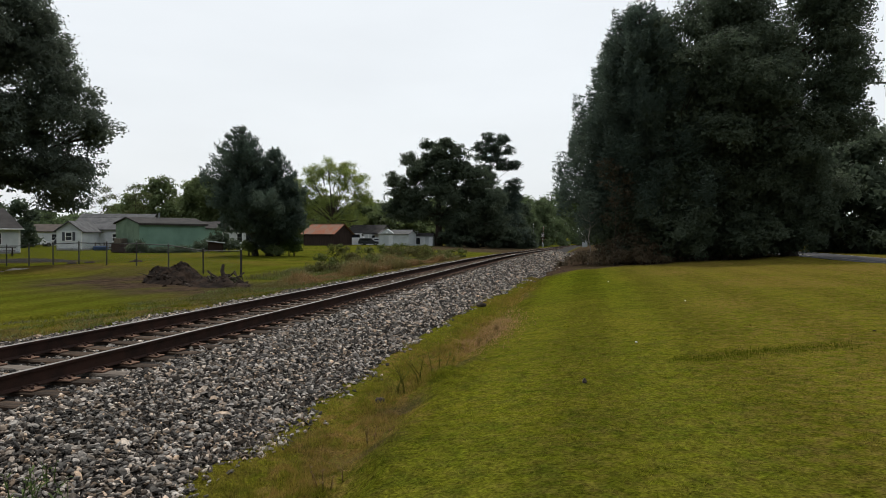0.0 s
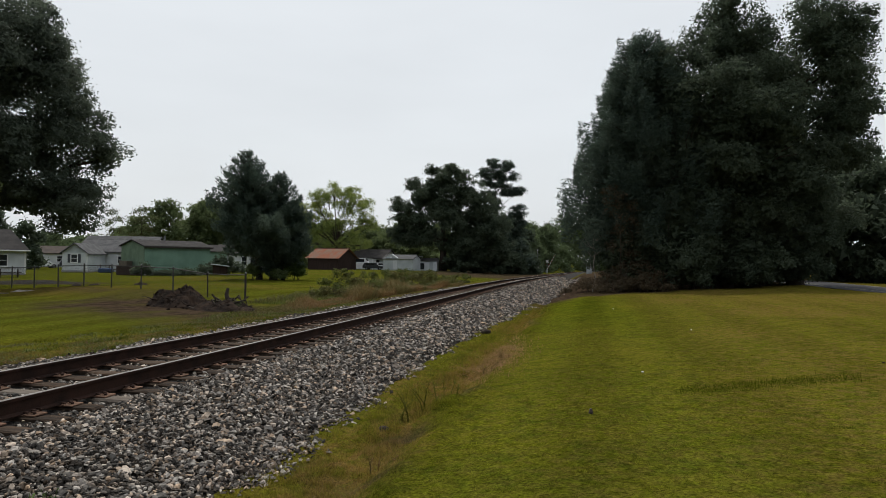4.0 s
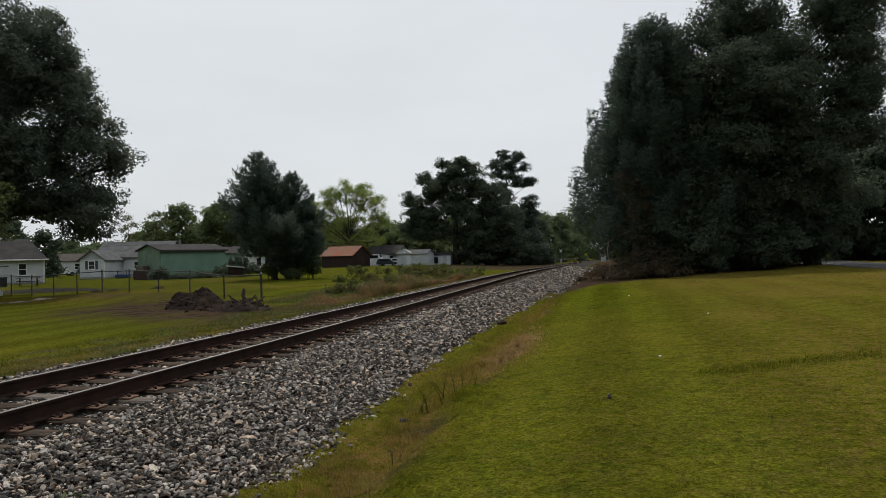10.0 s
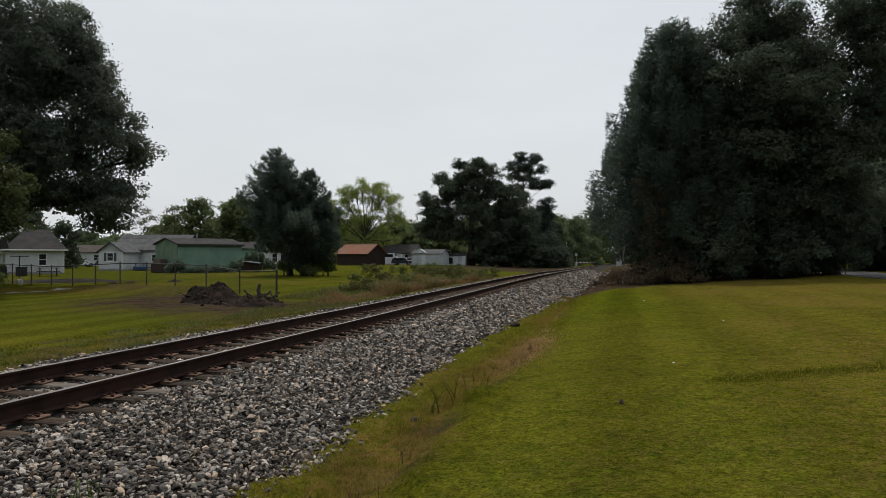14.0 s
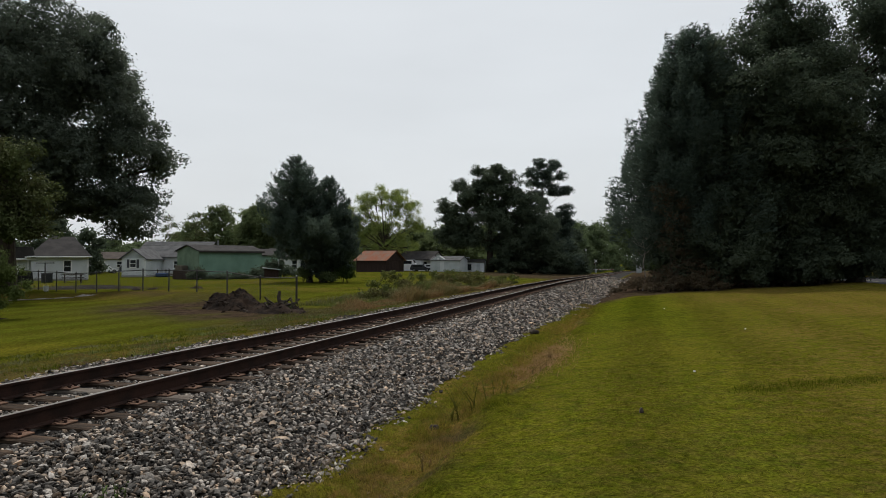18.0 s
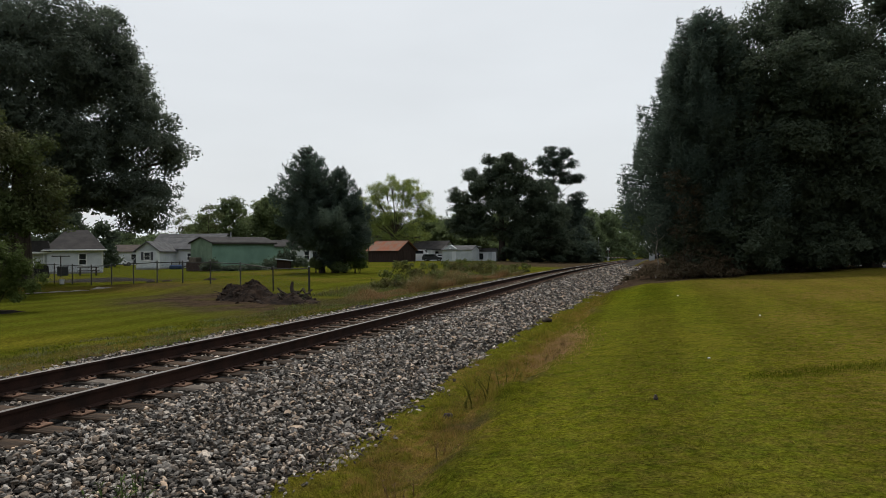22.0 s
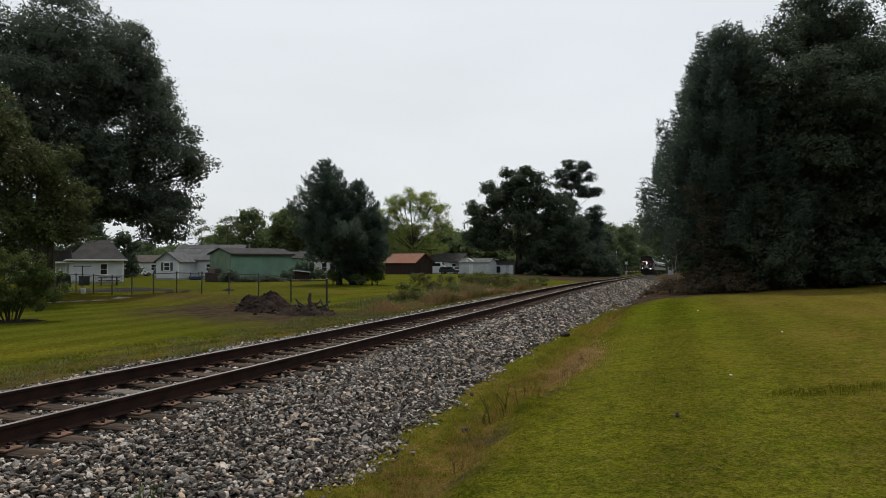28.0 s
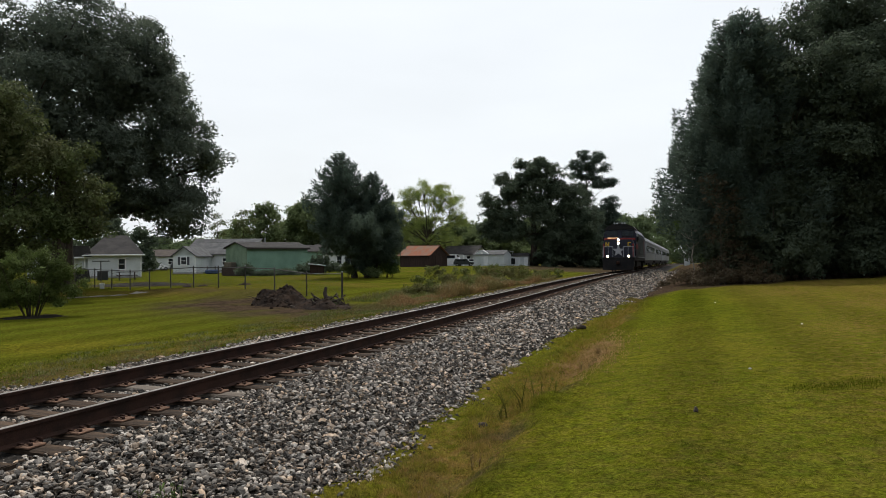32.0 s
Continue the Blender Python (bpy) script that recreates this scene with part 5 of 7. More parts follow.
for i, (x, y, a) in enumerate(((1.4, 37.6, 0), (2.5, 38.2, 150), (0.7, 39.6, 220), (0.4, 37.9, 120), (3.7, 39.2, 10), (1.7, 39.8, 310), (-0.2, 40.6, 60), (3.2, 38.4, 200))):
    if br is None:
        br = broad_tree("brush", x, y, "brown half-dead brush at the edge of the ballast", BR, L_DEAD, 1300, 0.075, 61, 0.014, stems=6, inner=0.1, group="brush")
        br["category"] = "brush"
    else:
        copy_thing(br, pose(x, y, float(ground_z(x, y)) - 0.05, 0, 0, a))
TALLBR = [(a * 1.2, b * 1.2, c * 2.6, d * 1.1, e * 1.1, f * 2.2) for a, b, c, d, e, f in BR]
low = broad_tree("brush", -1.5, 41.5, "low brown clump of dead brush on the stones", [(0, 0, 0.12, 0.6, 0.45, 0.16), (0.35, 0.1, 0.2, 0.35, 0.3, 0.16)], L_DEAD, 500, 0.07, 64, 0.012, stems=4, inner=0.1, group="brush")
low["category"] = "brush"
tb = broad_tree("brush", 1.7, 38.6, "tall twiggy brown brush before the dark cedar", TALLBR, L_DEAD, 2600, 0.08, 63, 0.02, stems=8, inner=0.0, group="brush")
tb["category"] = "brush"
copy_thing(tb, pose(2.9, 39.3, float(ground_z(2.9, 39.3)) - 0.05, 0, 0, 130))
DEADC = [(0, 0, 4.2, 1.0, 1.0, 1.1), (0.4, 0.2, 2.8, 1.2, 1.1, 1.0), (-0.5, 0.1, 5.2, 0.7, 0.7, 0.6)]
broad_tree("sapling", 1.5, 38.7, "reddish-brown sapling before the dark cedar", DEADC, L_DEAD, 3600, 0.075, 62, 0.025, inner=0.05, group="brush")
sap = thing("bare_sapling", "bare pale sapling with a few leaves beside the track", "tree", pose(0.05, 39.9, float(ground_z(0.05, 39.9))))
rb = random.Random(9)
bs = Shape().tube([(0, 0, 0), (0.16, 0, 0.8), (0.02, 0, 1.5), (0.14, 0, 2.2), (0.0, 0, 2.7), (0.1, 0, 3.3)], [0.036, 0.032, 0.028, 0.024, 0.018, 0.01], 6)
for k in range(16):
    z = rb.uniform(1.0, 3.0)
    a = rb.uniform(0, math.tau)
    l = rb.uniform(0.3, 0.8)
    bs.tube([(0.03, 0, z), (math.cos(a) * l * 0.5, math.sin(a) * l * 0.5, z + l * 0.25), (math.cos(a) * l, math.sin(a) * l, z + l * 0.75)], [0.014, 0.010, 0.005], 5)
part("trunk", bs, M_TWIG, sap, "pale bare branches")
v, f = foliage([(-0.7, 0, 3.1, 0.3, 0.3, 0.25), (0.6, 0, 1.4, 0.6, 0.4, 0.4), (1.1, 0, 1.8, 0.3, 0.3, 0.3)], 260, 0.09, np.random.RandomState(3), inner=0)
part("leaves", big_mesh("leaves", v, f, L_BUSH), None, sap)

# trees of the village and the distance
YT = [(7.5 * math.sin(a), 2.5 * math.sin(k * 2.4), 10.8 + 7.2 * math.cos(a) * (0.92 + 0.08 * math.sin(k * 3.7)), 1.8, 1.8, 1.5) for k, a in enumerate(np.linspace(-1.75, 1.75, 15))] + [(-3.2, 1, 11.5, 2.0, 2.0, 1.5), (2.8, -1, 12.2, 2.0, 2.0, 1.5), (0.3, 0, 14.2, 2.2, 2.2, 1.5), (-4.2, 0, 7.6, 2.0, 2.0, 1.4), (4.6, 0, 7.2, 2.0, 2.0, 1.4), (-1.8, 0, 9.2, 2.4, 2.4, 1.8), (1.6, 1.5, 9.4, 2.4, 2.4, 1.8), (-4.4, 0, 13.6, 2.0, 2.0, 1.6), (4.4, 0, 13.4, 2.0, 2.0, 1.6), (-1.8, -1, 15.4, 2.0, 2.0, 1.5), (2.2, 0, 15.6, 1.9, 1.9, 1.5), (-6.6, 0, 10.5, 2.2, 2.2, 1.8), (6.4, 0, 10.0, 2.2, 2.2, 1.8), (-5.6, 0, 5.4, 2.6, 2.4, 1.8), (5.6, 0, 5.0, 2.6, 2.4, 1.8), (0, 0, 5.4, 3.0, 2.6, 1.8)]
broad_tree("walnut_tree", -57.0, 149.5, "airy yellow-green tree with open branches behind the shed", YT, L_YELLOW, 30000, 0.32, 71, 0.5, clump=3.4, inner=0.0, per=7, trunk_to=0.4)
BT = [(-2.2, 0, 21.8, 1.9, 1.9, 1.5), (-6.4, 0, 18.8, 1.9, 1.9, 1.6), (3.6, 0, 20.4, 2.2, 2.2, 1.7), (-10.2, 0, 14.0, 2.2, 2.2, 2.0), (0, 0, 19.4, 3.8, 3.8, 2.8), (-4.6, 0, 16.2, 4.4, 4.4, 3.2), (4.6, 0, 16.6, 4.6, 4.6, 3.6), (-8.2, 0, 11.6, 4.2, 4.2, 3.4), (0, 0, 13.4, 6.5, 6.0, 5.0), (8.0, 0, 12.4, 5.0, 5.0, 4.4), (-5, 0, 8.2, 6.0, 5.6, 3.8), (5, 0, 7.4, 6.6, 6.0, 4.8), (11.0, 0, 8.0, 4.4, 4.4, 4.0), (8, 0, 3.6, 5.4, 5, 2.9), (4, 0, 4.0, 4.2, 4, 2.9), (-9.6, 0, 7.6, 3.2, 3.0, 2.6), (13, 0, 4.0, 3, 3, 2.8), (1.5, 0, 21.8, 1.8, 1.8, 1.4), (-6.6, 0, 6.2, 4.2, 4.0, 1.8)]
broad_tree("beech_tree", -31.5, 146.5, "huge dark spreading tree beside the track", BT, L_MASS, 62000, 0.40, 72, 0.7, clump=2.2, inner=0.4)
PT = [(-0.6, 0, 25.6, 2.0, 2.0, 1.5), (2.6, 0, 25.0, 1.9, 1.9, 1.5), (-3.0, 0, 23.4, 1.9, 1.9, 1.6), (0.6, 0, 23.0, 2.6, 2.4, 1.7), (4.0, 0, 22.6, 1.7, 1.7, 1.4), (-1.6, 0, 21.2, 2.2, 2.0, 1.5), (2.0, 0, 20.6, 2.0, 2.0, 1.4), (5.4, 0, 19.0, 2.0, 2.0, 1.3), (2.4, 0, 18.8, 2.2, 2.0, 1.2), (-1.2, 0, 18.0, 2.2, 2.0, 1.8), (-0.4, 0, 15.4, 2.6, 2.4, 2.0), (5.6, 0, 14.2, 2.3, 2.3, 1.8), (3.4, 0, 12.6, 2.4, 2.4, 1.9), (6.6, 0, 12.0, 1.7, 1.7, 1.4), (5.0, 0, 9.6, 2.8, 2.8, 2.2), (0, 0, 10.4, 4.4, 4, 3.2), (3, 0, 5.4, 4.6, 4, 3.4), (-3, 0, 6.5, 4, 4, 3.5), (5.2, 0, 3, 4, 4, 2.8), (0, 0, 2.2, 4.5, 4, 2.2)]
broad_tree("pine_tree", -22.5, 163.5, "tall pine with tufted layered crown", PT, L_CEDAR, 46000, 0.34, 73, 0.4, clump=2.2, inner=0.2)


def wood(name, spots, material, n, size, label, seed):
    """A far stand of trees: many crowns in one."""
    rs = np.random.RandomState(seed)
    lo = []
    for x, y, h, r in spots:
        g = float(ground_z(x, y))
        for k in range(9):
            t = (k + 0.3) / 9
            a, q = k * 2.4 + x, r * (0.6 if t < 0.75 else 0.2)
            s = r * rs.uniform(0.42, 0.66)
            lo.append((x + math.cos(a) * q, y + math.sin(a) * q, g + h * (0.02 + 0.88 * t), s, s, h * 0.13))
    v, f = foliage(lo, n, size, rs, 2.0, 12, 0.7, fill=0.95)
    return tagged(new(name, big_mesh(name, v, f, material)), label, "trees", kind="stuff")


rw = random.Random(12)
wood("far_wood", [(rw.uniform(-45, -12), rw.uniform(250, 300), rw.uniform(12, 16), rw.uniform(4.5, 6.5)) for k in range(12)] + [(rw.uniform(-64, 70), rw.uniform(400, 440), rw.uniform(25, 33), rw.uniform(7, 10)) for k in range(30)], L_FAR, 50000, 1.0, "far green wood closing the view along the track", 81)
wood("line_wood", [(-20.5, 184, 15, 5.0), (-17.5, 172, 9, 4.0), (-19.5, 192, 9, 4.0), (-23.0, 206, 13, 4.6), (-24, 196, 16, 5), (-22, 150, 5, 4), (-17.5, 158, 5, 3.5), (-27, 146, 4.5, 4), (-14.8, 168, 5, 3)], L_MASS, 40000, 0.5, "dark trees and bushes beside the far track", 88)
wood("crossing_wood", [(-21.5, 243, 16, 5), (-27, 222, 17, 5), (-18, 262, 18, 5), (-22, 250, 18, 5), (-17, 284, 19, 5), (-16, 306, 20, 5), (-13.5, 330, 21, 5), (-9, 358, 23, 5.5), (-2, 392, 24, 6), (-24, 280, 19, 6)], L_FAR, 32000, 0.6, "green trees behind the far crossing", 89)
wood("village_wood", [(-104 + 2.5 * k + rw.uniform(-1.5, 1.5), 130.5 + 1.5 * k + rw.uniform(-3, 8), min(6.0 + 1.9 * k, 15.8) + 0.6 * math.sin(k * 1.7) + rw.uniform(-0.5, 1.0), rw.uniform(3.6, 5.2)) for k in range(15)] + [(-106 + 5 * k, 146 + 2.6 * k, min(5.4 + 3.2 * k, 15.0), 6.0) for k in range(7)], L_MID, 70000, 0.48, "green trees behind the village houses", 82)
wood("village_wood", [(rw.uniform(-82, -36), rw.uniform(168, 200), rw.uniform(9, 13.5), rw.uniform(5, 7)) for k in range(18)], L_MID, 32000, 0.75, "green trees behind the red-roofed shed", 83)
wood("far_wood", [(rw.uniform(-330, -130), rw.uniform(230, 330), rw.uniform(10, 15), rw.uniform(7, 10)) for k in range(30)], L_FAR, 16000, 1.3, "low far trees beyond the houses", 84)
wood("yard_wood", [(-86, 84, 9.5, 4.5), (-76.5, 81.5, 7.0, 2.4), (-94, 80, 10, 5)], L_MASS, 12000, 0.4, "green trees beside the white house", 85)
wood("road_wood", [(24, 74, 13, 5), (23.5, 66, 11, 4.5), (31, 68, 13, 6), (40, 66, 12, 6), (50, 60, 13, 6), (22, 92, 13, 6), (36, 86, 14, 6), (60, 52, 12, 6), (19.5, 66, 9, 4), (26, 60, 7, 4), (21, 78, 14, 5)], L_MASS, 48000, 0.45, "green trees beyond the road", 86)
for i, (x, y, h, r) in enumerate(((-92.5, 120.0, 11.3, 1.7), (-88.3, 123.0, 12.0, 2.6))):
    lo = [(0, 0, h * 0.92, r * 0.6, r * 0.6, h * 0.07), (r * 0.6, 0, h * 0.8, r * 0.6, r * 0.6, h * 0.06), (-r * 0.6, 0.3, h * 0.74, r * 0.6, r * 0.6, h * 0.06), (0.2, 0.4, h * 0.62, r * 0.7, r * 0.7, h * 0.06), (-r * 0.4, -0.3, h * 0.5, r * 0.6, r * 0.6, h * 0.06)]
    broad_tree("thin_tree", x, y, "thin airy tree standing above the village wood", lo, L_OLIVE, 1100 + 500 * i, 0.34, 95 + i, 0.16, inner=0.0, per=7, group="thin trees")
wood("back_wood", [(rw.uniform(30, 90) * rw.choice((-1, 1)), rw.uniform(-90, -20), rw.uniform(11, 16), rw.uniform(6, 8)) for k in range(14)], L_MID, 9000, 1.1, "trees on the near side of the line", 87)


# ---- houses ----
def at_ground(x, y, rz=0.0, dz=-0.02):
    return pose(x, y, float(ground_z(x, y)) + dz, 0, 0, rz)


def siding(x0, x1, z0, z1, step=0.2):
    """Lapped boards over a wall in the plane y = 0, their lower edges proud."""
    s, z = Shape(), z0
    while z < z1 - 0.01:
        t = min(z + step, z1)
        s.add([(x0, -0.022, z), (x1, -0.022, z), (x1, -0.006, t), (x0, -0.006, t), (x0, 0.0, z), (x1, 0.0, z), (x1, 0.0, t), (x0, 0.0, t)],
              [(0, 1, 2, 3), (0, 4, 5, 1), (0, 3, 7, 4), (1, 5, 6, 2), (3, 2, 6, 7)])
        z += step
    return s


def window(parent, c, w, h, face, shutters=False):
    """A sash window set proud in a wall. face: turn of the wall about z."""
    m = Matrix.Translation(c) @ pose(0, 0, 0, 0, 0, face)
    f = Shape()
    for sx in (-1, 1):
        f.box((sx * (w / 2 + 0.04), -0.03, 0), (0.09, 0.07, h + 0.17), 0.008)
    for z in (-h / 2 - 0.04, 0, h / 2 + 0.04):
        f.box((0, -0.028, z), (w, 0.06, 0.08 if z else 0.05), 0.008)
    win = part("window", f, M_TRIM, parent, "white framed sash window", m=m)
    for z in (-h / 4, h / 4):
        part("pane", Shape().box((0, -0.02, z), (w - 0.01, 0.02, h / 2 - 0.05), 0.003), M_GLASS, win, "dark glass pane")
    part("sill", Shape().box((0, -0.06, -h / 2 - 0.11), (w + 0.24, 0.13, 0.05), 0.01), M_TRIM, win)
    if shutters:
        for sx in (-1, 1):
            lv = [(-0.01, -h / 2 - 0.05), (-0.05, -h / 2 - 0.05)]   # louvres: a saw-toothed face
            for k in range(8):
                lv += [(-0.072, -h / 2 + k * h / 8 + 0.01), (-0.045, -h / 2 + (k + 1) * h / 8)]
            s = Shape().prism(lv + [(-0.05, h / 2 + 0.05), (-0.01, h / 2 + 0.05)], sx * (w / 2 + 0.26) - 0.16, sx * (w / 2 + 0.26) + 0.16, "x")
            part("shutter", s, M_CARDARK, win, "dark louvred shutter")


def gable_roof(x0, x1, y0, y1, eave, ridge, along="x", over=0.3, thick=0.12):
    """A gabled roof over the rectangle, its ridge along x or y."""
    if along == "x":
        ym = (y0 + y1) / 2
        sl = (ridge - eave) / (ym - y0)
        a, b = y0 - over, y1 + over
        ol = [(a, eave - over * sl), (ym, ridge), (b, eave - over * sl), (b, eave - over * sl + thick), (ym, ridge + thick), (a, eave - over * sl + thick)]
        return Shape().prism(ol, x0 - over, x1 + over, "x")
    xm = (x0 + x1) / 2
    sl = (ridge - eave) / (xm - x0)
    a, b = x0 - over, x1 + over
    ol = [(a, eave - over * sl), (xm, ridge), (b, eave - over * sl), (b, eave - over * sl + thick), (xm, ridge + thick), (a, eave - over * sl + thick)]
    return Shape().prism(ol, y0 - over, y1 + over, "y")


def gable_body(x0, x1, y0, y1, eave, ridge, along="x"):
    if along == "x":
        return Shape().prism([(y0, 0), (y1, 0), (y1, eave), ((y0 + y1) / 2, ridge), (y0, eave)], x0, x1, "x")
    return Shape().prism([(x0, 0), (x1, 0), (x1, eave), ((x0 + x1) / 2, ridge), (x0, eave)], y0, y1, "y")


# white bungalow with a hipped roof and a porch wing
wh = thing("white_house", "white clapboard bungalow with a dark hipped shingle roof", "house", at_ground(-54.7, 58.3, 45.6))
part("wall", Shape().box((-2.5, 4.0, 1.25), (5.0, 8.0, 2.5), 0.01), M_WHITE, wh)
part("siding", siding(-5.0, 0.0, 0.1, 2.5), M_WHITE, wh, "white lapped boards")
part("foundation", Shape().box((-2.5, 4.0, 0.05), (5.08, 8.08, 0.3), 0.01), M_BLOCK, wh)
rf = Shape()
o = 0.35
rf.add([(-5 - o, -o, 2.45), (o, -o, 2.45), (o, 8 + o, 2.45), (-5 - o, 8 + o, 2.45), (-3.3, 3.4, 4.55), (-1.2, 3.4, 4.55), (-1.2, 4.8, 4.55), (-3.3, 4.8, 4.55), (-5 - o, -o, 2.33), (o, -o, 2.33), (o, 8 + o, 2.33), (-5 - o, 8 + o, 2.33)],
       [(0, 1, 5, 4), (1, 2, 6, 5), (2, 3, 7, 6), (3, 0, 4, 7), (4, 5, 6, 7), (8, 9, 1, 0), (9, 10, 2, 1), (10, 11, 3, 2), (11, 8, 0, 3), (11, 10, 9, 8)])
roof = part("roof", rf, M_SHINGLE, wh, "dark grey shingle hip roof")
part("gutter", Shape().box((-2.5, -o - 0.05, 2.39), (5.8, 0.1, 0.12), 0.02), M_TRIM, roof)
window(wh, (-1.85, 0, 1.45), 0.6, 1.1, 0)
part("corner_board", Shape().box((-0.05, -0.03, 1.3), (0.12, 0.05, 2.4), 0.006), M_TRIM, wh)
part("downpipe", Shape().tube([(0.02, -0.08, 2.35), (0.02, -0.06, 1.2), (0.02, -0.06, 0.1)], 0.04, 7), M_TRIM, wh)
part("porch_wall", Shape().box((-6.6, 2.6, 1.1), (3.2, 4.4, 2.2), 0.01), M_WHITE, wh)
part("porch_opening", Shape().box((-7.1, 0.39, 1.2), (1.5, 0.04, 1.7), 0.004), M_GLASS, wh, "dark screened porch opening")
part("porch_curtain", Shape().box((-6.55, 0.36, 1.2), (0.75, 0.03, 1.6), 0.004), M_GREY, wh, "pale porch screen")
for x in (-8.15, -7.55, -6.2, -5.3):
    part("porch_post", Shape().box((x, 0.3, 1.1), (0.12, 0.12, 2.2), 0.01), M_TRIM, wh)
part("porch_roof", Shape().prism([(-8.6, 2.15), (-4.6, 2.15), (-4.9, 3.35), (-7.4, 3.35)], -0.1, 5.2, "y"), M_SHINGLE, wh, "lower shingle roof over the porch")
part("porch_fascia", Shape().box((-6.6, -0.12, 2.16), (4.0, 0.05, 0.16), 0.006), M_TRIM, wh)
part("meter_box", Shape().box((-5.3, -0.1, 2.35), (0.5, 0.12, 0.12), 0.01), M_TRIM, wh)
part("vent_pipe", Shape().tube([(-3.2, 3.0, 4.1), (-3.2, 3.0, 4.8)], 0.05, 7), M_GALV, roof)
part("steps", Shape().box((-4.2, -0.5, 0.12), (1.0, 0.8, 0.28), 0.01), M_BLOCK, wh)
for k, x in enumerate((-9.6,)):
    solid("garage", Shape().box((x, 4.5, 1.1), (2.0, 4.0, 2.2), 0.02), M_WHITE, "small white outbuilding beside the bungalow", "outbuilding", at_ground(-54.7, 58.3, 45.6))

# grey-white house with a gabled wing
gh = thing("gabled_house", "pale grey clapboard house with a gabled front wing", "house", at_ground(-60.7, 74.2, 16))
part("wall", gable_body(-3.0, 0, 0, 6.0, 2.45, 3.55, "y"), M_GREY, gh)
part("siding", siding(-3.0, 0, 0.3, 2.45), M_WHITE, gh, "white lapped boards")
part("roof", gable_roof(-3.0, 0, 0, 6.0, 2.45, 3.55, "y"), M_SHINGLE2, gh, "grey shingle roof")
window(gh, (-1.55, 0, 1.75), 0.7, 0.95, 0, True)
part("main_wall", gable_body(-3.6, 5.6, 5.4, 13.0, 2.7, 4.7, "x"), M_WHITE, gh)
part("main_roof", gable_roof(-3.6, 5.6, 5.4, 13.0, 2.7, 4.7, "x"), M_SHINGLE2, gh, "grey shingle roof")
window(gh, (2.0, 5.4, 1.6), 0.9, 0.9, 0)
part("foundation", Shape().box((-1.5, 3.0, 0.1), (3.1, 6.1, 0.3), 0.01), M_BLOCK, gh)
part("deck", Shape().box((1.6, 3.6, 0.35), (2.6, 2.2, 0.14), 0.01), M_WOOD, gh, "grey wooden deck")
for x in (0.5, 1.6, 2.7):
    part("deck_post", Shape().box((x, 2.6, 0.5), (0.1, 0.1, 1.0), 0.01), M_WOOD, gh)
part("corner_board", Shape().box((-0.03, -0.03, 1.3), (0.12, 0.05, 2.3), 0.006), M_TRIM, gh)
solid("blue_tarp", Shape().box((0, 0, 0.3), (1.6, 0.9, 0.55), 0.12), M_TARP, "blue tarpaulin over a pile beside the house", "tarpaulin", at_ground(-57.9, 74.0, 20))

# mint-green outbuilding
mg = thing("green_house", "mint-green building with a grey roof and dull green end", "house", at_ground(-45.8, 64.4, 68))
part("wall", gable_body(0, 8.2, 0, 4.2, 3.1, 3.7, "x"), M_GREEN, mg)
part("siding", siding(0, 8.2, 0.3, 3.1, 0.25), M_GREEN, mg, "mint-green lapped boards")
part("end_wall", Shape().prism([(0.0, 0.0), (4.2, 0), (4.2, 3.1), (2.1, 3.7), (0, 3.1)], -0.05, -0.003, "x"), M_GREEN2, mg, "dull green boarded end")
roof = part("roof", gable_roof(0, 8.2, 0, 4.2, 3.1, 3.7, "x", 0.25, 0.1), M_SHINGLE, mg, "dark grey low roof")
part("fascia", Shape().box((4.1, -0.27, 3.02), (8.6, 0.04, 0.2), 0.006), M_DARKPOST, roof)
part("flue", Shape().tube([(3.6, 1.9, 3.6), (3.6, 1.9, 4.3)], 0.09, 8), M_GALV, roof)
part("skirting", Shape().box((4.1, -0.03, 0.2), (8.2, 0.06, 0.4), 0.01), M_BLOCK, mg)
part("lean_to", Shape().box((-0.45, 2.0, 0.5), (0.8, 3.6, 1.0), 0.03), M_BOARD, mg, "low dark boarded lean-to")
part("stacked_crate", Shape().box((-0.5, 2.6, 1.25), (0.7, 1.4, 0.5), 0.03), M_WOOD, mg)
part("annexe", gable_body(8.3, 11.0, 0.6, 3.8, 2.7, 3.4, "x"), M_GREEN, mg)
part("annexe_roof", gable_roof(8.5, 11.0, 0.6, 3.8, 2.7, 3.4, "x", 0.2, 0.08), M_SHINGLE, mg)
for i, (x, y, h, r) in enumerate(((-42.6, 66.5, 0.7, 1.3), (-41.3, 69.0, 1.5, 1.1), (-44.8, 62.6, 1.3, 0.8), (-40.2, 70.5, 3.6, 0.9), (-43.6, 64.5, 0.6, 1.1), (-39.6, 71.6, 1.6, 1.4))):
    b = broad_tree("shrub", x, y, "green shrub before the mint-green wall", [(0, 0, h * 0.4, r, r, h * 0.38), (r * 0.3, 0.2, h * 0.75, r * 0.5, r * 0.5, h * 0.25), (-r * 0.7, 0.1, h * 0.35, r * 0.7, r * 0.5, h * 0.3), (r * 0.9, 0, h * 0.3, r * 0.6, r * 0.5, h * 0.28)], L_MASS, 1800, 0.17, 90 + i, 0.03, stems=3, group="shrubs")
    b["category"] = "shrub"

# kennel on the lawn
kn = thing("dog_kennel", "dark wooden kennel with a pale sloping roof", "kennel", at_ground(-38.4, 66.7, 30))
part("body", Shape().prism([(-0.75, 0.25), (0.75, 0.25), (0.75, 1.02), (-0.75, 1.2)], -0.5, 0.5, "y"), M_BOARD, kn)
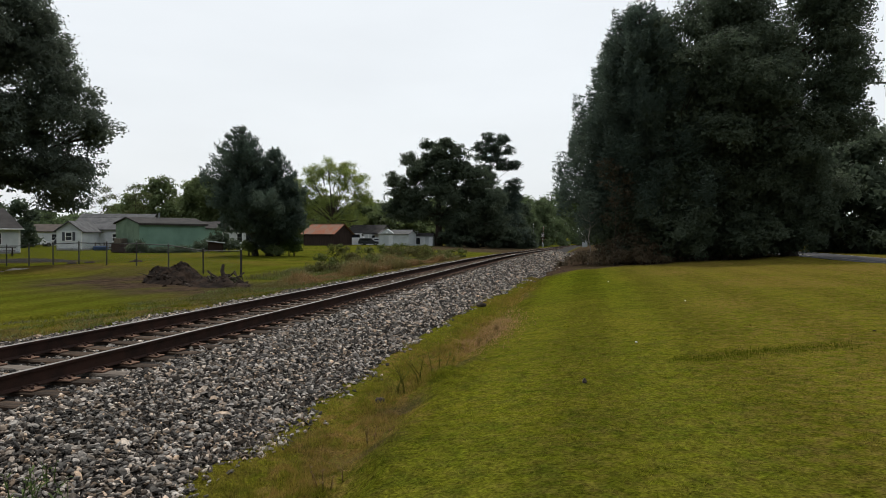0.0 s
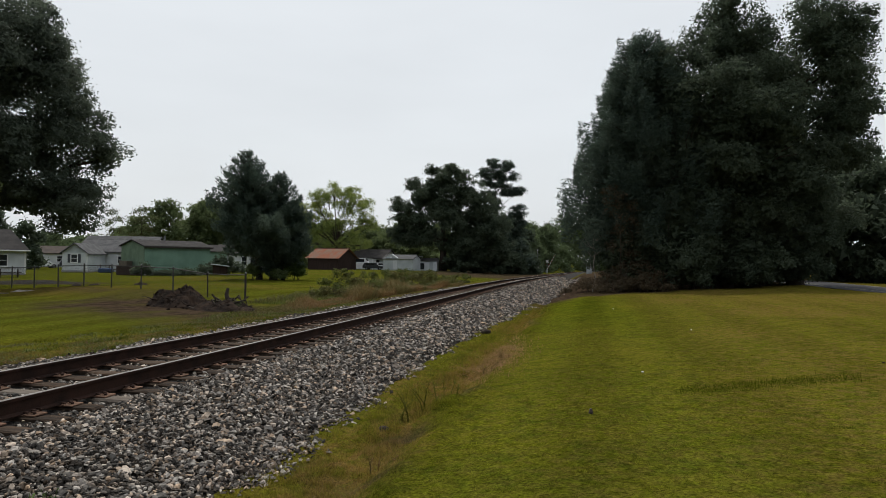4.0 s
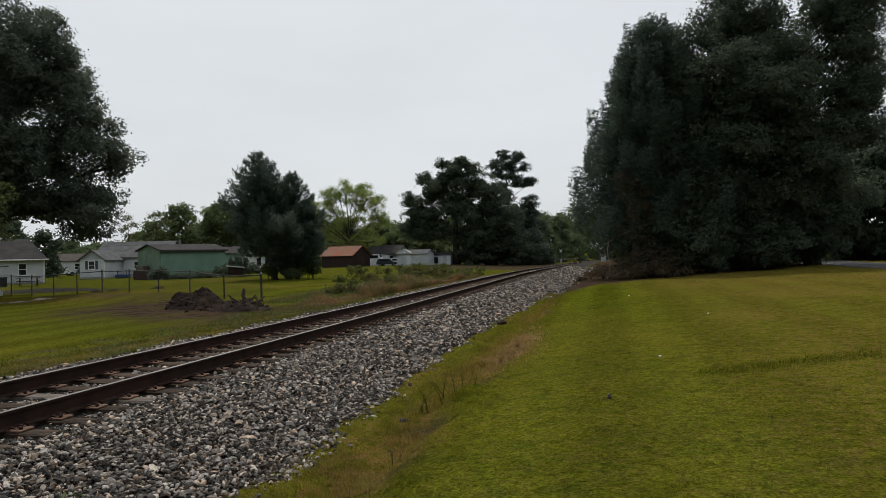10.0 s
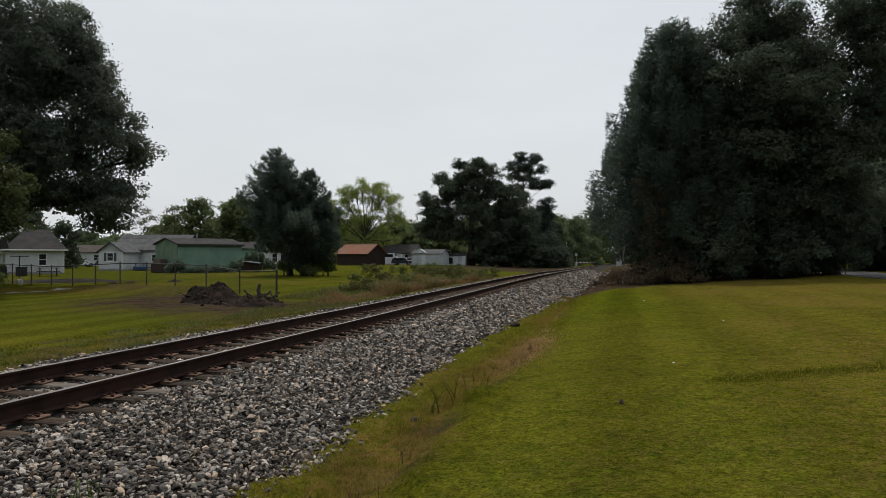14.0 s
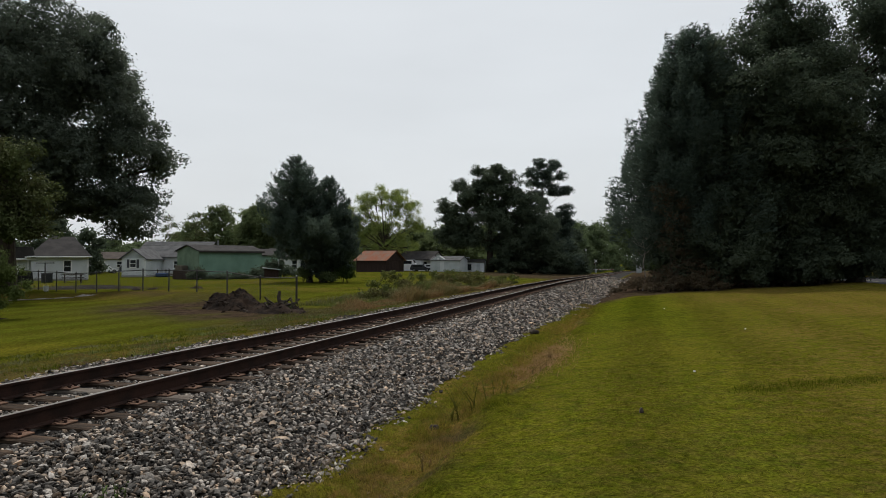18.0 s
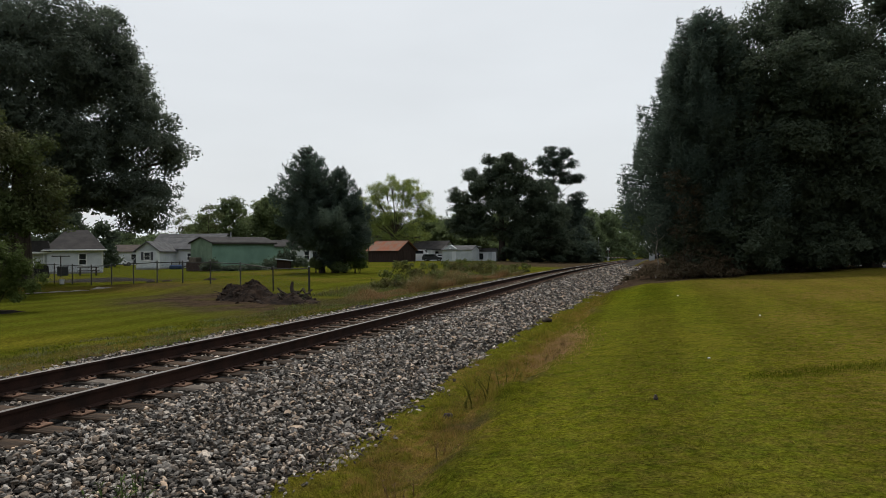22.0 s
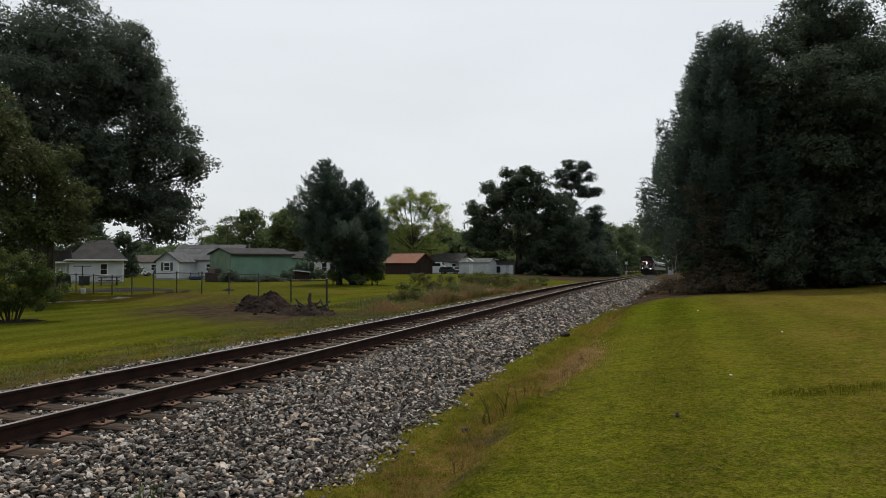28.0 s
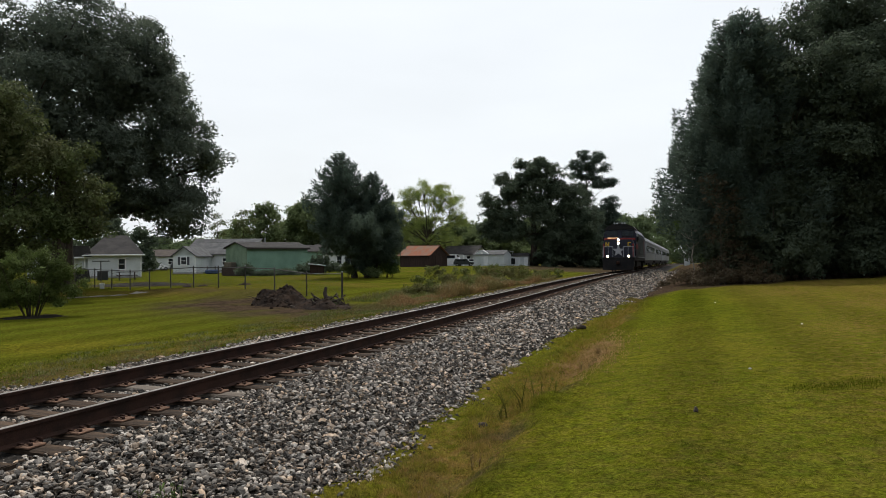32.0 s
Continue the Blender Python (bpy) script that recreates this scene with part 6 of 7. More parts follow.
part("roof", Shape().prism([(-0.95, 1.23), (0.95, 1.02), (0.95, 1.10), (-0.95, 1.31)], -0.68, 0.68, "y"), M_GREY, kn, "pale sheet roof")
for sx in (-1, 1):
    part("leg", Shape().box((sx * 0.68, -0.42, 0.14), (0.1, 0.1, 0.28), 0.01), M_WOOD, kn)
    part("leg", Shape().box((sx * 0.68, 0.42, 0.14), (0.1, 0.1, 0.28), 0.01), M_WOOD, kn)

# house half hidden by the dark tree
hh = thing("white_house", "white house half hidden behind a dark tree", "house", at_ground(-58.6, 110.5, 28))
part("wall", gable_body(-4.5, 5.0, 0, 7, 2.7, 4.3, "x"), M_WHITE, hh)
part("siding", siding(-4.5, 5.0, 0.2, 2.7, 0.22), M_WHITE, hh)
part("roof", gable_roof(-4.5, 5.0, 0, 7, 2.7, 4.3, "x"), M_SHINGLE, hh)
for x in (-2.6, -0.4, 2.6):
    window(hh, (x, 0, 1.5), 0.8, 1.5, 0)
part("door", Shape().box((1.1, -0.03, 1.15), (0.9, 0.06, 2.0), 0.01), M_GLASS, hh, "dark front door")

# dark barn with a rusty sheet roof
bn = thing("barn", "dark board barn with a rusty red sheet-metal roof", "barn", at_ground(-48.8, 129.0, -13))
part("wall", gable_body(-7.2, 0, 0, 6.6, 2.5, 4.3, "x"), M_BOARD, bn)
boards = Shape()
for k in range(36):
    boards.box((-7.1 + k * 0.2, -0.02, 1.25), (0.17, 0.03, 2.45 + 0.04 * math.sin(k * 7)), 0.004)
for k in range(32):
    boards.box((0.02, 0.15 + k * 0.2, 1.25 + 0.0), (0.03, 0.17, 2.45), 0.004)
tagged(part("board_cladding", boards, M_BOARD, bn, "dark upright boards"), kind="stuff")
roof = part("roof", gable_roof(-7.2, 0, 0, 6.6, 2.5, 4.3, "x", 0.45, 0.05), M_RUSTROOF, bn, "rusty red sheet-metal roof")
ribs = Shape()
for k in range(14):
    x = -7.5 + k * 0.6
    for y0, y1 in ((-0.45, 3.3), (7.05, 3.3)):
        ribs.tube([(x, y0, 2.5 - 0.245 + 0.075), (x, y1, 4.3 + 0.075)], 0.014, 5)
tagged(part("seams", ribs, M_RUSTROOF, roof), kind="stuff")
part("ridge_cap", Shape().box((-3.6, 3.3, 4.37), (8.1, 0.3, 0.05), 0.02), M_RUSTROOF, roof)
part("door", Shape().box((0.05, 3.3, 1.1), (0.05, 2.4, 2.2), 0.01), M_BOARD, bn)

# grey-roofed house, motorhome and cars behind the barn
ho = thing("white_house", "small white house with a grey shingle roof", "house", at_ground(-44.5, 146.0, -10))
part("wall", gable_body(-8.5, 0, 0, 6.0, 2.7, 4.4, "x"), M_WHITE, ho)
part("roof", gable_roof(-8.5, 0, 0, 6.0, 2.7, 4.4, "x"), M_SHINGLE, ho, "grey shingle roof")
window(ho, (0, 3.0, 1.6), 0.9, 1.1, 90)
window(ho, (-1.6, 0, 1.6), 0.9, 1.1, 0)
part("porch_roof", Shape().box((-0.6, -0.9, 2.45), (3.0, 1.8, 0.1), 0.02), M_SHINGLE, ho)
for x in (-2.0, 0.8):
    part("porch_post", Shape().box((x, -1.7, 1.2), (0.12, 0.12, 2.4), 0.01), M_TRIM, ho)


def vehicle(name, label, category, m, L, W, H, hood, paint, wheel=0.33):
    """A car or van: body with bonnet, glass house, bumpers, lamps and four wheels; its nose towards +x."""
    c = thing(name, label, category, m)
    sill, belt = 0.35, 0.35 + (H - 0.35) * 0.5
    part("body", Shape().prism([(-L / 2, sill), (L / 2, sill), (L / 2, belt * 0.86), (L / 2 - hood, belt), (-L / 2, belt)], -W / 2, W / 2, "y"), paint, c)
    cab = part("cabin", Shape().prism([(-L / 2 + 0.05, belt), (L / 2 - hood, belt), (L / 2 - hood - 0.7, H), (-L / 2 + 0.35, H)], -W / 2 + 0.08, W / 2 - 0.08, "y"), paint, c)
    for sy in (-1, 1):
        part("side_window", Shape().box((-hood / 2 - 0.1, sy * (W / 2 - 0.07), (belt + H) / 2), (L - hood - 1.5, 0.04, (H - belt) * 0.6), 0.01), M_GLASS, cab)
        part("headlight", Shape().box((L / 2 + 0.005, sy * (W / 2 - 0.28), belt * 0.72), (0.05, 0.3, 0.14), 0.02), M_TRIM, c)
        for x in (-L / 2 + 0.8, L / 2 - 0.8):
            w = part("wheel", Shape().tube([(x, sy * (W / 2 - 0.2), wheel), (x, sy * (W / 2 + 0.02), wheel)], wheel, 16), M_RUBBER, c)
            part("rim", Shape().tube([(x, sy * (W / 2 - 0.1), wheel), (x, sy * (W / 2 + 0.03), wheel)], wheel * 0.58, 12), M_GALV, w)
    part("windscreen", Shape().add([(L / 2 - hood - 0.06, -W / 2 + 0.2, belt + 0.05), (L / 2 - hood - 0.06, W / 2 - 0.2, belt + 0.05), (L / 2 - hood - 0.62, W / 2 - 0.2, H - 0.06), (L / 2 - hood - 0.62, -W / 2 + 0.2, H - 0.06)], [(0, 1, 2, 3)]).box((L / 2 - hood - 0.34, 0, (belt + H) / 2), (0.1, W - 0.5, 0.1), 0.02), M_GLASS, cab)
    part("bumper", Shape().box((L / 2 + 0.03, 0, 0.45), (0.14, W * 0.96, 0.2), 0.04), M_BLACKP, c)
    return c


vehicle("motorhome", "white motorhome parked beside the barn", "motorhome", at_ground(-48.3, 140.5, 8), 5.2, 2.3, 2.5, 0.6, M_CARWHITE, 0.38)
vehicle("car", "dark car parked between the houses", "car", at_ground(-44.6, 138.5, 15), 4.4, 1.8, 1.5, 1.1, M_CARDARK)
vehicle("car", "white car parked beside the grey cottage", "car", at_ground(-42.4, 140.5, 10), 4.4, 1.8, 1.5, 1.1, M_CARWHITE)
vehicle("car", "pale car parked by the far low building", "car", at_ground(-85.5, 94.5, 60), 4.4, 1.8, 1.5, 1.1, M_CARWHITE)
vehicle("car", "dark car parked by the far low building", "car", at_ground(-82.0, 97.5, 45), 4.6, 1.8, 1.5, 1.1, M_CARDARK)

gc = thing("garden_cottage", "grey weathered garden cottage with a low gable", "cottage", at_ground(-36.0, 132.1, -2))
part("wall", gable_body(-4.6, 1.6, 0, 5.4, 2.3, 3.1, "x"), M_GREY, gc)
part("siding", siding(-4.6, 1.6, 0.1, 2.3, 0.22), M_GREY, gc)
part("roof", gable_roof(-4.6, 1.6, 0, 5.4, 2.3, 3.1, "x", 0.2, 0.08), M_SHINGLE2, gc)
part("front_gable", Shape().prism([(-4.6, 2.25), (-1.2, 2.25), (-2.9, 3.25)], -0.05, 1.2, "y"), M_GREY, gc, "low front gable")
part("door", Shape().box((-2.1, -0.03, 1.15), (0.85, 0.05, 1.9), 0.01), M_WHITE, gc, "white door")
part("vent", Shape().box((-2.9, -0.07, 2.6), (0.4, 0.05, 0.3), 0.01), M_TRIM, gc)
cp = thing("carport", "open carport with a white metal roof", "carport", at_ground(-36.0, 139.5, 0))
part("roof", Shape().box((-1.4, 2, 3.0), (4.4, 4.4, 0.12), 0.02), M_WHITE, cp, "white sheet roof")
for x in (-3.4, 0.6):
    for y in (0, 4):
        part("post", Shape().tube([(x, y, 0), (x, y, 2.95)], 0.05, 7), M_TRIM, cp)
ws = thing("white_shed", "white shed beside the big dark tree", "shed", at_ground(-32.0, 143.0, 5))
part("wall", gable_body(-4.6, 0, 0, 3, 2.1, 2.7, "x"), M_WHITE, ws)
# no hole in the wall: a dark panel paints the shaded inside
part("opening", Shape().box((-3.4, -0.02, 1.0), (1.4, 0.05, 1.3), 0.01), M_GLASS, ws, "dark panel standing for the shade inside an opening")
part("roof", gable_roof(-4.6, 0, 0, 3, 2.1, 2.7, "x", 0.15, 0.06), M_SHINGLE, ws)
part("door", Shape().box((-1.2, -0.02, 0.95), (0.8, 0.05, 1.8), 0.01), M_GREY, ws)
fb = thing("low_building", "pale low building beyond the crossing", "building", at_ground(-23.4, 199.0, 0, 0.1))
part("wall", gable_body(-2.6, 2.6, 0, 4, 2.4, 3.0, "x"), M_GREY, fb)
part("roof", gable_roof(-2.6, 2.6, 0, 4, 2.4, 3.0, "x"), M_SHINGLE2, fb)
lb = thing("low_house", "long low white house with a brown roof", "house", at_ground(-90.5, 107.0, 41))
part("wall", gable_body(-7, 5, 0, 7, 2.5, 3.7, "x"), M_WHITE, lb)
part("roof", gable_roof(-7, 5, 0, 7, 2.5, 3.7, "x"), mat("brown_shingle", (0.088, 0.072, 0.062), (0.06, 0.05, 0.045), 0.9, 1.2, 12, 0.3), lb, "brown shingle roof")
for x in (-5, -2, 1.5):
    window(lb, (x, 0, 1.5), 0.9, 1.0, 0)

# ---- fence, yard things ----
fence = thing("chain_link_fence", "galvanised chain-link fence with a top rail round the yard", "fence")
F0, F1 = Vector((-15.4, 29.0)), Vector((-46.8, 40.4))
NP = 13
prev = None
for k in range(NP + 1):
    p = F0.lerp(F1, k / NP)
    z = float(ground_z(p.x, p.y))
    big = k in (0, NP)
    h = (1.28 if big else 1.16) + 0.02 * k
    post = part("post", Shape().tube([(p.x, p.y, z - 0.05), (p.x + 0.015 * math.sin(k * 5), p.y, z + h)], 0.05 if big else 0.034, 8), M_DARKPOST if k in (0, 1, NP) else M_POSTGREY, fence, "dark end post" if big else "")
    part("cap", Shape().tube([(p.x, p.y, z + h - 0.01), (p.x, p.y, z + h + 0.03)], [0.058 if big else 0.042, 0.02], 8), M_GALV, post)
    top = Vector((p.x, p.y, z + h - 0.08))
    if prev is not None:
        part("top_rail", Shape().tube([prev, (prev + top) / 2 - Vector((0, 0, 0.015)), top], 0.024, 7), M_POSTGREY, fence)
        w = Shape()
        a, b = prev.copy(), top.copy()
        n = 26
        for j in range(-10, n):
            for up in (0, 1):
                s0, s1 = j / n, (j + 10) / n
                t0, t1 = max(0, s0), min(1, s1)
                if t1 <= t0:
                    continue
                z0, z1 = (t0 - s0) / (s1 - s0), (t1 - s0) / (s1 - s0)
                if up:
                    z0, z1 = 1 - z0, 1 - z1
                q0, q1 = a.lerp(b, t0), a.lerp(b, t1)
                q0.z += -1.1 + z0 * 1.1
                q1.z += -1.1 + z1 * 1.1
                w.tube([q0, q1], 0.0016, 3, False)
        tagged(part("wire_mesh", w, M_WIRE, fence, "diamond wire mesh"), kind="stuff")
    prev = top

tp = thing("clothes_line_post", "steel T-shaped clothes line post in the yard", "clothes line", at_ground(-48.1, 46.6, 46))
part("post", Shape().tube([(0, 0, 0), (0, 0, 1.78)], 0.045, 8), M_DARKPOST, tp)
part("crossbar", Shape().tube([(-0.68, 0, 1.78), (0.68, 0, 1.78)], 0.035, 8), M_DARKPOST, tp)
for x in (-0.6, 0, 0.6):
    part("hook", Shape().tube([(x, 0, 1.78), (x, 0, 1.86), (x + 0.04, 0, 1.88)], 0.012, 5), M_DARKPOST, tp)
pt = thing("picnic_table", "dark weathered wooden picnic table", "table", at_ground(-49.4, 50.9, 46))
for k in range(5):
    part("top_board", Shape().box((0, -0.32 + 0.16 * k, 0.75), (1.8, 0.145, 0.04), 0.006), M_BOARD, pt)
for sy in (-1, 1):
    part("bench", Shape().box((0, sy * 0.75, 0.45), (1.8, 0.26, 0.04), 0.006), M_BOARD, pt)
for sx in (-0.65, 0.65):
    for sy in (-1, 1):
        part("leg", Shape().tube([(sx, sy * 0.72, 0), (sx, sy * 0.25, 0.73)], 0.045, 6), M_BOARD, pt)
    part("brace", Shape().box((sx, 0, 0.42), (0.05, 1.6, 0.1), 0.006), M_BOARD, pt)
gr = thing("grill", "dark covered barbecue grill beside the porch", "grill", at_ground(-48.8, 45.3, 46))
part("cover", Shape().prism([(-0.6, 0.15), (0.6, 0.15), (0.52, 1.0), (0.2, 1.2), (-0.3, 1.2), (-0.55, 0.95)], -0.35, 0.35, "y"), M_BLACKP, gr)
for sx in (-0.45, 0.45):
    part("wheel", Shape().tube([(sx, -0.38, 0.12), (sx, -0.3, 0.12)], 0.12, 10), M_RUBBER, gr)
bx = thing("storage_bin", "dark storage bin in the yard", "bin", at_ground(-51.6, 50.2, 46))
part("body", Shape().box((0, 0, 0.4), (0.9, 0.6, 0.8), 0.04), M_CARDARK, bx)
part("lid", Shape().box((0, 0, 0.83), (0.98, 0.68, 0.07), 0.025), M_BLACKP, bx)
bk = thing("bucket", "white plastic bucket on the lawn", "bucket", at_ground(-37.6, 36.5))
part("body", Shape().tube([(0, 0, 0), (0, 0, 0.36)], [0.13, 0.16], 14), M_TRIM, bk)
part("rim", Shape().tube([(0, 0, 0.345), (0, 0, 0.37)], 0.17, 14), M_TRIM, bk)
part("handle", Shape().tube([(-0.16, 0, 0.35), (-0.1, 0.08, 0.44), (0.1, 0.08, 0.44), (0.16, 0, 0.35)], 0.008, 5), M_GALV, bk)


def swell(x, y, off):
    """Height of a lumpy mound at x, y from -1 to 1, about 1 at its middle."""
    r = math.hypot(x, y)
    q = Vector((x * 2.4, y * 2.4, 0)) + off
    return max(0.0, 1 - r ** 2.2) * (0.72 + 0.5 * noise.noise(q)) + 0.2 * noise.noise(q * 2.6) * max(0, 1 - r) ** 0.5 + (0.15 * noise.noise(q * 5.5) + 0.07 * noise.noise(q * 12)) * max(0.0, 1 - r * r)


def heap(name, label, category, m, lx, ly, h, material, seed, n=26, loose=0):
    """A lumpy mound, with loose crumbs of its own soil on it."""
    rs = np.random.RandomState(seed)
    off = Vector(rs.uniform(0, 50, 3))
    vs, fs = [], []
    for j in range(n + 1):
        for i in range(n + 1):
            x, y = (i / n * 2 - 1), (j / n * 2 - 1)
            vs.append((x * lx, y * ly, max(-0.05, swell(x, y, off) * h - 0.05)))
    for j in range(n):
        for i in range(n):
            a = j * (n + 1) + i
            fs.append((a, a + 1, a + n + 2, a + n + 1))
    ob = solid(name, Shape().add(vs, fs), material, label, category, m, smooth=True)
    if loose:
        r, a = rs.uniform(0, 1, loose) ** 0.6 * 1.1, rs.uniform(0, math.tau, loose)
        x, y = np.cos(a) * r, np.sin(a) * r
        z = np.array([max(0.0, swell(p, q, off) * h - 0.05) for p, q in zip(x, y)])
        v, f = stones(x * lx, y * ly, z, 0.011 * rs.lognormal(0.3, 0.5, loose), rs)
        tagged(part("loose_soil", big_mesh("loose_soil", v, f, material), None, ob), kind="stuff")
    return ob, off


hp, hp_off = heap("earth_mound", "heap of dug brown earth and clods on the grass", "earth heap", at_ground(-16.75, 26.0, -30), 1.95, 1.2, 0.9, M_EARTH, 3, 60, 900)
heap("earth_mound", "low spread of dark earth and roots beside the heap", "earth heap", at_ground(-13.9, 24.4, -30), 2.1, 1.0, 0.5, M_EARTH, 8, 50, 700)
rc = random.Random(31)
for k in range(26):
    a, r = rc.uniform(0, math.tau), rc.uniform(0.7, 2.2)
    x, y = -15.6 + math.cos(a) * r * 1.2, 25.4 + math.sin(a) * r * 0.8
    v, f = stones(np.zeros(1), np.zeros(1), np.zeros(1), np.array([rc.uniform(0.03, 0.09)]), RS)
    o = new("clod", big_mesh("clod", v, f, M_EARTH))
    o.parent = hp
    o.matrix_basis = hp.matrix_basis.inverted() @ pose(x, y, float(ground_z(x, y)) + 0.03, rc.uniform(0, 360), 0, rc.uniform(0, 360))
for k in range(80):
    a, r = rc.uniform(0, math.tau), rc.uniform(0.05, 0.98)
    x, y, q = math.cos(a) * r, math.sin(a) * r, rc.uniform(0.025, 0.065)
    v, f = stones(np.zeros(1), np.zeros(1), np.zeros(1), np.array([q]), RS)
    o = new("clod", big_mesh("clod", v, f, M_EARTH))
    o.parent = hp
    o.matrix_basis = pose(x * 1.95, y * 1.2, max(0.0, swell(x, y, hp_off) * 0.9 - 0.05), rc.uniform(-40, 40), rc.uniform(-40, 40), rc.uniform(0, 360))
for k in range(14):
    a, r, l = rc.uniform(0, math.tau), rc.uniform(0.3, 1.0), rc.uniform(0.25, 0.6)
    x, y, z = math.cos(a) * r * 1.9, math.sin(a) * r * 1.15, max(0.0, swell(math.cos(a) * r * 0.97, math.sin(a) * r * 0.96, hp_off) * 0.9 - 0.06)
    b = rc.uniform(0, math.tau)
    part("twig", Shape().tube([(x, y, z), (x + math.cos(b) * l * 0.5, y + math.sin(b) * l * 0.5, z + 0.08), (x + math.cos(b) * l, y + math.sin(b) * l, z + rc.uniform(0.0, 0.2))], [0.016, 0.012, 0.006], 5), M_ROOT, hp)
stp = thing("tree_stump", "grey uprooted tree stump with ragged roots", "stump", at_ground(-13.5, 24.2, 10))
part("trunk", Shape().tube([(0, 0, 0), (-0.03, 0, 0.3), (-0.12, 0, 0.6), (-0.08, 0.02, 0.85)], [0.17, 0.10, 0.075, 0.05], 9), M_ROOT, stp)
for k in range(34):
    a = rc.uniform(0, math.tau)
    l = rc.uniform(0.3, 0.9)
    z = rc.uniform(0.05, 0.32)
    ox, oy = rc.uniform(-0.5, 0.5), rc.uniform(-0.35, 0.35)
    part("root", Shape().tube([(ox, oy, z), (ox + math.cos(a) * l * 0.45, math.sin(a) * l * 0.4, z + rc.uniform(-0.05, 0.28)), (math.cos(a) * l * 0.8, math.sin(a) * l * 0.7, z * 0.6 + rc.uniform(-0.1, 0.15)), (math.cos(a) * l, math.sin(a) * l * 0.9, rc.uniform(0.0, 0.25))], [0.035, 0.03, 0.02, 0.008], 6), M_ROOT, stp)
for k in range(9):
    a = rc.uniform(0, math.tau)
    x, y = -14.2 + rc.uniform(-1.6, 2.0), 24.4 + rc.uniform(-0.8, 0.9)
    l = rc.uniform(0.4, 0.9)
    solid("branch", Shape().tube([(0, 0, 0.04), (l * 0.5, 0.08, 0.10), (l, 0, 0.06)], [0.04, 0.03, 0.012], 6), M_ROOT, "broken grey branch by the earth heap", "branch", at_ground(x, y, math.degrees(a)), "broken branches")
heap("mulch_pile", "low pale pile of chips on the grass", "chip pile", at_ground(-29.0, 31.0, 45), 0.8, 0.4, 0.16, M_TWIG, 5)
for k in range(3):
    x, y = -29.75 + 0.36 * k, 27.3 + 1.0 * k
    solid("log", Shape().tube([(-0.5, 0, 0.03), (0, 0.03, 0.04), (0.5, 0, 0.03)], [0.035, 0.045, 0.03], 8), M_TWIG, "pale log edging a bed in the grass", "log", at_ground(x, y, 70), "log edging")
for k, (x, y, l) in enumerate(((-33.8, 40.4, 1.2), (-31.6, 39.4, 0.9), (-26.2, 36.6, 1.1), (-37.5, 43.0, 1.6))):
    heap("mulch_bed", "low dark mound along the fence", "mulch", at_ground(x, y, 145), l, 0.35, 0.28, M_EARTH, 40 + k, 14)
heap("mulch_bed", "low dark mound round the foot of a bush", "mulch", at_ground(-21.7, 18.0, 47), 1.45, 0.7, 0.2, M_DARK_GROUND, 46, 16)
# added mound whose dark colour imitates a band of shade on the grass
heap("garden_bed", "long dark mound standing in for a band of shade along the fence", "garden bed", at_ground(-39.4, 42.3, 35), 4.8, 3.0, 0.3, M_DARK_GROUND, 77, 22)

# things at the near edge of the ballast
solid("log", Shape().tube([(-0.16, 0, 0.05), (0, 0.03, 0.08), (0.2, 0, 0.04)], [0.04, 0.08, 0.05], 8), M_ROOT, "dark lump of rotten wood at the ballast's edge", "wood", pose(-3.0, 20.0, -0.6, 0, 0, 60))
heap("earth_clod", "black clod of earth in the dry grass", "earth clod", pose(-2.5, 8.3, -0.55, 0, 0, 20), 0.08, 0.06, 0.08, M_ROOT, 17, 14)
for i, (x, y, h, n, lab, mt) in enumerate(((-2.35, 8.75, 0.5, 4, "tall pale reed-like weeds in the ditch grass", L_REED), (-2.12, 9.0, 0.6, 4, "tall pale reed-like weeds in the ditch grass", L_REED), (-1.95, 9.6, 0.42, 3, "tall pale reed-like weeds in the ditch grass", L_REED),
                                           (-3.75, 4.05, 0.42, 7, "green weed growing in the ballast", L_BUSH), (-3.45, 3.95, 0.46, 8, "green weed growing in the ballast", L_BUSH), (-3.95, 4.4, 0.22, 6, "green weed growing in the ballast", L_BUSH),
                                           (-2.0, 6.6, 0.2, 5, "dry weed in the ditch grass", L_RUST), (-2.05, 5.4, 0.22, 6, "dry weed in the ditch grass", L_RUST), (-1.75, 12.6, 0.22, 9, "rusty dry weed in the ditch grass", L_RUST), (-1.65, 13.4, 0.2, 9, "rusty dry weed in the ditch grass", L_RUST), (-1.7, 11.8, 0.18, 8, "rusty dry weed in the ditch grass", L_RUST), (-14.2, 24.5, 0.5, 12, "leafy green weed by the earth heap", L_BUSH), (-13.0, 24.0, 0.4, 9, "leafy green weed by the earth heap", L_BUSH))):
    weed(x, y, h, n, 200 + i, lab, mt, 1.7 if i < 3 else 1.0)
for i, (x, y) in enumerate(((0.73, 10.55), (0.72, 24.0), (2.25, 16.9), (4.2, 11.4))):
    solid("paper_scrap" if i < 3 else "fallen_leaf", Shape().box((0, 0, 0.035), (0.04, 0.03, 0.016), 0.006), M_TRIM if i < 3 else M_EARTH, "white scrap of paper on the lawn" if i < 3 else "brown dead leaf on the lawn", "litter", at_ground(x, y, i * 40), "litter")

pc = thing("pine_cone", "brown pine cone lying on the mown grass", "pine cone", at_ground(0.0, 7.9, 30))
part("core", Shape().tube([(0, 0, 0.012), (0, 0, 0.04), (0, 0, 0.075)], [0.016, 0.022, 0.006], 8), M_ROOT, pc)
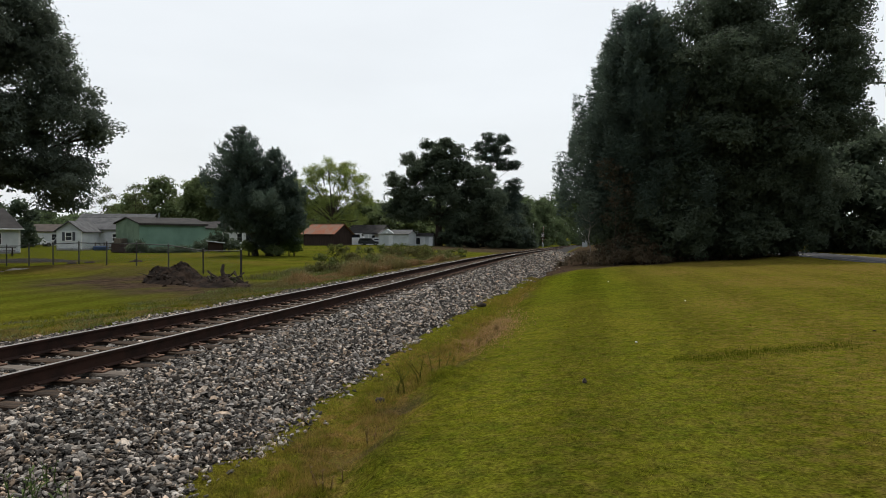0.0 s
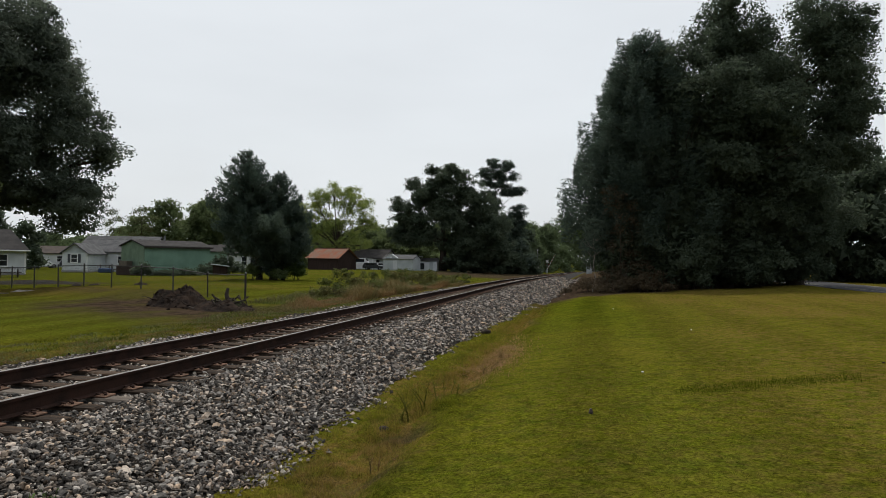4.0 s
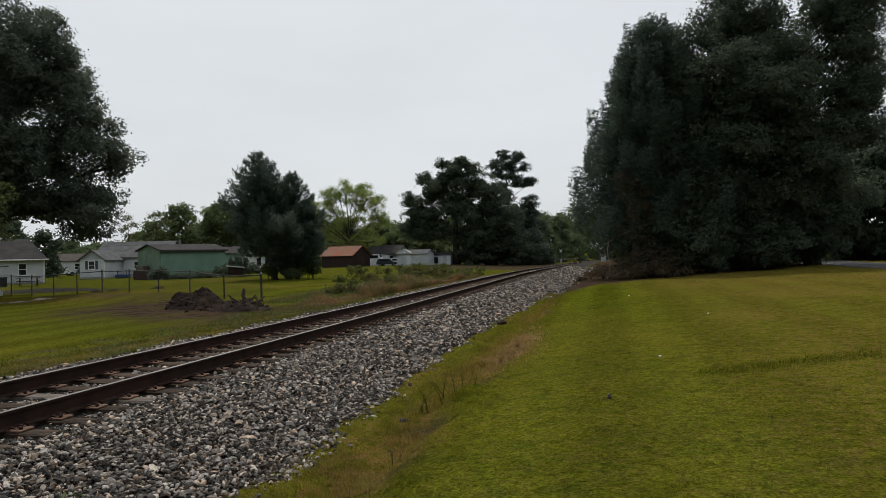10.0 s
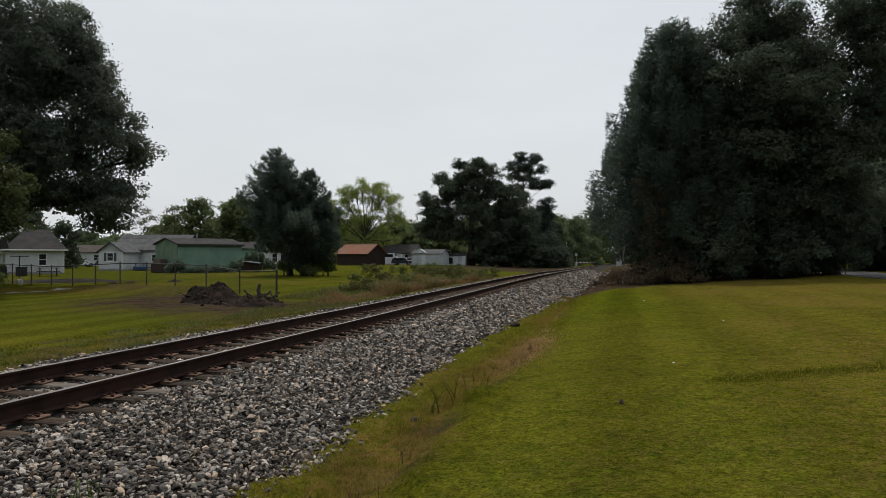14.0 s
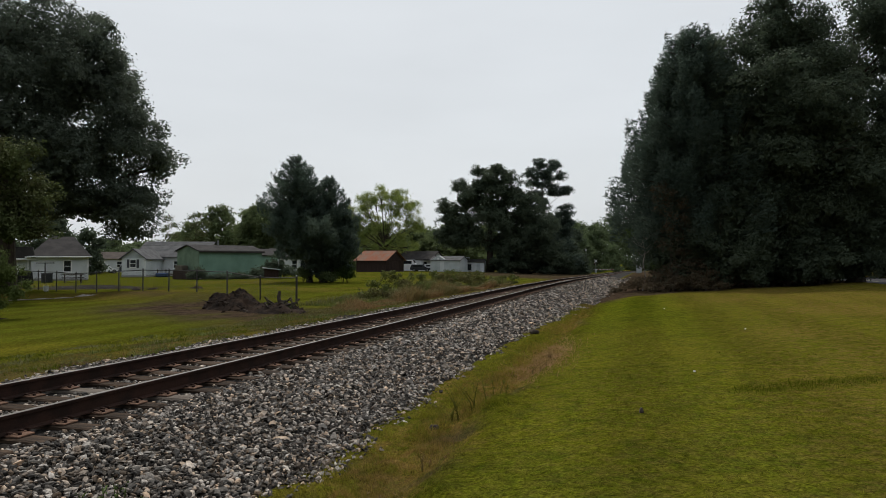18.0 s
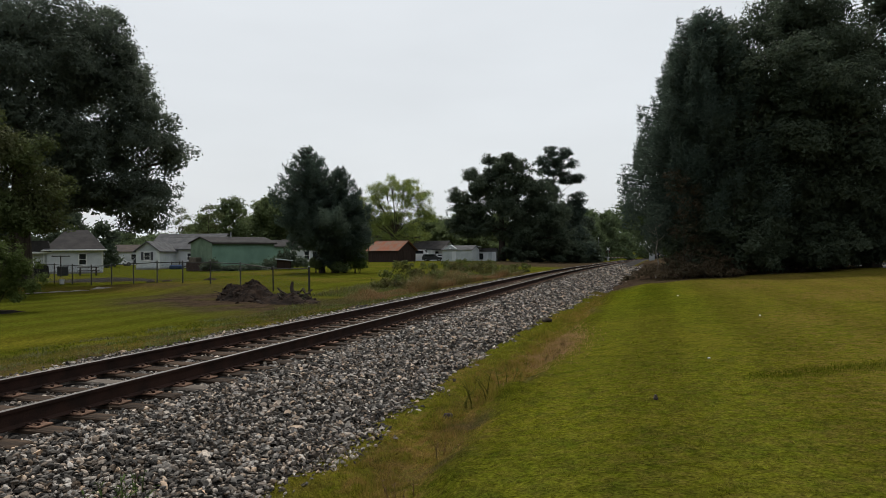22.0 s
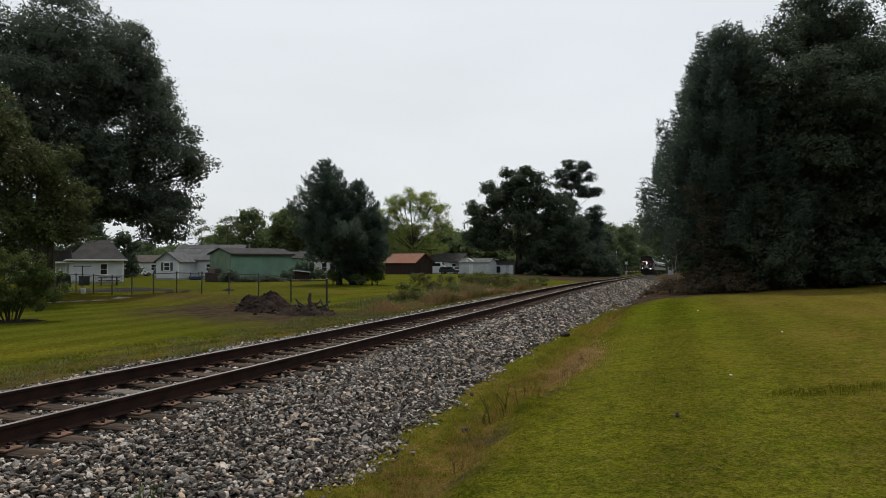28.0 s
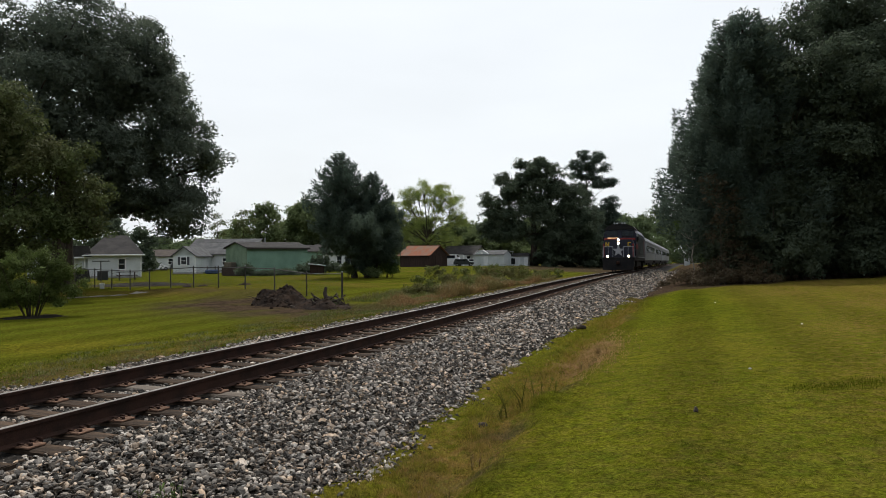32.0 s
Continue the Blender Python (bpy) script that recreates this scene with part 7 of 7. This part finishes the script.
for k in range(30):
    a, z = k * 2.4, 0.014 + k * 0.002
    r = 0.034 * (1 - (k / 34) ** 2) + 0.006
    part("scale", Shape().box((0, r / 2, 0), (0.02, r, 0.006), 0.002, pose(0, 0, z, 25, 0, math.degrees(a))), M_WOOD, pc)

# weeds on the far bank of the track
WR = np.random.RandomState(19)


def bank(name, n, u0, u1, y0, y1, h, material, label, thick=0.012):
    py = y0 + (y1 - y0) * WR.uniform(0, 1, n)
    px = WR.uniform(u0, u1, n)
    k = np.clip(0.45 + 0.55 * np.sin(py * 0.55 + px) * np.sin(py * 0.23 + 1) + 0.3 * np.sin(px * 2.2 + py), 0.12, 1.2)
    fade = smooth(y0, y0 + 5, py) * (1 - smooth(y1 - 8, y1, py))
    return grass(name, px, py, h * k * WR.uniform(0.4, 1.0, n) * (0.25 + 0.75 * fade) + 0.04, np.full(n, thick) * (1 + py / 40), label, WR, 1.5, material)


bank("rusty_weeds", 20000, -12.2, -10.2, 24, 56, 0.95, L_RUST, "rusty brown tall weeds along the track", 0.009)
bank("green_weeds", 15000, -14.8, -11.6, 28, 66, 0.9, L_WEED, "green tall weeds along the track", 0.013)
bank("green_weeds", 4000, -12.6, -9.3, 17, 32, 0.16, L_WEED, "short ragged green weeds by the ballast")
rk = random.Random(77)
for i, (x, y, h, r) in enumerate(((-13.4, 35.0, 0.9, 1.1), (-13.8, 40.5, 1.5, 1.2), (-13.4, 45.5, 1.3, 1.5), (-13.6, 52.0, 1.6, 1.6), (-14.2, 58.0, 1.4, 1.6), (-12.6, 64.0, 1.0, 1.2))):
    lo = [(rk.uniform(-1, 1) * r, rk.uniform(-1.2, 1.2) * r, h * rk.uniform(0.1, 0.75), r * rk.uniform(0.2, 0.4), r * rk.uniform(0.2, 0.4), h * rk.uniform(0.16, 0.3)) for q in range(11)]
    b = broad_tree("bank_bush", x, y, "ragged green weeds and saplings on the bank", lo, L_WEED, 3600, 0.10, 120 + i, 0.015, stems=5, inner=0.05, group="bank bushes")
    b["category"] = "bush"

# ---- poles, crossing ----
up = thing("utility_pole", "dark wooden utility pole with two crossarms", "utility pole", at_ground(22.3, 57.9, 12))
part("pole", Shape().tube([(0, 0, -0.1), (0.05, 0, 6), (0.1, 0, 13.2)], [0.17, 0.15, 0.11], 10), M_POLE, up)
for z, l, dx in ((12.9, 3.2, 0.2), (11.6, 2.6, 1.0)):
    arm = part("crossarm", Shape().box((dx, -0.14, z), (l, 0.1, 0.13), 0.01), M_POLE, up)
    for x in (-l / 2 + 0.2, -l / 6, l / 6, l / 2 - 0.2):
        part("insulator", Shape().tube([(dx + x, -0.14, z + 0.06), (dx + x, -0.14, z + 0.16), (dx + x, -0.14, z + 0.22)], [0.03, 0.06, 0.03], 8), M_GREY, arm)
    part("brace", Shape().tube([(dx - l * 0.3, -0.16, z), (0.08, -0.16, z - 0.8)], 0.02, 5), M_GALV, arm)
part("transformer", Shape().tube([(-0.35, -0.1, 11.9), (-0.35, -0.1, 12.7)], 0.2, 12), M_GALV, up)


def wire(a, b, sag, label):
    a, b = Vector(a), Vector(b)
    pts = [a.lerp(b, k / 12) - Vector((0, 0, sag * 4 * (k / 12) * (1 - k / 12))) for k in range(13)]
    return solid("power_line", Shape().tube(pts, 0.014, 5), M_BLACKP, label, "cable")


for dx, z in ((-1.2, 13.0), (0.7, 13.0), (1.7, 13.0), (0.2, 11.7), (2.0, 11.7)):
    wire((22.3 + dx, 57.6, z + 0.5), (70.0 + dx, 30.0, z - 0.5), 1.1, "black overhead cable from the utility pole")
wire((-92.0, 76.0, 4.6), (-56.0, 78.0, 3.6), 0.5, "thin overhead cable between the houses")
sg = thing("road_sign", "small road sign on a thin post", "sign", at_ground(19.4, 48.0, -20))
part("post", Shape().tube([(0, 0, 0), (0, 0, 2.1)], 0.03, 7), M_GALV, sg)
part("plate", Shape().box((0, -0.04, 1.8), (0.5, 0.02, 0.5), 0.006), M_GREY, sg, "grey sign plate")

SIG = pose(-14.3, 229.5, -2.3)
sm = thing("crossing_signal", "railway crossing signal with a lowering barrier arm", "crossing signal", SIG)
part("mast", Shape().tube([(0, 0, 0), (0, 0, 4.2)], 0.09, 8), M_GALV, sm)
part("base", Shape().box((0, 0, 0.6), (0.6, 0.5, 1.2), 0.05), M_GREY, sm, "grey gate mechanism box")
cb = Shape()
for a in (45, -45):
    cb.box((0, -0.12, 3.9), (1.3, 0.03, 0.2), 0.01, pose(0, 0, 0, 0, a, 0))
part("crossbuck", cb, M_TRIM, sm, "white crossed boards")
for sx in (-1, 1):
    lamp = part("lamp", Shape().tube([(sx * 0.45, -0.05, 2.9), (sx * 0.45, -0.18, 2.9)], 0.26, 14), M_BLACKP, sm)
    part("lens", Shape().tube([(sx * 0.45, -0.17, 2.9), (sx * 0.45, -0.2, 2.9)], 0.12, 12), M_RED, lamp)
gate = part("barrier_arm", Shape().tube([(0, 0, 0), (5.7, 0, 0)], [0.09, 0.05], 6), M_TRIM, sm, "red and white barrier arm", m=pose(0, -0.35, 1.2, 0, -88, 0))
for k in range(5):
    part("stripe", Shape().tube([(0.6 + k * 1.05, 0, 0), (1.1 + k * 1.05, 0, 0)], 0.088, 6), M_RED, gate)
part("counterweight", Shape().box((-0.5, 0, 0), (0.8, 0.14, 0.3), 0.03), M_GALV, gate)
s2 = thing("crossing_signal", "second crossing signal with a white cabinet beside the track", "crossing signal", pose(-0.9, 205.0, float(ground_z(-0.9, 205.0)) - 0.05))
part("mast", Shape().tube([(-0.5, 0, 0), (-0.5, 0, 4.2)], 0.09, 8), M_GALV, s2)
part("cabinet", Shape().box((0.2, 0, 1.1), (1.5, 1.1, 2.2), 0.05), M_GREY, s2, "pale equipment cabinet")
cb = Shape()
for a in (45, -45):
    cb.box((-0.5, -0.12, 3.8), (1.3, 0.03, 0.2), 0.01, pose(0, 0, 0, 0, a, 0))
part("crossbuck", cb, M_TRIM, s2, "white crossed boards")
for x, y, h in ((-17.4, 229.3, 7.8), (-16.0, 215.0, 2.4)):
    pl = thing("line_pole", "thin grey pole beside the crossing", "pole", pose(x, y, -2.35))
    part("pole", Shape().tube([(0, 0, 0), (0, 0, h)], [0.1, 0.07], 7), M_GALV, pl)
    part("top_box", Shape().box((0, -0.1, h - 0.3), (0.25, 0.2, 0.6), 0.03), M_TRIM, pl)
cr = Shape()
cr.add([(-60, 236, -2.05), (40, 222, -2.05), (40, 228, -2.05), (-60, 242, -2.05)], [(0, 1, 2, 3)])
cr.v = [(x, y, float(ground_z(x, y)) + 0.25) for x in np.linspace(-60, 20, 21) for y in (222 - (x + 60) * 0.05, 228 - (x + 60) * 0.05)]
cr.f = [(2 * i, 2 * i + 2, 2 * i + 3, 2 * i + 1) for i in range(20)]
solid("crossing_road", cr, M_ASPHALT, "asphalt road crossing the track far off", "road", kind="structure")
solid("plank_pile", Shape().box((0, 0, 0.06), (2.2, 0.3, 0.12), 0.02).box((0.3, 0.3, 0.16), (1.8, 0.25, 0.1), 0.02), M_WOOD, "old grey planks lying on the ballast", "planks", pose(-2.1, 67.0, float(bed_z(-2.9, 67.0)) + 0.02, 0, 0, 15))


# ---- the train ----
def truck(parent, y, axles, gap, n_label="dark steel truck with wheels"):
    t = part("truck", Shape().box((0, y, 0.62), (2.3, gap * (axles - 1) + 1.3, 0.32), 0.06).box((-1.05, y, 0.75), (0.16, gap * (axles - 1) + 1.7, 0.5), 0.05).box((1.05, y, 0.75), (0.16, gap * (axles - 1) + 1.7, 0.5), 0.05), M_BLACKP, parent, n_label)
    for k in range(axles):
        yy = y + (k - (axles - 1) / 2) * gap
        for sx in (-1, 1):
            part("wheel", Shape().tube([(sx * 0.68, yy, 0.5), (sx * 0.80, yy, 0.5)], 0.5, 20), M_RAIL, t)
        part("axle", Shape().tube([(-0.8, yy, 0.5), (0.8, yy, 0.5)], 0.08, 8), M_RAIL, t)


loco = thing("locomotive", "navy and red diesel locomotive with a silver star and lit headlamps", "locomotive")
# nose towards -y; the front face is near y = 0
W2 = 1.56
part("underframe", Shape().box((0, 8.6, 1.25), (3.05, 16.4, 0.34), 0.04), M_BLACKP, loco, "black underframe")
part("fuel_tank", Shape().box((0, 8.6, 0.78), (2.6, 4.2, 0.7), 0.15), M_BLACKP, loco)
nose = Shape().prism([(-W2 + 0.12, 1.4), (W2 - 0.12, 1.4), (W2 - 0.05, 2.6), (W2 - 0.3, 3.15), (-W2 + 0.3, 3.15), (-W2 + 0.05, 2.6)], 0.55, 2.6, "y")
part("nose", nose, M_NAVY, loco, "navy blue wide nose")
part("cab", Shape().prism([(-W2, 1.4), (W2, 1.4), (W2, 3.75), (W2 - 0.28, 4.35), (0.7, 4.62), (-0.7, 4.62), (-W2 + 0.28, 4.35), (-W2, 3.75)], 2.2, 5.2, "y"), M_NAVY, loco)
part("cab_band", Shape().box((0, 2.17, 3.26), (2 * W2 - 0.1, 0.06, 0.2), 0.02), M_RED, loco, "red band under the windscreen")
part("cab_roof", Shape().prism([(-W2 + 0.02, 4.2), (W2 - 0.02, 4.2), (W2 - 0.3, 4.5), (0.7, 4.72), (-0.7, 4.72), (-W2 + 0.3, 4.5)], 2.05, 5.25, "y"), M_BLACKP, loco)
for sx in (-1, 1):
    part("windscreen", Shape().box((sx * 0.78, 2.18, 3.78), (1.2, 0.05, 0.6), 0.03), M_GLASS, loco, "dark windscreen")
    part("side_window", Shape().box((sx * W2, 3.7, 3.35), (0.05, 1.5, 0.75), 0.02), M_GLASS, loco)
    part("number_board", Shape().box((sx * 0.72, 2.12, 4.36), (0.7, 0.12, 0.24), 0.02), M_TRIM, loco, "white number board")
    d = part("ditch_lamp", Shape().tube([(sx * 1.0, 0.45, 1.52), (sx * 1.0, 0.16, 1.52)], 0.15, 14), M_BLACKP, loco)
    part("lens", Shape().tube([(sx * 1.0, 0.17, 1.52), (sx * 1.0, 0.14, 1.52)], 0.12, 14), M_GLOWW, d, "bright ditch lamp lens")
    lt = Shape()
    if sx < 0:
        lt.prism([(-1.23, 2.46), (-1.14, 2.46), (-1.14, 2.90), (-1.23, 2.90)], 0.515, 0.545, "y").prism([(-0.96, 2.46), (-0.87, 2.46), (-0.87, 2.90), (-0.96, 2.90)], 0.515, 0.545, "y").prism([(-1.14, 2.90), (-1.14, 2.76), (-0.96, 2.46), (-0.96, 2.60)], 0.515, 0.545, "y")
    else:
        lt.box((1.07, 0.53, 2.86), (0.24, 0.03, 0.09), 0.004).box((0.92, 0.53, 2.68), (0.09, 0.03, 0.36), 0.004).box((1.07, 0.53, 2.50), (0.24, 0.03, 0.09), 0.004)
    part("letter", lt, M_YELLOW, loco, "yellow painted letter")
    part("mirror", Shape().box((sx * (W2 + 0.12), 2.9, 3.3), (0.2, 0.04, 0.4), 0.01), M_BLACKP, loco)
    hr = Shape()
    for x in (0.5, 0.95, 1.4):
        hr.tube([(sx * x, 0.25, 1.42), (sx * x, 0.25, 2.45)], 0.022, 6)
    hr.tube([(sx * 0.5, 0.25, 2.45), (sx * 1.4, 0.25, 2.45), (sx * 1.48, 0.9, 2.45), (sx * 1.48, 0.9, 1.42)], 0.025, 6)
    hr.tube([(sx * 1.48, 0.45, 0.7), (sx * 1.48, 0.45, 2.2)], 0.025, 6)
    part("handrail", hr, M_STAR, loco, "pale handrails on the nose")
    part("side_red", Shape().box((sx * (W2 + 0.0), 3.7, 2.5), (0.03, 2.8, 0.5), 0.005), M_RED, loco, "red side stripe")
    part("walkway_steps", Shape().box((sx * 1.3, 0.75, 0.85), (0.4, 0.7, 0.7), 0.03), M_BLACKP, loco)
    part("side_sill", Shape().box((sx * 1.5, 8.6, 1.45), (0.06, 16.2, 0.1), 0.01), M_STAR, loco, "pale side stripe")
part("headlamp_housing", Shape().box((0, 0.54, 2.95), (0.4, 0.14, 0.78), 0.05), M_NAVY, loco)
for z in (2.78, 3.12):
    part("headlamp", Shape().tube([(0, 0.48, z), (0, 0.44, z)], 0.13, 16), M_GLOWW, loco, "bright headlamp")
part("marker_strip", Shape().box((-0.55, 0.5, 3.3), (0.95, 0.05, 0.08), 0.01), M_GLOWO, loco, "warm lit strip on the nose")
star = [(math.sin(k * math.pi / 5) * (0.62 if k % 2 == 0 else 0.26), 2.05 + math.cos(k * math.pi / 5) * (0.62 if k % 2 == 0 else 0.26)) for k in range(10)]
part("star", Shape().prism(star, 0.50, 0.545, "y"), M_STAR, loco, "large silver star on the nose")
for sx in (-1, 1):
    part("red_edge", Shape().box((sx * (W2 - 0.16), 0.55, 2.1), (0.12, 0.05, 1.3), 0.01), M_RED, loco, "red painted nose edge")
part("pilot", Shape().prism([(-1.45, 0.18), (1.45, 0.18), (1.5, 1.15), (-1.5, 1.15)], 0.1, 0.5, "y"), M_BLACKP, loco, "black snow-plough pilot")
part("coupler", Shape().box((0, -0.1, 0.88), (0.3, 0.6, 0.3), 0.05), M_RAIL, loco)
part("hood", Shape().prism([(-1.5, 1.4), (1.5, 1.4), (1.5, 3.9), (1.2, 4.35), (-1.2, 4.35), (-1.5, 3.9)], 5.2, 16.6, "y"), M_NAVY, loco)
for k in range(10):
    for sx in (-1, 1):
        part("hood_door", Shape().box((sx * 1.51, 6.0 + k * 1.05, 2.6), (0.04, 0.92, 1.8), 0.015), M_HOOD if k < 9 else M_RED, loco)
for y in (7.5, 12.2, 14.6):
    part("roof_fan", Shape().tube([(0, y, 4.3), (0, y, 4.55)], 0.6, 18), M_BLACKP, loco)
for x in (-0.5, -0.25, 0.25, 0.5):
    part("horn", Shape().tube([(x, 2.6, 4.82), (x, 2.1, 4.82)], [0.03, 0.09], 8), M_STAR, loco)
part("antenna_box", Shape().box((0, 3.6, 4.8), (0.9, 0.7, 0.18), 0.04), M_BLACKP, loco)
truck(loco, 3.6, 2, 2.7)
truck(loco, 13.6, 2, 2.7)

coach = thing("passenger_coach", "silver fluted passenger coach with dark windows", "railway coach", group="coaches")
part("body", Shape().prism([(-1.5, 1.15), (1.5, 1.15), (1.52, 3.5), (1.3, 3.95), (0.7, 4.2), (-0.7, 4.2), (-1.3, 3.95), (-1.52, 3.5)], 0, 25.6, "y"), M_SILVER, coach, "silver fluted body")
fl = Shape()
for sx in (-1, 1):
    for k in range(7):
        fl.box((sx * 1.52, 12.8, 1.3 + k * 0.12), (0.03, 25.4, 0.05), 0.008)
    for k in range(4):
        fl.box((sx * 1.54, 12.8, 3.2 + k * 0.1), (0.03, 25.4, 0.045), 0.008)
tagged(part("fluting", fl, M_SILVER, coach), kind="stuff")
for sx in (-1, 1):
    for k in range(9):
        part("window", Shape().box((sx * 1.53, 3.4 + k * 2.35, 2.62), (0.04, 1.5, 0.72), 0.02), M_GLASS, coach, "dark coach window")
    part("door", Shape().box((sx * 1.53, 1.1, 2.3), (0.04, 0.8, 2.0), 0.02), M_GREY, coach, "grey coach door")
    part("stripe", Shape().box((sx * 1.535, 12.8, 2.15), (0.02, 25.4, 0.09), 0.004), M_NAVY, coach, "navy stripe")
part("roof", Shape().prism([(-1.25, 3.98), (1.25, 3.98), (0.72, 4.26), (-0.72, 4.26)], 0.1, 25.5, "y"), M_GREY, coach)
part("front_end", Shape().box((0, -0.06, 2.6), (1.2, 0.12, 2.6), 0.03), M_BLACKP, coach, "dark gangway end")
part("underframe", Shape().box((0, 12.8, 1.0), (2.6, 21, 0.45), 0.05), M_BLACKP, coach)
for y in (7, 11, 15, 18):
    part("equipment_box", Shape().box((0, y, 0.78), (2.3, 1.9, 0.55), 0.05), M_BLACKP, coach)
truck(coach, 3.6, 2, 2.6)
truck(coach, 22.0, 2, 2.6)
coaches = [coach] + [copy_thing(coach, pose(0, 0, 0)) for k in range(3)]

# way along the line: distance against place
LY = np.arange(40.0, 480.0, 1.0)
LX = MID + rail_x(LY)
LZ = rail_z(LY)
LS = np.concatenate([[0.0], np.cumsum(np.hypot(np.diff(LX), np.diff(LY)))])


def on_line(s):
    """Point of the line at a distance along it from y = 40, straight on past its end."""
    if s > LS[-1]:
        d = Vector((LX[-1] - LX[-2], LY[-1] - LY[-2], 0)).normalized()
        return Vector((LX[-1], LY[-1], LZ[-1])) + d * (s - LS[-1])
    return Vector((float(np.interp(s, LS, LX)), float(np.interp(s, LS, LY)), float(np.interp(s, LS, LZ))))


SPEED, NOSE_END = 29.5, 29.0   # metres a second; the nose's place on the line at the end


def ride(ob, behind, length):
    rows = []
    for k in range(0, 65):
        t = k * 0.5
        s = NOSE_END + SPEED * (32.0 - t) + behind
        a, b = on_line(s), on_line(s + length)
        d = (b - a).normalized()
        yaw = math.degrees(math.atan2(-d.x, d.y))
        rows.append((t, pose(a.x, a.y, a.z, math.degrees(math.asin(d.z)), 0, yaw)))
    walk(ob, rows)


def motions():
    ride(loco, 0.0, 16.0)
    for k, c in enumerate(coaches):
        ride(c, 18.2 + k * 26.4, 25.0)
    walk(gate, [(t, pose(0, -0.35, 1.2, 0, -a, 0)) for t, a in ((0.0, 88), (1.0, 87), (1.8, 83), (2.5, 75), (3.5, 67), (4.5, 58), (5.0, 53), (5.5, 40), (6.0, 27), (6.8, 10), (7.5, 2), (8.2, 0), (32.0, 0))])


motions()
